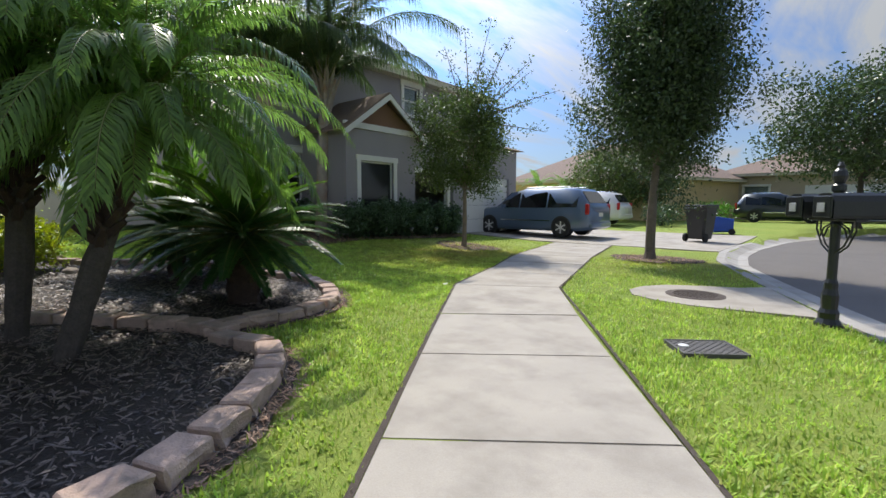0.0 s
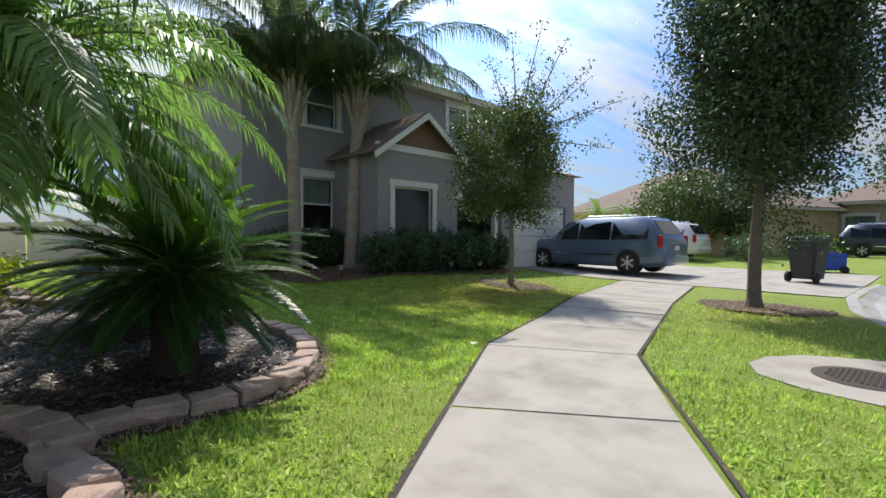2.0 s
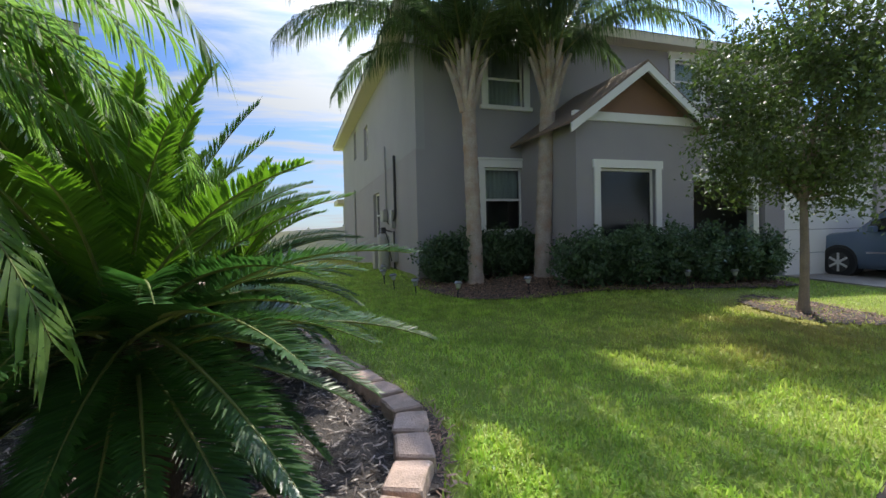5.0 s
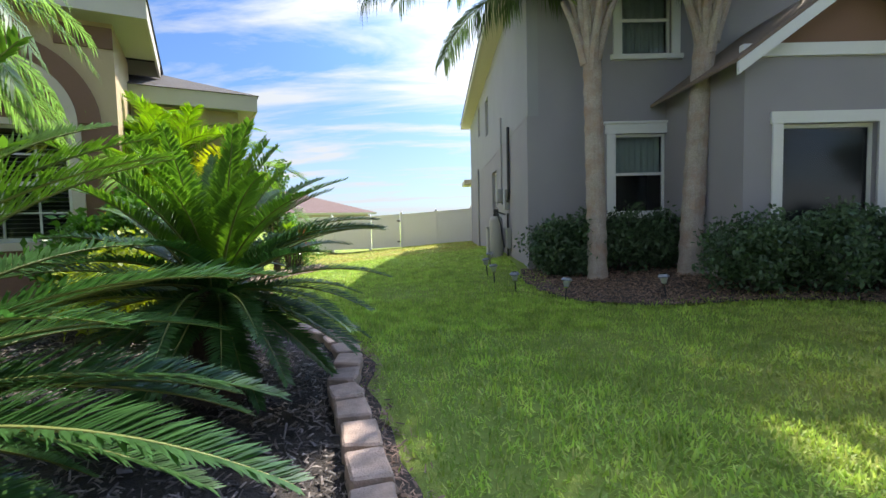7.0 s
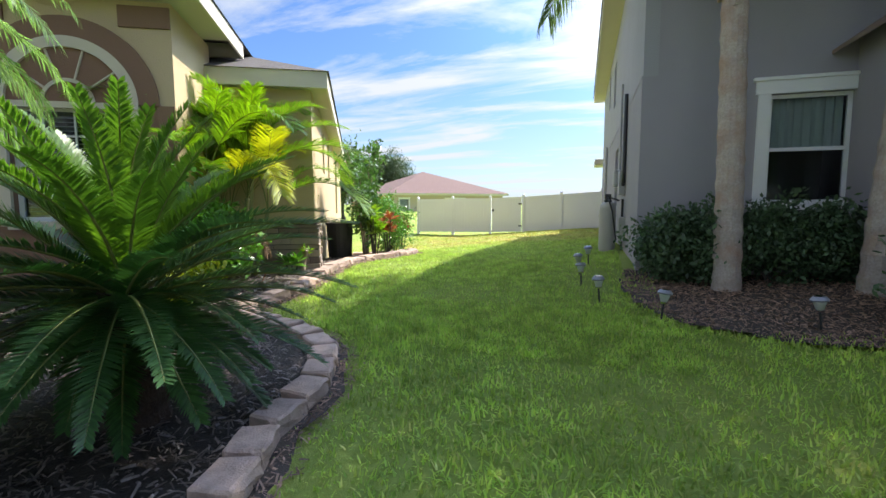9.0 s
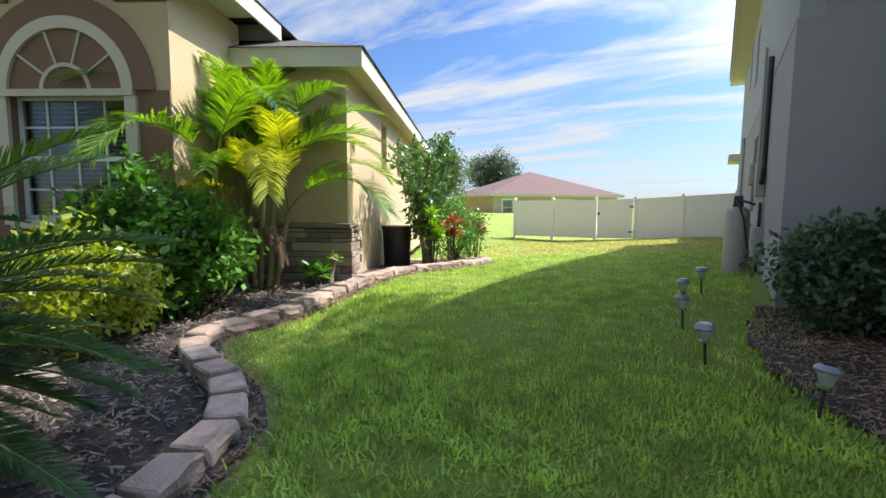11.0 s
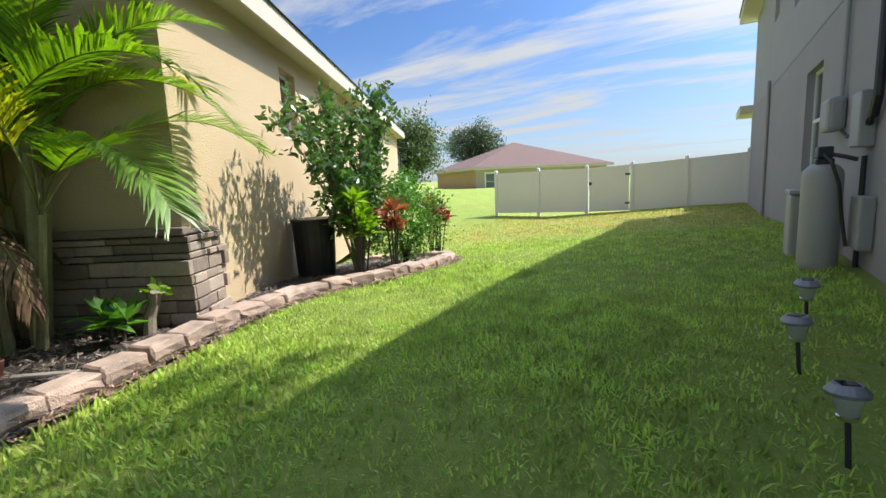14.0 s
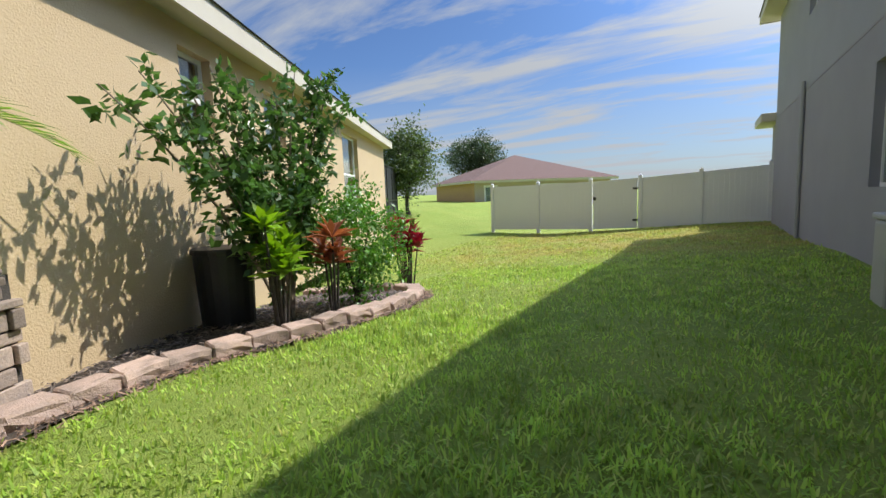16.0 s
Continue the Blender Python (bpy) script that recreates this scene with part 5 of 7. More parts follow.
def tree(name, x, y, label, trunk, crown_c, crown_r, n, per, leaf, mat, seed, bark, spread=0.22, limbs=9, group="", shell=0.45, extra=(), aspect=0.45, z=None):
    """A trunk with limbs and a crown of leaf clumps."""
    rng = np.random.default_rng(seed)
    rr = random.Random(seed)
    z = gzf(x, y) if z is None else z
    p = thing(name, label, "tree", Matrix.Translation((x, y, z)), group)
    h, r0 = trunk
    bm = bent((0, 0, -0.1), (crown_c[0] * 0.5, crown_c[1] * 0.5, h), r0, r0 * 0.62, rr, 8, 0.05, 0.06, 10)
    lathe(bm, [(r0 * 1.5, -0.08), (r0 * 1.25, 0.03), (r0 * 1.0, 0.16)], 10)
    part("trunk", bm, bark, p)
    cl, pts = clumps(crown_c, crown_r, n, per, spread, rng, shell)
    top = Vector((crown_c[0] * 0.5, crown_c[1] * 0.5, h - 0.05))
    for i in rng.choice(len(cl), min(limbs, len(cl)), replace=False):
        e = Vector(cl[i]) * 0.92 + Vector((crown_c[0], crown_c[1], crown_c[2])) * 0.08
        mid = top.lerp(e, 0.5) + Vector((0, 0, 0.12 * (e - top).length))
        bm = bmesh.new()
        tube(bm, [top - Vector((0, 0, 0.1)), mid, e], [r0 * 0.45, r0 * 0.25, r0 * 0.06], 6)
        part("limb", bm, bark, p)
    tips = []
    for a, b in extra:
        a, b = Vector(a), Vector(b)
        bm = bmesh.new()
        tube(bm, [a, a.lerp(b, 0.5) + Vector((rr.uniform(-0.1, 0.1), rr.uniform(-0.1, 0.1), 0.1)), b], [0.02, 0.013, 0.005], 5)
        part("twig", bm, bark, p)
        for k in range(44):
            t = rr.uniform(0.25, 1.0)
            tips.append(a.lerp(b, t) + Vector((rr.gauss(0, 0.09), rr.gauss(0, 0.09), rr.gauss(0, 0.07) + 0.05)))
    if tips:
        tp = np.array([tuple(t) for t in tips])
        pts = np.concatenate([pts, np.repeat(tp, 3, 0) + rng.normal(size=(len(tp) * 3, 3)) * 0.04])
    v, f = leaves(pts, leaf, rng, aspect)
    part("crown", raw_mesh("crown", v, f, mat), None, p)
    return p


def shrub(name, x, y, r, h, label, leaf, mat, seed, n=150, per=26, group="", category="shrub", shell=0.5, aspect=0.5, base=0.06, stems=6, z=None, spread=0.07):
    rng = np.random.default_rng(seed)
    rr = random.Random(seed)
    z = gzf(x, y) if z is None else z
    p = thing(name, label, category, Matrix.Translation((x, y, z)), group)
    cl, pts = clumps((0, 0, base + (h - base) * 0.5), (r[0], r[1], (h - base) * 0.5), n, per, spread, rng, shell)
    pts[:, 2] = np.maximum(pts[:, 2], 0.02)
    for i in range(stems):
        bm = bmesh.new()
        e = Vector(cl[i]) * 0.85
        e.z = max(e.z, 0.1)
        tube(bm, [(rr.uniform(-0.06, 0.06), rr.uniform(-0.06, 0.06), -0.05), (e.x * 0.4, e.y * 0.4, e.z * 0.55), e], [0.018, 0.012, 0.006], 5)
        part("stem", bm, "bark", p)
    v, f = leaves(pts, leaf, rng, aspect)
    part("foliage", raw_mesh("foliage", v, f, mat), None, p)
    return p


# beds: mulch surface, chips
def bed_surface(name, poly, mat, chipmat, nchips, label, seed, lift=0.02, lim=None, size=(0.015, 0.055)):
    rng = np.random.default_rng(seed)
    lo, hi = poly.min(0), poly.max(0)
    st = 0.09
    gx, gy = np.arange(lo[0] - st, hi[0] + st, st), np.arange(lo[1] - st, hi[1] + st, st)
    X, Y = np.meshgrid(gx, gy)
    Z = gz(X, Y) + lift + rng.uniform(-0.012, 0.012, X.shape) + 0.015 * np.sin(X * 3) * np.sin(Y * 4)
    nx, ny = len(gx), len(gy)
    i = (np.arange(ny - 1)[:, None] * nx + np.arange(nx - 1)[None]).ravel()
    cx, cy = (X[:-1, :-1] + st / 2).ravel(), (Y[:-1, :-1] + st / 2).ravel()
    keep = inside(poly, cx, cy)
    i = i[keep]
    ob = new(name, raw_mesh(name, np.stack([X.ravel(), Y.ravel(), Z.ravel()], 1), np.stack([i, i + 1, i + nx + 1, i + nx], 1), mat, None, False))
    tagged(ob, label, "mulch bed", kind="structure")
    q = rng.uniform(lo, hi, (nchips * 3, 2))
    q = q[inside(poly, q[:, 0], q[:, 1])]
    if lim is not None:
        q = q[lim(q[:, 0], q[:, 1])]
    q = q[:nchips]
    n = len(q)
    c = np.stack([q[:, 0], q[:, 1], gz(q[:, 0], q[:, 1]) + lift + rng.uniform(0.004, 0.03, n)], 1)
    a = rng.uniform(0, 2 * math.pi, n)
    tl = rng.normal(0, 0.35, n)
    L, W = rng.uniform(*size, n), rng.uniform(0.004, 0.013, n)
    d = np.stack([np.cos(a), np.sin(a), tl], 1) * L[:, None] * 0.5
    w = np.stack([-np.sin(a), np.cos(a), rng.normal(0, 0.5, n)], 1) * W[:, None] * 0.5
    up = np.zeros((n, 3)); up[:, 2] = 0.008
    v = np.stack([c - d - w, c - d + w, c + d + w * 0.7, c + d - w * 0.7, c + up], 1).reshape(-1, 3)
    k = np.arange(n)[:, None] * 5
    f = np.concatenate([k + np.array([[1, 0, 4]]), k + np.array([[2, 1, 4]]), k + np.array([[3, 2, 4]]), k + np.array([[0, 3, 4]])])
    tagged(new(name + "_chips", raw_mesh(name + "_chips", v, f, chipmat)), "loose shredded wood mulch chips", "mulch", kind="stuff")


bed_surface("mulch_bed", BED_POLY, "mulch", "chip", 40000, "dark shredded mulch bed under the palms", 3, size=(0.02, 0.075))
bed_surface("front_bed", HOUSE_BED, "soil", "bark_chip", 12000, "bare brown mulch bed before the grey house", 4, 0.012, size=(0.02, 0.06))


def oak_ring():
    a = np.linspace(0, 2 * math.pi, 18, endpoint=False)
    poly = np.stack([-0.65 + 0.95 * np.cos(a) * (1 + 0.12 * np.sin(3 * a)), 14.34 + 0.75 * np.sin(a)], 1)
    bed_surface("tree_ring", poly, "soil", "bark_chip", 1300, "reddish mulch ring round a tree", 6, 0.015)
    poly = np.stack([-5.35 + 1.0 * np.cos(a) * (1 + 0.12 * np.sin(3 * a)), 13.55 + 0.7 * np.sin(a)], 1)
    bed_surface("tree_ring", poly, "soil", "bark_chip", 900, "reddish mulch ring round a young tree", 7, 0.015)


oak_ring()


def block_mesh(seed, l):
    """A tumbled trapezoid wall block with a split face."""
    rng = random.Random(seed)
    bm = bmesh.new()
    w, h = 0.19, 0.125
    box(bm, (-l / 2, -w / 2, 0), (l / 2, w / 2, h))
    for v in bm.verts:
        if v.co.y < 0:
            v.co.x *= 0.86
    bmesh.ops.subdivide_edges(bm, edges=bm.edges[:], cuts=2, use_grid_fill=True)
    for v in bm.verts:
        k = 0.012 if abs(v.co.y - w / 2) < 0.01 else 0.004
        v.co += Vector((rng.uniform(-k, k) * 0.6, rng.uniform(-k, k) + (0.014 * math.sin(math.pi * v.co.z / h) if v.co.y > w / 2 - 0.01 else 0), rng.uniform(-k, k) * 0.5 * (v.co.z > 0.02)))
    bmesh.ops.bevel(bm, geom=[e for e in bm.edges if len(e.link_faces) == 2 and e.calc_face_angle() > 0.8], offset=0.012, segments=1, affect='EDGES')
    return finish(bm, "block", "block")


def build_edging():
    edge = thing("bed_edging", "low row of tumbled pinkish concrete edging blocks", "garden edging", kind="structure")
    meshes = [block_mesh(i, 0.295) for i in range(6)]
    rng = random.Random(9)
    line = np.array(BED[1:])
    inset = []
    for i in range(len(line)):
        t = line[min(i + 1, len(line) - 1)] - line[max(i - 1, 0)]
        t = t / np.linalg.norm(t)
        inset.append(line[i] + np.array((-t[1], t[0])) * 0.1)
    pts = resample(inset, 0.302)
    for p, q in zip(pts, pts[1:]):
        c = (p + q) / 2
        az = math.degrees(math.atan2(q[1] - p[1], q[0] - p[0]))
        z = gzf(c[0], c[1]) - 0.012 + rng.uniform(-0.008, 0.012)
        part("block", rng.choice(meshes), None, edge, at=pose(c[0], c[1], z, rng.uniform(-3, 3), rng.uniform(-2, 2), az + 180 + rng.uniform(-5, 5)))
    # the inner row between the two planting bays
    row = resample([(-1.5, 5.32), (-1.95, 5.2), (-2.5, 4.75), (-3.1, 4.2)], 0.302)
    for p, q in zip(row, row[1:]):
        c = (p + q) / 2
        az = math.degrees(math.atan2(q[1] - p[1], q[0] - p[0]))
        part("block", rng.choice(meshes), None, edge, at=pose(c[0], c[1], gzf(c[0], c[1]) + 0.0, 0, 0, az + 180 + rng.uniform(-5, 5)))


build_edging()


def soil_strip():
    """Bare soil with litter along the outside of the edging."""
    line = resample(BED[1:], 0.25)
    rng = random.Random(14)
    bm = bmesh.new()
    rows = []
    for i, p in enumerate(line):
        t = line[min(i + 1, len(line) - 1)] - line[max(i - 1, 0)]
        t = t / np.linalg.norm(t)
        n = np.array((t[1], -t[0]))
        row = []
        for o in (-0.08, 0.03, 0.09 + rng.uniform(-0.04, 0.05)):
            c = p + n * o
            row.append(bm.verts.new((c[0], c[1], gzf(c[0], c[1]) + (0.016 if o < 0.12 else 0.004))))
        rows.append(row)
    for r0, r1 in zip(rows, rows[1:]):
        for k in range(2):
            bm.faces.new((r0[k], r0[k + 1], r1[k + 1], r1[k]))
    bmesh.ops.recalc_face_normals(bm, faces=bm.faces)
    tagged(new("soil_strip", finish(bm, "soil_strip", "soil")), "bare dark soil strip along the edging blocks", "soil", kind="structure")


soil_strip()


def litter():
    """Shredded mulch and dry grass spilled outside the edging blocks."""
    rng = np.random.default_rng(15)
    line = resample(BED[1:], 0.02)
    t = np.gradient(line, axis=0)
    t /= np.linalg.norm(t, axis=1)[:, None]
    k = rng.integers(0, len(line), 5200)
    o = 0.02 + np.abs(rng.normal(0, 0.07, len(k)))
    c2 = line[k] + np.stack([t[k, 1], -t[k, 0]], 1) * o[:, None]
    n = len(k)
    c = np.stack([c2[:, 0], c2[:, 1], gz(c2[:, 0], c2[:, 1]) + rng.uniform(0.012, 0.03, n)], 1)
    a = rng.uniform(0, 2 * math.pi, n)
    L, W = rng.uniform(0.015, 0.07, n), rng.uniform(0.003, 0.011, n)
    d = np.stack([np.cos(a), np.sin(a), rng.normal(0, 0.3, n)], 1) * L[:, None] * 0.5
    w = np.stack([-np.sin(a), np.cos(a), rng.normal(0, 0.4, n)], 1) * W[:, None] * 0.5
    v = np.stack([c - d - w, c - d + w, c + d + w, c + d - w], 1).reshape(-1, 3)
    tagged(new("edge_litter", raw_mesh("edge_litter", v, np.arange(4 * n).reshape(-1, 4), "bark_chip")), "dry litter and chips along the edging blocks", "litter", kind="stuff")


litter()

sago(-2.74, 6.04, gzf(-2.74, 6.04) + 0.02, "large sago palm with stiff dark green fronds in mulch", 0.78, 1.12, 3, 0.3)
sago(-4.78, 6.1, gzf(-4.78, 6.1) + 0.02, "smaller sago palm with arching green fronds in mulch", 0.7, 1.12, 5, 1.1)
date_palm(-1.75, 4.2, (-2.1, 4.95, 2.0), "leaning pygmy date palm with shaggy dark trunk", 11)
date_palm(-2.5, 4.05, (-2.75, 4.25, 2.4), "upright pygmy date palm with shaggy dark trunk", 12)
date_palm(-4.3, 3.7, (-4.2, 3.75, 2.75), "tall pygmy date palm with drooping fronds", 13, 1.75)
queen_palm(-9.48, 10.12, 4.3, (0.0, -0.1), "queen palm with smooth ringed grey trunk", 2)
queen_palm(-9.25, 11.52, 4.35, (0.05, 0.22), "queen palm with brown peeling trunk", 4, 0.175)

tree("oak_tree", -0.72, 14.3, "street oak with dense dark green crown in mulch ring", (2.2, 0.115), (0.1, 0, 4.05), (1.42, 1.42, 2.35), 760, 130, 0.085, "oak_leaf", 21, "oak_bark", 0.2, 16, shell=0.3)
whips = [((0.1, 0, 3.2), e) for e in ((0.6, 0.3, 5.9), (0.2, -0.3, 5.6), (1.3, 0.2, 5.3), (1.7, 0.4, 4.4), (1.9, 0.2, 3.6), (-0.3, -0.5, 5.2), (1.9, 0.9, 3.0), (1.3, 1.1, 4.9), (-0.9, -0.8, 3.0), (-1.2, -0.9, 2.4), (2.2, 1.0, 4.0))]
tree("young_tree", -5.25, 13.35, "young shade tree with rounded crown and sparse long twigs", (1.7, 0.07), (0.0, 0.0, 2.85), (1.18, 1.18, 1.4), 330, 90, 0.08, "crape_leaf", 22, "bark_pale", 0.16, 12, extra=whips)

# hedge before the grey house
HG = "clipped shrubs before the grey house"
for i, (x, y, r, h) in enumerate(((-9.95, 9.5, 0.42, 0.95), (-9.85, 10.0, 0.42, 1.05), (-9.95, 10.75, 0.55, 1.05), (-9.9, 11.3, 0.45, 0.95), (-7.75, 11.55, 0.55, 0.95), (-7.65, 12.4, 0.55, 1.05), (-7.65, 13.2, 0.55, 1.1), (-7.6, 14.0, 0.55, 1.1), (-7.6, 14.8, 0.5, 1.0), (-7.6, 15.5, 0.5, 0.9))):
    shrub("hedge_shrub", x, y, (r, r), h, "dark green clipped shrub against the grey wall", 0.08, "hedge_leaf", 40 + i, 200, 28, HG)
# bushes of the bed at the tan house
shrub("green_bush", -6.98, 4.05, (0.78, 0.68), 1.3, "glossy bright green rounded bush in the bed", 0.1, "bush_leaf", 61, 420, 26)
shrub("lime_bush", -6.15, 4.55, (0.52, 0.5), 0.88, "lime yellow leafed bush at the bend of the bed", 0.075, "lime_leaf", 62, 170, 22)
shrub("round_shrub", -12.75, 3.95, (0.66, 0.55), 1.4, "dense dark green shrub at the bed's end", 0.06, "bush_leaf", 63, 240, 28)


def areca():
    x, y = -8.4, 3.6
    z = gzf(x, y)
    rng = random.Random(31)
    p = thing("areca_palm", "clump of areca palm with yellow-green arching fronds", "palm", Matrix.Translation((x, y, z)))
    kinds = {}
    for k, (el, cu, lm) in enumerate(((42, 100, 0.95), (60, 105, 1.05), (73, 95, 1.1), (84, 70, 0.95))):
        for j, mt in enumerate(("areca_leaf", "areca_yellow")):
            kinds[k, j] = frond_mesh("areca_frond", el, 1.75 * lm, cu, 78, 0.46, 0.019, 50, 0.34, 300 + k * 2 + j, mt, lift=0.3, bare=0.25, rr=0.011, taper=0.55)
    dead = frond_mesh("areca_frond", -20, 0.8, 60, 26, 0.3, 0.02, 40, 0.9, 399, "dead_leaf", lift=0.0, bare=0.2)
    for i in range(9):
        a = i * 2.4
        b = Vector((0.2 * math.cos(a) * (0.4 + i / 9), 0.2 * math.sin(a) * (0.4 + i / 9), -0.05))
        hh = rng.uniform(0.95, 1.6)
        t = Vector((b.x * 2.4 + rng.uniform(-0.1, 0.1), b.y * 2.4 + rng.uniform(-0.1, 0.1), hh))
        bm = bmesh.new()
        n = 9
        tube(bm, [b.lerp(t, q / n) for q in range(n + 1)], [0.036 * (1.12 if q % 2 else 1) * (1 - 0.25 * q / n) for q in range(n + 1)], 8)
        part("cane", bm, "cane", p)
        for j in range(5):
            m = Matrix.Translation(t) @ pose(0, 0, 0, 0, 0, math.degrees(a) + j * 72 + rng.uniform(-25, 25)) @ Matrix.Scale(rng.uniform(0.85, 1.12), 4)
            part("frond", kinds[min(3, j if j < 4 else 2), 1 if rng.random() < 0.2 else 0], None, p, at=m)
    for a in (20, 95, 200):
        part("frond", dead, None, p, "dead brown frond", at=Matrix.Translation((0.1, 0, 0.95)) @ pose(0, 0, 0, 0, 0, a))


areca()


def wall_shrub():
    """A leggy many-stemmed shrub trained against the tan wall; tips in the house's own axes, from its front corner."""
    house = pose(-9.3, 4.28, 0, 0, 0, 29)
    base = Vector((-2.45, 0.85, 0))
    at = house @ base
    at.z = gzf(at.x, at.y)
    rr = random.Random(24)
    rng = np.random.default_rng(24)
    p = thing("wall_shrub_tree", "leggy green shrub tree against the sunny tan wall", "tree", Matrix.Translation(at) @ pose(0, 0, 0, 0, 0, 29))
    tips = [(-0.75, 0.5, 2.1), (-1.05, 0.55, 2.25), (-1.4, 0.6, 2.05), (-1.55, 0.5, 2.4), (-1.85, 0.6, 2.5), (-1.8, 0.75, 1.85), (-2.15, 0.7, 2.1), (-2.3, 0.6, 2.55),
            (-2.6, 0.85, 2.35), (-2.75, 1.0, 2.65), (-3.2, 1.15, 2.75), (-3.6, 1.2, 2.9), (-3.9, 1.3, 2.65), (-3.4, 1.1, 2.2), (-2.2, 0.95, 1.5), (-2.75, 1.05, 1.45), (-1.6, 0.8, 1.5), (-3.1, 1.0, 1.7)]
    pts, size = [], []
    for k, tip in enumerate(tips):
        e = Vector(tip) - base
        e.z -= at.z
        mid = Vector((e.x * 0.3, e.y * 0.35, e.z * 0.58))
        line = []
        for q in range(13):
            t = q / 12
            line.append(Vector((0.05 * math.cos(k), 0.05 * math.sin(k), -0.05)) * (1 - t) ** 2 + mid * 2 * t * (1 - t) + e * t * t)
        bm = bmesh.new()
        tube(bm, line, [0.024 * (1 - 0.8 * q / 12) for q in range(13)], 6)
        part("stem", bm, "bark_pale", p)
        for n in range(24):
            t = 0.4 + 0.6 * (n + 0.5) / 24
            o = line[int(t * 12)]
            d = Vector((rr.gauss(0, 1), rr.gauss(0, 0.6), rr.gauss(0.45, 0.55))).normalized()
            length = rr.uniform(0.16, 0.38)
            for m in range(13):
                pts.append(o + d * length * (m + 1) / 13 + Vector((rr.gauss(0, 0.018), rr.gauss(0, 0.018), rr.gauss(0, 0.018))))
    v, f = leaves(np.array([tuple(c) for c in pts]), 0.1, rng, 0.52, 0.5)
    part("crown", raw_mesh("crown", v, f, "shrub_leaf"), None, p)


wall_shrub()


# ---- loose things ----
def strap_plant(x, y, label, mat, n, size, seed, h=0.5, category="plant", group=""):
    """A plant of upright canes with tufts of long leaves."""
    rng = np.random.default_rng(seed)
    rr = random.Random(seed)
    p = thing("cordyline", label, category, Matrix.Translation((x, y, gzf(x, y))), group)
    V, F = [], []
    for i in range(n):
        a = i * 2.4
        top = Vector((0.14 * math.cos(a) * (i / n + 0.2), 0.14 * math.sin(a) * (i / n + 0.2), h * rr.uniform(0.55, 1.0)))
        bm = bmesh.new()
        tube(bm, [(top.x * 0.3, top.y * 0.3, -0.04), top], [0.014, 0.01], 6)
        part("stalk", bm, "bark", p)
        for j in range(16):
            az, el = rr.uniform(0, 6.28), rr.uniform(0.1, 1.3)
            d = Vector((math.cos(az) * math.cos(el), math.sin(az) * math.cos(el), math.sin(el)))
            w = d.cross(Vector((0, 0, 1))).normalized() * size * 0.13
            L = size * rr.uniform(0.7, 1.1)
            q = [top, top + d * L * 0.5 + w, top + d * L + Vector((0, 0, -0.2 * L)), top + d * L * 0.5 - w]
            F.append([len(V) + k for k in range(4)])
            V += [tuple(c) for c in q]
    part("foliage", raw_mesh("foliage", V, F, mat), None, p)
    return p


strap_plant(-11.45, 4.25, "young cordyline with yellow-green leaves", "areca_leaf", 9, 0.3, 71, 0.95)
strap_plant(-12.1, 4.25, "cordyline with orange and red leaves", "orange_leaf", 4, 0.3, 72, 0.95)
strap_plant(-14.3, 3.62, "deep red cordyline at the bed's end", "red_leaf", 8, 0.32, 73, 0.95)
strap_plant(-14.65, 3.25, "deep red cordyline at the bed's end", "red_leaf", 7, 0.3, 74, 0.9)
strap_plant(-8.75, 4.25, "low bright green tufted plant under the palm", "bush_leaf", 3, 0.26, 75, 0.22)


def plumeria():
    p = thing("cut_plumeria", "pruned grey plumeria stump with a tuft of new leaves", "plant", Matrix.Translation((-8.95, 4.28, gzf(-8.95, 4.28))))
    bm = bmesh.new()
    tube(bm, [(0, 0, -0.05), (-0.03, -0.02, 0.16), (-0.1, 0.0, 0.34)], [0.05, 0.045, 0.036], 9)
    tube(bm, [(-0.06, -0.01, 0.24), (-0.05, 0.05, 0.36)], [0.03, 0.026], 8)
    part("trunk", bm, "bark_pale", p)
    rng = np.random.default_rng(5)
    v, f = leaves(np.array((-0.1, 0, 0.36)) + rng.normal(size=(26, 3)) * 0.035, 0.11, rng, 0.35, 0.2, -0.8)
    part("foliage", raw_mesh("foliage", v, f, "areca_leaf"), None, p)


plumeria()


def barrel(x, y, label, r=0.27, h=0.72):
    p = thing("garden_barrel", label, "barrel", Matrix.Translation((x, y, gzf(x, y))), "")
    bm = bmesh.new()
    lathe(bm, [(r * 0.82, 0), (r * 0.86, 0.02), (r * 0.97, h * 0.93), (r, h * 0.94), (r, h), (r * 0.92, h), (r * 0.9, h * 0.9)], 24)
    part("body", bm, "black_plastic", p, smooth=False)
    bm = bmesh.new(); lathe(bm, [(r * 1.03, h - 0.05), (r * 1.04, h - 0.02), (r * 1.02, h)], 24)
    part("rim", bm, "black_plastic", p)


barrel(-11.5, 3.42, "black plastic barrel standing by the tan wall", 0.28, 0.78)


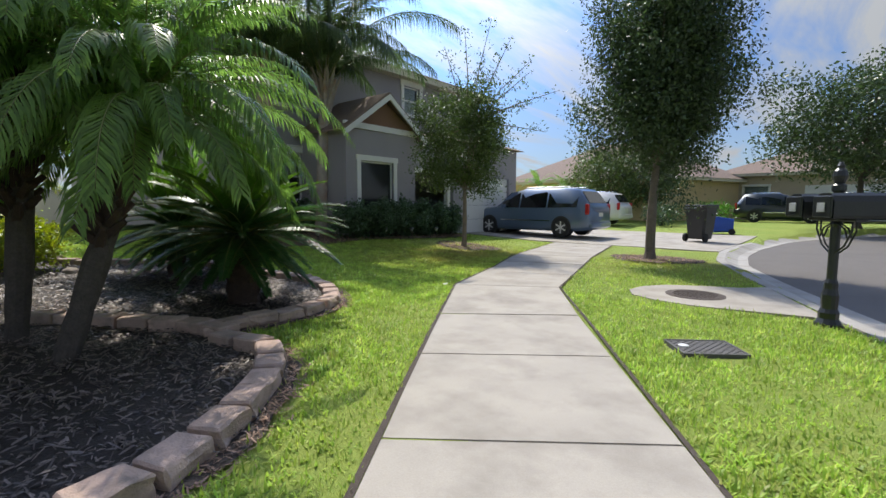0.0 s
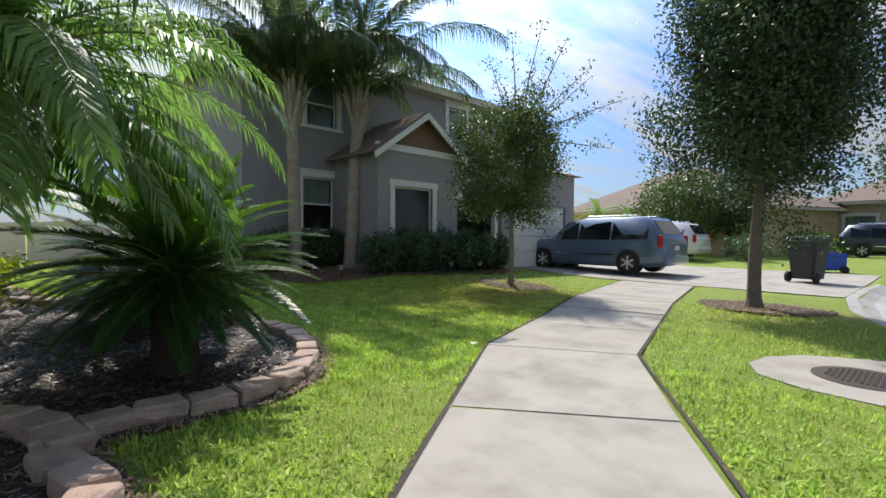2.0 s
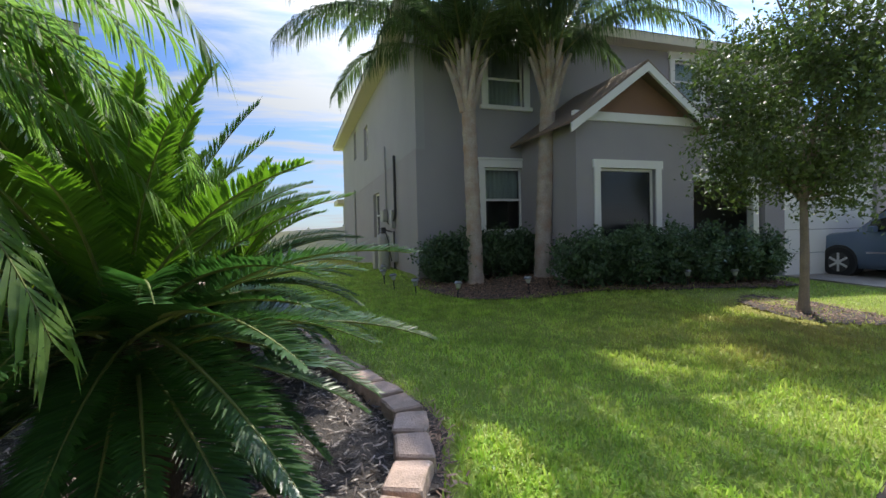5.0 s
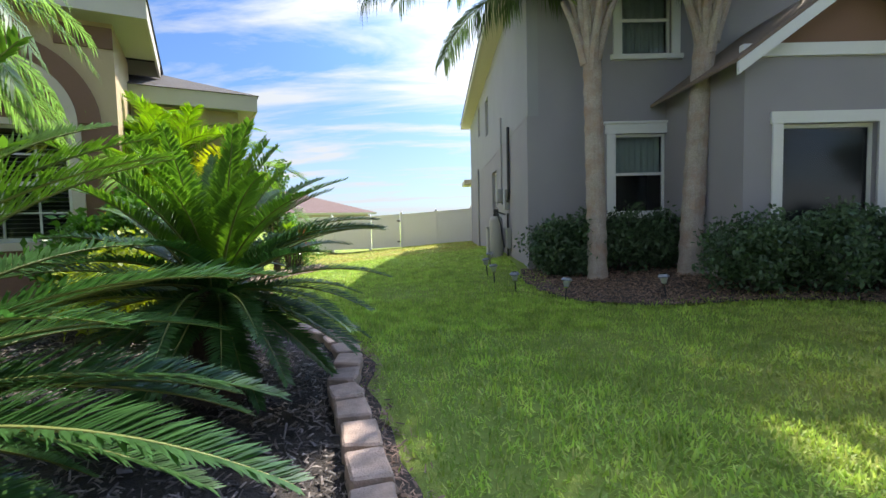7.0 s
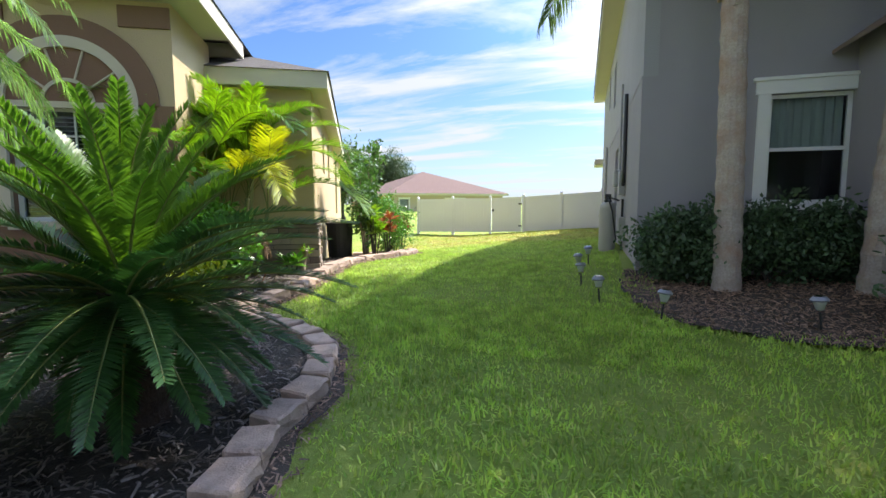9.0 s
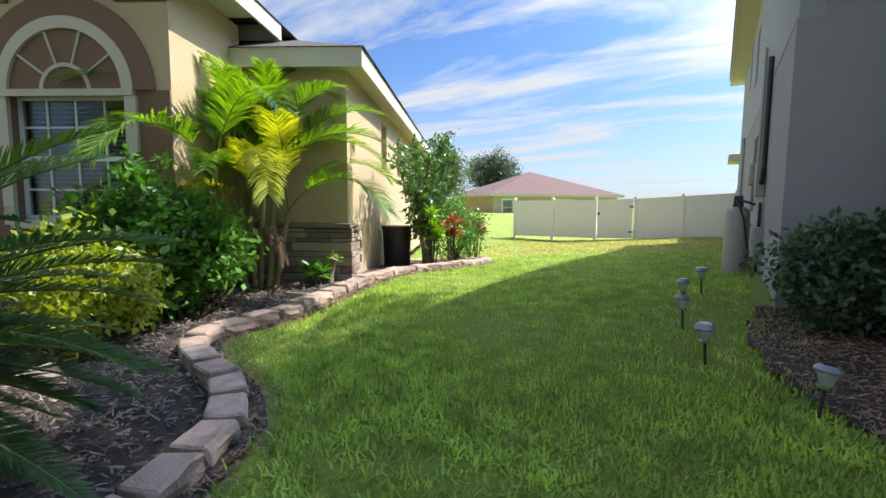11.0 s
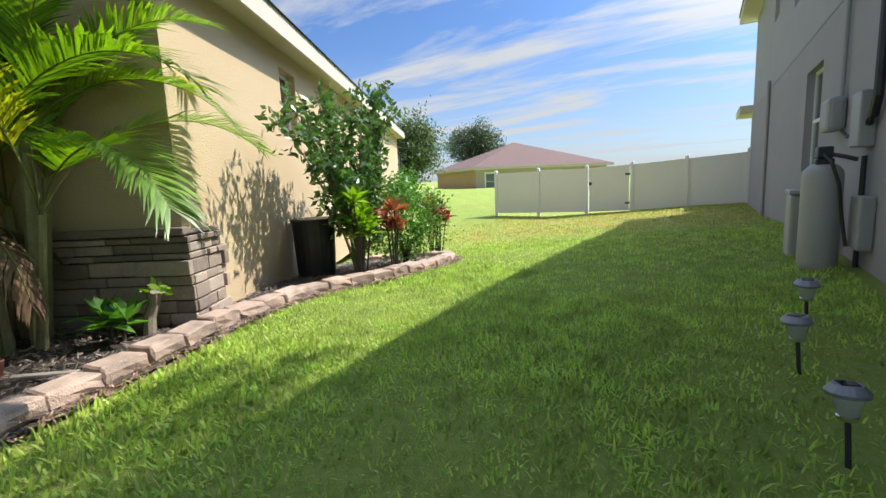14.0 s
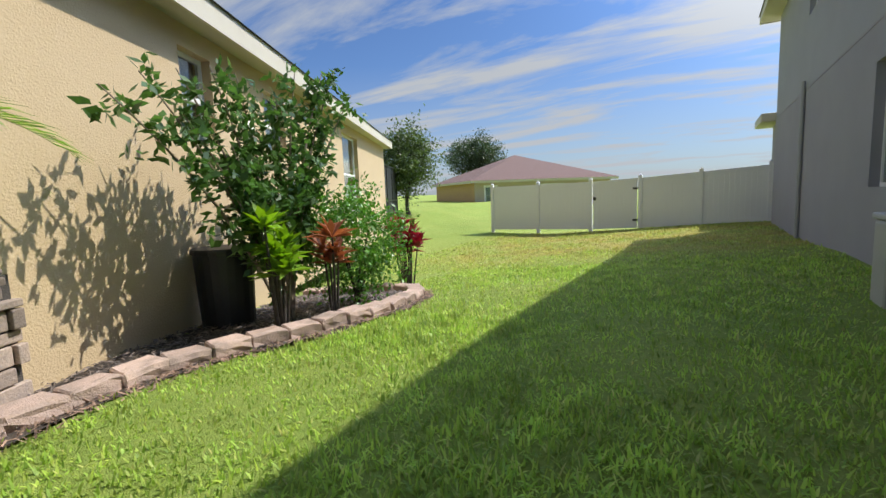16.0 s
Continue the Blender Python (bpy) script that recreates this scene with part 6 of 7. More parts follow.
def solar_lamp():
    """A stake lamp with a domed solar cap."""
    p = thing("solar_lamp", "black solar stake lamp with clear lens in lawn edge", "garden lamp", None, "solar lamps along the bed")
    bm = bmesh.new(); tube(bm, [(0, 0, -0.08), (0, 0, 0.19)], 0.0105, 8)
    part("stake", bm, "black_plastic", p)
    bm = bmesh.new(); lathe(bm, [(0.012, 0.17), (0.034, 0.182), (0.036, 0.196), (0.03, 0.2)], 16)
    part("collar", bm, "chrome", p, "chrome collar")
    bm = bmesh.new(); lathe(bm, [(0.032, 0.2), (0.05, 0.262), (0.053, 0.272), (0.05, 0.274)], 18)
    ln = part("lens", bm, "lens", p, "clear ribbed lens", True)
    ln.visible_shadow = False
    bm = bmesh.new(); lathe(bm, [(0.052, 0.272), (0.07, 0.276), (0.072, 0.29), (0.056, 0.31), (0.05, 0.318), (0.047, 0.318)], 20)
    cap = part("cap", bm, "silver", p, "silver-grey domed cap")
    part("solar_panel", boxes(((-0.03, -0.03, 0.318), (0.03, 0.03, 0.322))), "car_glass", cap)
    return p


lamp = solar_lamp()
spots = [(-7.92, 9.18), (-7.77, 10.45), (-7.55, 11.6), (-7.4, 12.45), (-7.3, 13.4), (-7.2, 14.4), (-8.47, 8.6), (-9.34, 8.38), (-10.15, 8.33), (-10.88, 8.45)]
for i, (x, y) in enumerate(spots):
    m = pose(x, y, gzf(x, y), (i * 37 % 13) - 6, (i * 23 % 11) - 5, i * 40)
    if i == 0:
        lamp.matrix_world = m
    else:
        copy_thing(lamp, m)


def softener():
    z = 0.4
    p = thing("water_softener", "grey water softener tank with black valve head", "water softener", Matrix.Translation((-12.83, 8.78, z)) @ Matrix.Diagonal((1, 1, 1.1, 1)))
    bm = bmesh.new(); lathe(bm, [(0.14, -0.05), (0.155, 0.0), (0.16, 0.03), (0.16, 0.76), (0.15, 0.82), (0.11, 0.86), (0.06, 0.88)], 28)
    part("tank", bm, "tank", p, smooth=True)
    part("valve", boxes(((-0.08, -0.07, 0.87), (0.08, 0.07, 0.92)), ((-0.11, -0.06, 0.92), (0.07, 0.06, 1.02)), bevel=0.015), "black_plastic", p, "black valve head")
    bm = bmesh.new()
    tube(bm, [(0.06, 0.0, 0.95), (0.16, -0.02, 0.95), (0.25, 0.02, 0.88), (0.27, 0.08, 0.7), (0.22, 0.12, 0.45), (0.25, 0.16, 0.2)], 0.015, 8)
    tube(bm, [(0.05, 0.05, 0.95), (0.14, 0.12, 0.93), (0.2, 0.2, 0.9)], 0.018, 8)
    part("hose", bm, "black_plastic", p)
    q = thing("brine_tank", "pale grey plastic brine tank with lid", "tank", Matrix.Translation((-13.75, 8.8, z - 0.03)) @ Matrix.Diagonal((1, 1, 1.08, 1)))
    part("body", boxes(((-0.2, -0.17, -0.05), (0.2, 0.17, 0.62)), bevel=0.03), "tank", q)
    part("lid", boxes(((-0.215, -0.185, 0.62), (0.215, 0.185, 0.67)), bevel=0.015), "tank", q)


softener()


def mailbox():
    p = thing("double_mailbox", "black cast iron post with two mailboxes", "mailbox", pose(2.42, 9.58, -0.02, 0, 0, -52))
    bm = bmesh.new()
    lathe(bm, [(0.115, 0.0), (0.115, 0.05), (0.085, 0.1), (0.09, 0.16), (0.07, 0.2), (0.075, 0.34), (0.058, 0.4), (0.06, 0.46), (0.043, 0.5), (0.043, 1.02), (0.055, 1.05), (0.043, 1.08), (0.043, 1.36), (0.06, 1.38), (0.06, 1.43), (0.04, 1.45)], 12)
    post = part("post", bm, "iron", p, "fluted cast iron post")
    bm = bmesh.new(); lathe(bm, [(0.035, 1.44), (0.05, 1.47), (0.065, 1.52), (0.055, 1.57), (0.03, 1.6), (0.035, 1.62), (0.012, 1.66)], 12)
    part("finial", bm, "iron", post, "pineapple finial")
    part("cross_arm", boxes(((-0.3, -0.06, 1.08), (0.3, 0.06, 1.11)), bevel=0.01), "iron", p)
    for s in (-1, 1):
        b = new("mailbox_body"); b.parent = p
        b.matrix_local = Matrix.Translation((s * 0.19, 0, 1.11))
        bm = bmesh.new()
        prof = [(-0.115, 0), (0.115, 0), (0.12, 0.03), (0.12, 0.16), (0.095, 0.215), (0.05, 0.24), (-0.05, 0.24), (-0.095, 0.215), (-0.12, 0.16), (-0.12, 0.03)]
        r = [[bm.verts.new((x, y, z)) for x, z in prof] for y in (-0.27, 0.27)]
        for k in range(len(prof)):
            bm.faces.new((r[0][k - 1], r[0][k], r[1][k], r[1][k - 1]))
        bm.faces.new(r[0]); bm.faces.new(list(reversed(r[1])))
        bmesh.ops.recalc_face_normals(bm, faces=bm.faces)
        part("shell", bm, "iron", b)
        part("door", boxes(((-0.115, -0.295, 0.01), (0.115, -0.272, 0.215)), bevel=0.01), "iron", b)
        part("emblem", boxes(((-0.05, -0.304, 0.06), (0.05, -0.296, 0.15)), bevel=0.006), "grey_plastic", b, "raised grey emblem")
        bm = bmesh.new()
        for f in (-1, 1):
            tube(bm, [(s * 0.045 - s * 0.19, f * 0.02, -0.34), (s * 0.05 - s * 0.1, f * 0.02, -0.27), (s * 0.03, f * 0.02, -0.12), (s * 0.03, f * 0.02, -0.03)], 0.009, 6)
            tube(bm, [(-s * 0.14, f * 0.02, -0.06), (-s * 0.06, f * 0.02, -0.1), (-s * 0.02, f * 0.02, -0.19)], 0.008, 6)
        part("scroll_bracket", bm, "iron", b)
    return p


mailbox()


def utility_lid():
    p = thing("utility_box", "grey ribbed utility box lid set in the grass", "utility lid", pose(1.66, 7.87, 0.02, 0, 0, 37) @ Matrix.Scale(0.84, 4))
    part("frame", boxes(((-0.31, -0.24, -0.06), (0.31, -0.22, 0.012)), ((-0.31, 0.22, -0.06), (0.31, 0.24, 0.012)), ((-0.31, -0.22, -0.06), (-0.29, 0.22, 0.012)), ((0.29, -0.22, -0.06), (0.31, 0.22, 0.012))), "lid_grey", p)
    bm = bmesh.new(); box(bm, (-0.288, -0.218, -0.04), (0.288, 0.218, 0.004))
    for i in range(15):
        for k in range(11):
            if (i + k) % 2 == 0:
                box(bm, (-0.27 + i * 0.037, -0.2 + k * 0.037, 0.004), (-0.245 + i * 0.037, -0.178 + k * 0.037, 0.01))
    part("lid", bm, "lid_grey", p)
    bm = bmesh.new(); lathe(bm, [(0.05, 0.004), (0.05, 0.016), (0.04, 0.02)], 18, (-0.2, 0.02, 0))
    part("reader_cap", bm, "plate", p, "white round reader cap")


utility_lid()


def manhole():
    p = thing("manhole_cover", "round rusty iron manhole cover in concrete pad", "manhole cover", Matrix.Translation((1.04, 10.37, 0.02)))
    bm = bmesh.new(); lathe(bm, [(0.36, -0.05), (0.36, 0.006), (0.33, 0.006)], 36)
    part("ring", bm, "cast_iron", p)
    bm = bmesh.new(); lathe(bm, [(0.325, -0.03), (0.325, 0.008), (0.31, 0.01)], 36)
    for i in range(-7, 8):
        for k in range(-7, 8):
            if (i * i + k * k) < 46:
                box(bm, (i * 0.04 - 0.012, k * 0.04 - 0.012, 0.01), (i * 0.04 + 0.012, k * 0.04 + 0.012, 0.016))
    part("cover", bm, "cast_iron", p)


manhole()


def wheelie_bin(name, mat, label, m, lid_open=0.0):
    p = thing(name, label, "trash bin", m)
    bm = bmesh.new()
    lv = [(0.23, 0.25, 0.08), (0.25, 0.28, 0.3), (0.3, 0.33, 0.92), (0.315, 0.345, 0.93), (0.315, 0.345, 0.98)]
    rows = [[bm.verts.new((sx * a, sy * b, z)) for sx, sy in ((-1, -1), (1, -1), (1, 1), (-1, 1))] for a, b, z in lv]
    for r0, r1 in zip(rows, rows[1:]):
        for k in range(4):
            bm.faces.new((r0[k - 1], r0[k], r1[k], r1[k - 1]))
    bm.faces.new(rows[0]); bm.faces.new(rows[-1])
    bmesh.ops.recalc_face_normals(bm, faces=bm.faces)
    bmesh.ops.bevel(bm, geom=[e for e in bm.edges if abs(e.verts[0].co.z - e.verts[1].co.z) > 0.1], offset=0.05, segments=3, affect='EDGES')
    part("body", bm, mat, p)
    bm = bmesh.new(); box(bm, (-0.33, -0.37, 0.985), (0.33, 0.36, 1.05), 0.03)
    part("lid", bm, mat, p)
    bm = bmesh.new(); tube(bm, [(-0.24, 0.4, 0.95), (0.24, 0.4, 0.95)], 0.018, 8)
    part("handle", bm, mat, p)
    for s in (-1, 1):
        bm = bmesh.new(); tube(bm, [(s * 0.25, 0.25, 0.12), (s * 0.31, 0.25, 0.12)], 0.12, 18)
        part("wheel", bm, "tyre", p)
    part("label_bar", boxes(((-0.1, -0.325, 0.78), (0.1, -0.318, 0.8)), ((-0.07, -0.322, 0.74), (0.07, -0.314, 0.76))), "plate", p)
    return p


wheelie_bin("trash_bin", "bin_plastic", "dark grey wheeled trash bin standing at the curb", pose(-1.05, 20.6, 0.03, 0, 0, 165) @ Matrix.Scale(1.15, 4))
wheelie_bin("recycling_bin", "blue_plastic", "blue recycling bin lying on its side", pose(-0.7, 25.0, gzf(-0.7, 25.0) + 0.36, -88, 0, 100))
wheelie_bin("recycling_bin", "blue_plastic", "blue recycling bin standing by the far drive", pose(7.4, 37.6, gzf(7.4, 37.6), 0, 0, 30))


def car(name, label, paint, m, L, W, H, van=False, group=""):
    """A car that faces -x: lofted body, glass, lamps, wheels."""
    p = thing(name, label, "car", m, group)
    h2 = W / 2
    hood = 0.56 * H if van else 0.57 * H
    belt = 0.58 * H
    tail = L / 2
    # stations: x, sill, shoulder, roof, half width at shoulder, half width at roof
    st = [(-L / 2, 0.36, 0.44, 0.45, h2 * 0.72, h2 * 0.7), (-L / 2 + 0.12, 0.26, hood * 0.86, hood * 0.88, h2 * 0.92, h2 * 0.8),
          (-L / 2 + 0.7, 0.22, hood * 0.98, hood * 1.04, h2 * 0.99, h2 * 0.82), (-L / 2 + 1.2, 0.2, belt, belt * 1.05, h2, h2 * 0.84),
          (-L / 2 + (1.85 if van else 2.05), 0.2, belt, H * 0.93, h2, h2 * 0.76), (-L / 2 + 2.5, 0.2, belt, H, h2, h2 * 0.77),
          (tail - 1.2, 0.2, belt, H, h2, h2 * 0.78), (tail - 0.5, 0.22, belt * 1.03, H * 0.97, h2, h2 * 0.76),
          (tail - 0.12, 0.26, belt * 1.05, belt * 1.12 if not van else belt * 1.2, h2 * 0.95, h2 * 0.8), (tail, 0.34, belt * 0.95, belt * 0.97, h2 * 0.86, h2 * 0.8)]
    bm = bmesh.new()
    rows = []
    for x, zs, zb, zr, wb, wr in st:
        half = [(wb * 0.93, zs), (wb, zs + 0.14), (wb * 1.0, (zs + zb) / 2), (wb * 0.97, zb), (wr * 1.0, zr - 0.06 * (zr - zb)), (wr * 0.8, zr), (0, zr + 0.01)]
        sec = [(a, b) for a, b in half] + [(-a, b) for a, b in reversed(half[:-1])]
        rows.append([bm.verts.new((x, a, b)) for a, b in sec])
    n = len(rows[0])
    for r0, r1 in zip(rows, rows[1:]):
        for k in range(n):
            bm.faces.new((r0[k - 1], r0[k], r1[k], r1[k - 1]))
    bm.faces.new(rows[0]); bm.faces.new(list(reversed(rows[-1])))
    bmesh.ops.recalc_face_normals(bm, faces=bm.faces)
    part("body", bm, paint, p, smooth=False).data.shade_smooth()

    def at(x, k):
        """Side point k of the section at x."""
        for (a, *s0), (b, *s1) in zip(st, st[1:]):
            if a <= x <= b:
                t = (x - a) / (b - a)
                zs, zb, zr, wb, wr = (u + (v - u) * t for u, v in zip(s0, s1))
                return {0: (wb * 0.972, zb + 0.02), 1: (wr * 1.004, zr - 0.1 * (zr - zb) - 0.02)}[k]
    for s in (-1, 1):
        cuts = [-L / 2 + 1.55, -L / 2 + 2.35, -L / 2 + 3.35, tail - 0.55] if not van else [-L / 2 + 1.45, -L / 2 + 2.3, -L / 2 + 3.45, tail - 0.45]
        for a, b in zip(cuts, cuts[1:]):
            a, b = a + 0.04, b - 0.03
            q = []
            for x, k in ((a, 0), (b, 0), (b, 1), (a, 1)):
                w, z = at(x, k)
                q.append((x, s * (w + 0.008), z))
            bm = bmesh.new()
            v = [bm.verts.new(c) for c in q]
            u = [bm.verts.new((c[0], c[1] - s * 0.02, c[2])) for c in q]
            bm.faces.new(v); bm.faces.new(list(reversed(u)))
            for k in range(4):
                bm.faces.new((v[k - 1], u[k - 1], u[k], v[k]))
            bmesh.ops.recalc_face_normals(bm, faces=bm.faces)
            part("side_window", bm, "car_glass", p)
        bm = boxes(((tail - 0.16, s * (h2 * 0.94) - 0.09, belt * 0.8), (tail - 0.03, s * (h2 * 0.94) + 0.035, belt * 1.16)), bevel=0.03)
        part("tail_light", bm, "tail", p)
        bm = boxes(((-L / 2 + 0.06, s * h2 * 0.72 - 0.17, hood * 0.68), (-L / 2 + 0.3, s * h2 * 0.72 + 0.15, hood * 0.86)), bevel=0.03)
        part("headlight", bm, "plate", p)
        bm = boxes(((-L / 2 + 1.62, s * (h2 + 0.1) - 0.1, belt), (-L / 2 + 1.74, s * (h2 + 0.1) + 0.08, belt + 0.15)), bevel=0.03)
        part("mirror", bm, paint, p)
        bm = bmesh.new(); tube(bm, [(-L / 2 + 2.4, s * h2 * 0.68, H - 0.01), (-L / 2 + 2.5, s * h2 * 0.68, H + 0.04), (tail - 0.9, s * h2 * 0.68, H + 0.04), (tail - 0.8, s * h2 * 0.68, H - 0.01)], 0.016, 6)
        part("roof_rail", bm, "chrome", p)
        for x in (-L / 2 + 0.95, tail - 1.05):
            wh = new("wheel"); wh.parent = p
            wh.matrix_local = Matrix.Translation((x, s * (h2 - 0.1), 0.34))
            bm = bmesh.new()
            tube(bm, [(0, -0.11, 0), (0, 0.118, 0)], 0.34, 26)
            part("tyre", bm, "tyre", wh)
            bm = bmesh.new()
            for k in range(6):
                a = k * math.pi / 3
                box(bm, (-0.025, s * 0.1, 0.03), (0.025, s * 0.1 + s * 0.03, 0.215), m=Matrix.Rotation(a, 4, 'Y'))
            tube(bm, [(0, s * 0.1, 0), (0, s * 0.135, 0)], 0.06, 14)
            part("rim", bm, "plate", wh)
            bm = bmesh.new(); tube(bm, [(0, s * 0.1, 0), (0, s * 0.121, 0)], 0.225, 24)
            part("brake_disc", bm, "bin_plastic", wh)
            bm = bmesh.new(); tube(bm, [(x, s * (h2 - 0.3), 0.36), (x, s * (h2 + 0.004), 0.36)], 0.385, 26)
            part("wheel_arch", bm, "black_plastic", p)
    # rear glass and plate, windscreen
    zr0, zr1 = belt * 1.2, H * 0.93
    bm = bmesh.new()
    q = [(tail - 0.13 if van else tail - 0.16, -h2 * 0.74, zr0), (tail - 0.13 if van else tail - 0.16, h2 * 0.74, zr0), (tail - 0.44, h2 * 0.66, zr1), (tail - 0.44, -h2 * 0.66, zr1)]
    v = [bm.verts.new((a + 0.03, b, c)) for a, b, c in q]
    u = [bm.verts.new((a, b, c)) for a, b, c in q]
    bm.faces.new(v); bm.faces.new(list(reversed(u)))
    for k in range(4):
        bm.faces.new((v[k - 1], u[k - 1], u[k], v[k]))
    bmesh.ops.recalc_face_normals(bm, faces=bm.faces)
    part("rear_window", bm, "car_glass", p)
    xa, xb = -L / 2 + 1.26, -L / 2 + (1.8 if van else 2.0)
    q = [(xa, -h2 * 0.78, belt * 1.08), (xa, h2 * 0.78, belt * 1.08), (xb, h2 * 0.68, H * 0.91), (xb, -h2 * 0.68, H * 0.91)]
    bm = bmesh.new()
    v = [bm.verts.new((a - 0.02, b, c + 0.02)) for a, b, c in q]
    u = [bm.verts.new((a + 0.02, b, c - 0.02)) for a, b, c in q]
    bm.faces.new(v); bm.faces.new(list(reversed(u)))
    for k in range(4):
        bm.faces.new((v[k - 1], u[k - 1], u[k], v[k]))
    bmesh.ops.recalc_face_normals(bm, faces=bm.faces)
    part("windscreen", bm, "car_glass", p)
    part("number_plate", boxes(((tail - 0.005, -0.17, belt * 0.72), (tail + 0.015, 0.17, belt * 0.72 + 0.14)), bevel=0.004), "plate", p)
    part("bumper", boxes(((tail - 0.12, -h2 * 0.88, 0.32), (tail + 0.05, h2 * 0.88, 0.55)), bevel=0.05), paint, p)
    part("trim_strip", boxes(((-L / 2 + 1.5, -h2 - 0.008, 0.55), (tail - 1.5, h2 + 0.008, 0.59))), "chrome", p)
    return p


def gh(x, y):
    return max(0.02, gzf(x, y)) + 0.022


car("minivan", "blue-grey minivan parked on the concrete driveway", "van_paint", pose(-6.6, 19.7, gh(-6.6, 19.7) + 0.03), 5.1, 1.98, 1.75, True)
car("white_suv", "white compact SUV parked behind the minivan", "white_paint", pose(-8.2, 27.6, gzf(-8.2, 27.6) + 0.02), 4.6, 1.88, 1.65)
car("dark_suv", "dark green-grey SUV parked at the far house", "dark_paint", pose(-0.3, 37.6, gzf(-0.3, 37.6) + 0.02, 0, 0, 185), 4.7, 1.9, 1.7)
car("navy_suv", "dark SUV parked beyond another SUV", "navy_paint", pose(4.2, 40.0, gzf(4.2, 40.0) + 0.02, 0, 0, 190), 4.8, 1.92, 1.75)


# ---- distance ----
def simple_house(name, label, m, L, W, H, walls, roof, slope, windows, door=None):
    h = thing(name, label, "house", m)
    T = 0.2
    fo = [(a, a + w, z0, z1) for a, w, z0, z1 in windows]
    part("wall", wall_mesh((0, 0), (L, 0), -0.6, H, T, fo, 1), walls, h)
    part("wall", wall_mesh((T, W), (L - T, W), -0.6, H, T, (), -1), walls, h)
    part("wall", wall_mesh((0, T), (0, W), -0.6, H, T, (), -1), walls if name != "ochre_house" else "sunlit_beige_wall", h)
    part("wall", wall_mesh((L, T), (L, W), -0.6, H, T, (), 1), walls, h)
    for a, w, z0, z1 in windows:
        window_part(h, (a, 0), (1, 0), w, z0, z1, trim=0.1, sill=True, depth=0.08, grid=None)
    part("soffit", boxes(((-0.45, -0.45, H), (L + 0.45, W + 0.45, H + 0.04))), "soffit", h)
    rim(h, "fascia", -0.48, L + 0.48, -0.48, W + 0.48, H - 0.02, H + 0.18)
    part("roof", hip_roof(-0.52, L + 0.52, -0.52, W + 0.52, H + 0.182, slope), roof, h)
    if door:
        a, w, hh = door
        part("garage_door", boxes(*[((a, -0.05, i * hh / 4), (a + w, -0.003, (i + 1) * hh / 4 - 0.02)) for i in range(4)], bevel=0.01), "white_trim", h)
    return h


# beyond the fence, seen over it
simple_house("ochre_house", "one-storey beige house with red-brown hip roof beyond fence", pose(-43.4, -10.0, -0.45, 0, 0, 136), 13.0, 13.0, 2.65, "beige_wall", "shingle_red", 0.37, [(0.9, 1.0, 0.9, 2.3), (6.0, 2.2, 1.6, 2.3)])
simple_house("tan_bungalow", "low tan house with brown roof across the driveway", pose(-20.0, 38.0, 0.2, 0, 0, -20), 14.0, 11.0, 2.7, "tan_stucco", "shingle_tan", 0.5, [(3, 1.4, 0.9, 2.3), (8, 1.4, 0.9, 2.3)])
simple_house("beige_bungalow", "beige one-storey house with garage across the street", pose(-4.5, 43.0, 0.3, 0, 0, -4), 16.0, 11.0, 3.0, "beige_wall", "shingle_tan", 0.42, [(1.5, 1.5, 0.9, 2.3), (12.6, 1.6, 0.9, 2.3)], (5.0, 4.9, 2.3))

FT = "far street trees"
tree("street_tree", 3.0, 31.5, "large dark street tree across the cul-de-sac", (2.3, 0.16), (0, 0, 4.6), (3.4, 3.4, 2.5), 480, 48, 0.2, "oak_leaf", 81, "bark", 0.36, 10, FT)
tree("street_tree", 8.0, 33.0, "large dark street tree across the cul-de-sac", (2.3, 0.16), (0, 0, 4.4), (3.2, 3.2, 2.3), 440, 48, 0.2, "oak_leaf", 82, "bark", 0.36, 10, FT)
tree("street_tree", -8.6, 31.5, "dark green tree behind the parked cars", (1.2, 0.12), (0, 0, 2.6), (1.9, 1.9, 1.9), 260, 40, 0.18, "crape_leaf", 83, "bark", 0.3, 8, FT)
tree("street_tree", -6.6, 33.5, "dark green tree behind the parked cars", (1.2, 0.12), (0, 0, 2.9), (1.9, 1.9, 2.0), 260, 40, 0.18, "oak_leaf", 84, "bark", 0.3, 8, FT)
tree("yard_tree", -57.5, -16.8, "rounded tree behind the beige house", (2.0, 0.2), (0, 0, 4.8), (3.2, 3.2, 2.2), 380, 40, 0.26, "oak_leaf", 85, "bark", 0.4, 8, "trees behind the fence")
tree("yard_tree", -28.8, -6.6, "leafy green tree beyond the tan house", (1.2, 0.12), (0, 0, 2.7), (1.5, 1.5, 1.7), 280, 40, 0.18, "crape_leaf", 86, "bark", 0.28, 8, "trees behind the fence")
for i, (x, y, r, h) in enumerate(((-4.6, 29.0, 0.9, 1.1), (-2.9, 32.6, 1.0, 1.2), (-1.6, 41.5, 1.1, 1.3), (0.2, 42.0, 0.8, 1.0), (9.5, 41.5, 1.4, 2.0), (13.5, 42.0, 1.6, 2.2), (18.0, 42.5, 1.6, 2.0))):
    shrub("far_shrub", x, y, (r, r), h, "green shrub before a far house", 0.12, "bush_leaf" if i % 2 else "hedge_leaf", 100 + i, 90, 22, "far shrubs across the street", spread=0.13)


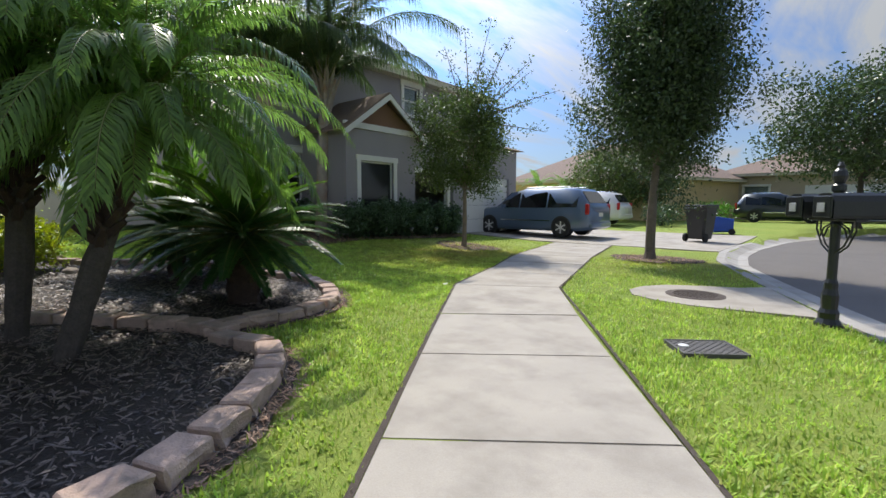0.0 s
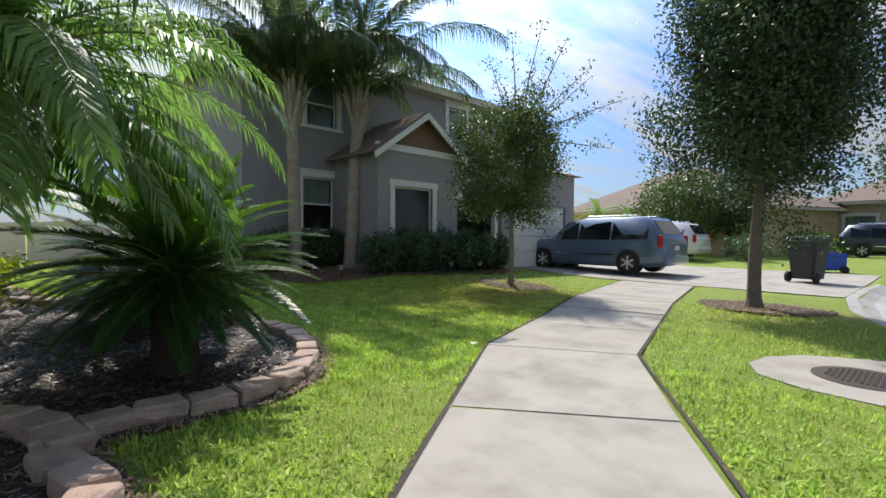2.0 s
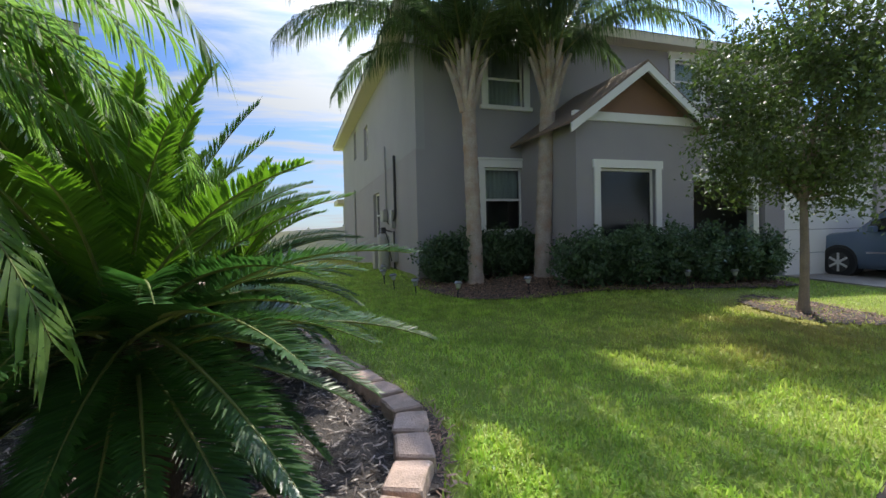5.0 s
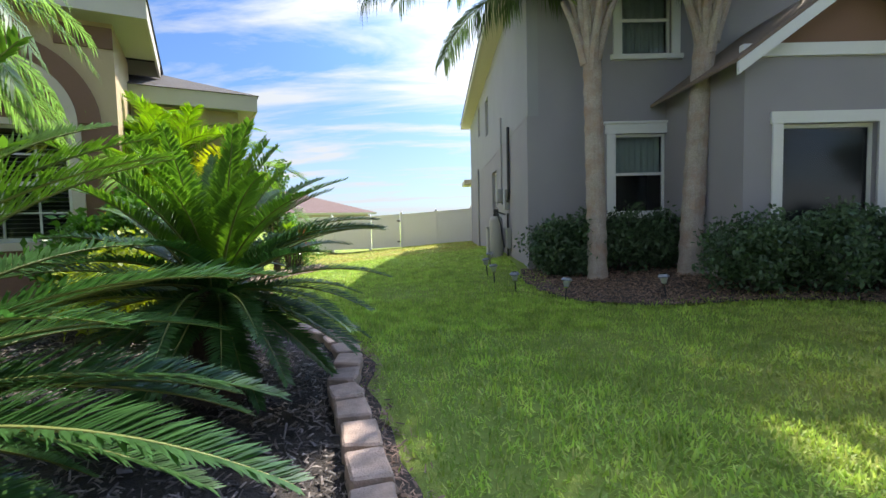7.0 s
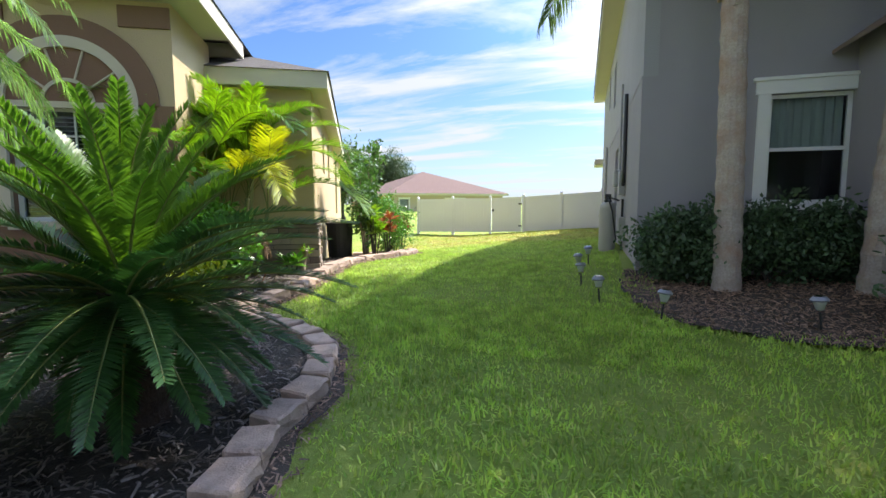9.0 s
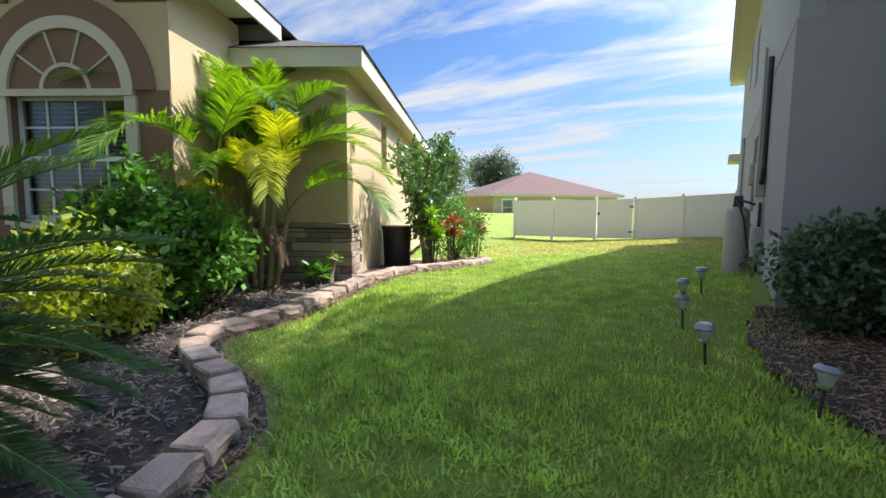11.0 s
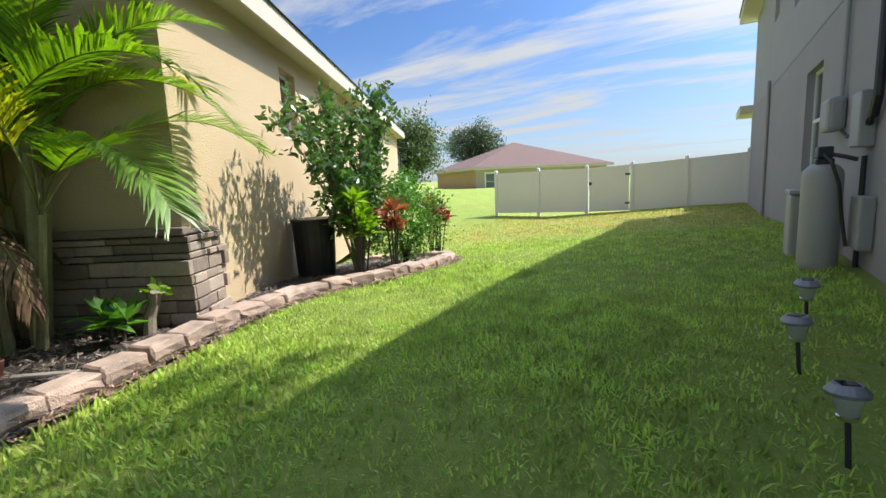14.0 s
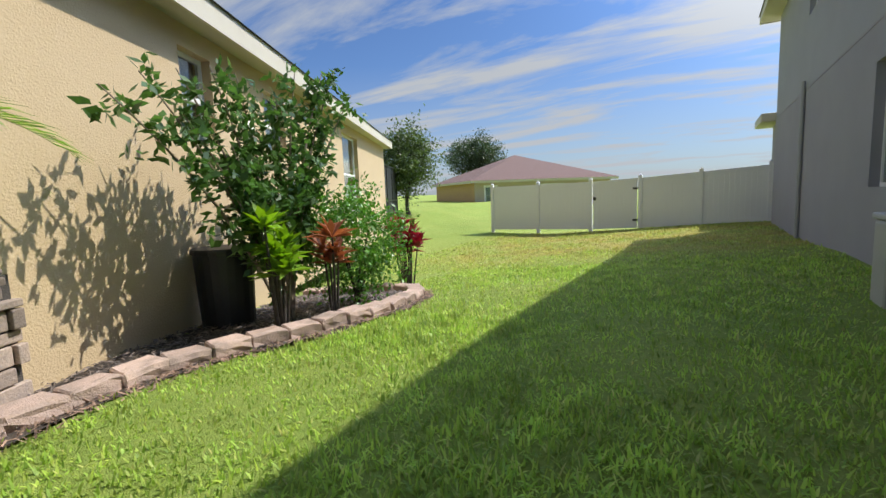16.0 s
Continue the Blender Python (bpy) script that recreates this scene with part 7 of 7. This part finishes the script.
def small_palm(x, y, h, seed):
    rng = random.Random(seed)
    p = thing("fan_palm", "small feathery palm beside the far house", "palm tree", Matrix.Translation((x, y, gzf(x, y))))
    part("trunk", bent((0, 0, -0.1), (0.1, 0, h), 0.09, 0.08, rng, 8, 0.05), "bark", p)
    kinds = [frond_mesh("palm_frond", el, 1.5, cu, 30, 0.4, 0.035, 55, 0.5, seed * 10 + k, "date_leaf") for k, (el, cu) in enumerate(((-10, 60), (25, 90), (55, 90), (75, 70)))]
    crown(p, (0.1, 0, h), kinds, 18, rng)


small_palm(-12.2, 29.5, 1.9, 91)
small_palm(-10.9, 30.6, 1.6, 92)


def screen_cage():
    p = thing("pool_enclosure", "dark framed screened pool enclosure behind the tan house", "pool enclosure", pose(-9.3, 4.28, 0.35, 0, 0, 29))
    for i in range(5):
        part("post", boxes(((-15.2 - i * 1.6, -0.56, -0.1), (-15.14 - i * 1.6, -0.5, 2.35))), "iron", p)
    for z in (0.8, 2.35):
        part("beam", boxes(((-21.7, -0.555, z), (-15.1, -0.505, z + 0.06))), "iron", p)
    for i in range(4):
        part("screen_panel", boxes(((-16.74 - i * 1.6, -0.535, 0.0), (-15.2 - i * 1.6, -0.53, 2.35))), "screen", p)


screen_cage()


def bits():
    """Loose pieces lying in the beds."""
    r = thing("bed_rock", "pale rough rock lying in the mulch", "rock", Matrix.Translation((-5.75, 5.0, gzf(-5.75, 5.0) + 0.05)))
    rng = random.Random(8)
    bm = bmesh.new(); bmesh.ops.create_icosphere(bm, subdivisions=2, radius=0.11)
    for v in bm.verts:
        v.co *= rng.uniform(0.85, 1.1); v.co.z *= 0.65
    part("stone", bm, "rock", r)
    w = thing("board_scrap", "weathered board scrap lying on mulch", "scrap wood", pose(-8.25, 4.5, gzf(-8.25, 4.5) + 0.05, 0, 8, 150))
    part("board", boxes(((-0.16, -0.025, -0.008), (0.16, 0.025, 0.008)), bevel=0.003), "dry_wood", w)
    t = thing("clay_shard", "broken terracotta shard stuck in the mulch", "pot shard", pose(-8.1, 4.25, gzf(-8.1, 4.25) + 0.07, 65, 10, 30))
    part("shard", boxes(((-0.04, -0.08, -0.008), (0.04, 0.08, 0.008)), bevel=0.005), "clay", t)
    t = thing("cleanout_cap", "pale plastic cleanout cap at the sidewalk edge", "pipe cap", Matrix.Translation((-2.0, 8.78, 0.01)))
    bm = bmesh.new(); lathe(bm, [(0.05, -0.03), (0.05, 0.014), (0.035, 0.02)], 20)
    part("cap", bm, "plate", t)


bits()


# ---- grass ----
def build_grass():
    rng = np.random.default_rng(77)
    spots = []
    # plan boxes with blades per square metre
    for x0, x1, y0, y1, dens in ((-1.5, 4.2, 1.6, 3.2, 1500), (-3.2, 3.2, 3.2, 9.5, 2600), (-8.0, -1.5, 6.0, 12.5, 2300), (-12.5, -6.5, 4.4, 9.3, 2700), (-17.0, -12.5, 3.0, 9.0, 1000), (-4.5, 3.0, 9.5, 14.0, 900), (-8.5, -3.0, 12.5, 16.8, 550), (-26.0, -17.0, 0.0, 9.0, 330)):
        n = int((x1 - x0) * (y1 - y0) * dens)
        spots.append(np.stack([rng.uniform(x0, x1, n), rng.uniform(y0, y1, n)], 1))
    q = np.concatenate(spots)
    x, y = q[:, 0], q[:, 1]
    ok = ~inside(BED_POLY, x, y) & ~(inside(HOUSE_BED, x, y) & (rng.random(len(x)) > 0.42 * ((y < 9.5) | (x > -7.6)))) & ~inside(np.array(pad), x, y)
    walkp = np.concatenate([WALK_L + np.array((-0.035, -0.0)), WALK_R[::-1] + np.array((0.03, 0.0))])
    ok &= ~inside(walkp, x, y)
    ok &= x < edge_x(CURB, y) - 0.02
    ok &= ~((x < -8.15) & (y > 11.6)) & ~((x < -10.3) & (y > 8.95)) & (y < 17.2)
    ok &= ~((np.abs(x - 1.66) < 0.3) & (np.abs(y - 7.87) < 0.26))
    lx, ly = (x + 9.3) * 0.8746 + (y - 4.28) * 0.4848, -(x + 9.3) * 0.4848 + (y - 4.28) * 0.8746
    ok &= ~((lx < 0.02) & (ly < 0.02))
    # bare, thin turf at the foot of the lamps
    thin = np.exp(-(((x + 9.6) / 1.4) ** 2 + ((y - 8.5) / 0.55) ** 2))
    ok &= rng.random(len(x)) > thin * 0.75
    noise_t = 0.5 + 0.5 * np.sin(x * 5.1 + 2 * np.sin(y * 3.3)) * np.sin(y * 4.7 + 1.5 * np.sin(x * 2.9))
    ok &= rng.random(len(x)) > 0.35 * noise_t
    x, y = x[ok], y[ok]
    dist = np.full(len(x), 9.0)
    for ex, ey in resample(BED[1:], 0.12):
        dist = np.minimum(dist, np.hypot(x - ex, y - ey))
    ok = (dist > 0.16) | (rng.random(len(x)) < 0.12)
    x, y = x[ok], y[ok]
    n = len(x)
    z = gz(x, y) - 0.006
    h = rng.uniform(0.03, 0.082, n) * (0.8 + 0.4 * (0.5 + 0.5 * np.sin(x * 1.7) * np.sin(y * 2.1)))
    az = rng.uniform(0, 2 * math.pi, n)
    lean = rng.uniform(0.15, 1.25, n)
    w = rng.uniform(0.0035, 0.0078, n)
    far = np.clip((-x - 12) / 8, 0, 1)
    w *= 1 + 1.2 * far
    b = np.stack([x, y, z], 1)
    d = np.stack([np.cos(az) * np.sin(lean), np.sin(az) * np.sin(lean), np.cos(lean)], 1)
    s = np.stack([-np.sin(az), np.cos(az), np.zeros(n)], 1) * w[:, None]
    mid = b + d * (h * 0.55)[:, None]
    tip = b + d * h[:, None]; tip[:, 2] -= h * 0.22 * np.sin(lean)
    v = np.stack([b - s, b + s, mid + s * 0.8, tip, mid - s * 0.8], 1).reshape(-1, 3)
    k = np.arange(n)[:, None] * 5
    f = np.concatenate([k + np.array([[0, 1, 2]]), k + np.array([[0, 2, 4]]), k + np.array([[4, 2, 3]])])
    dr = np.repeat(np.clip(dryness(x, y) * rng.uniform(0.5, 1.4, n), 0, 1), 5)
    tagged(new("grass", raw_mesh("grass", v, f, "blade", dr)), "broad-bladed green lawn grass", "grass", kind="stuff")


build_grass()
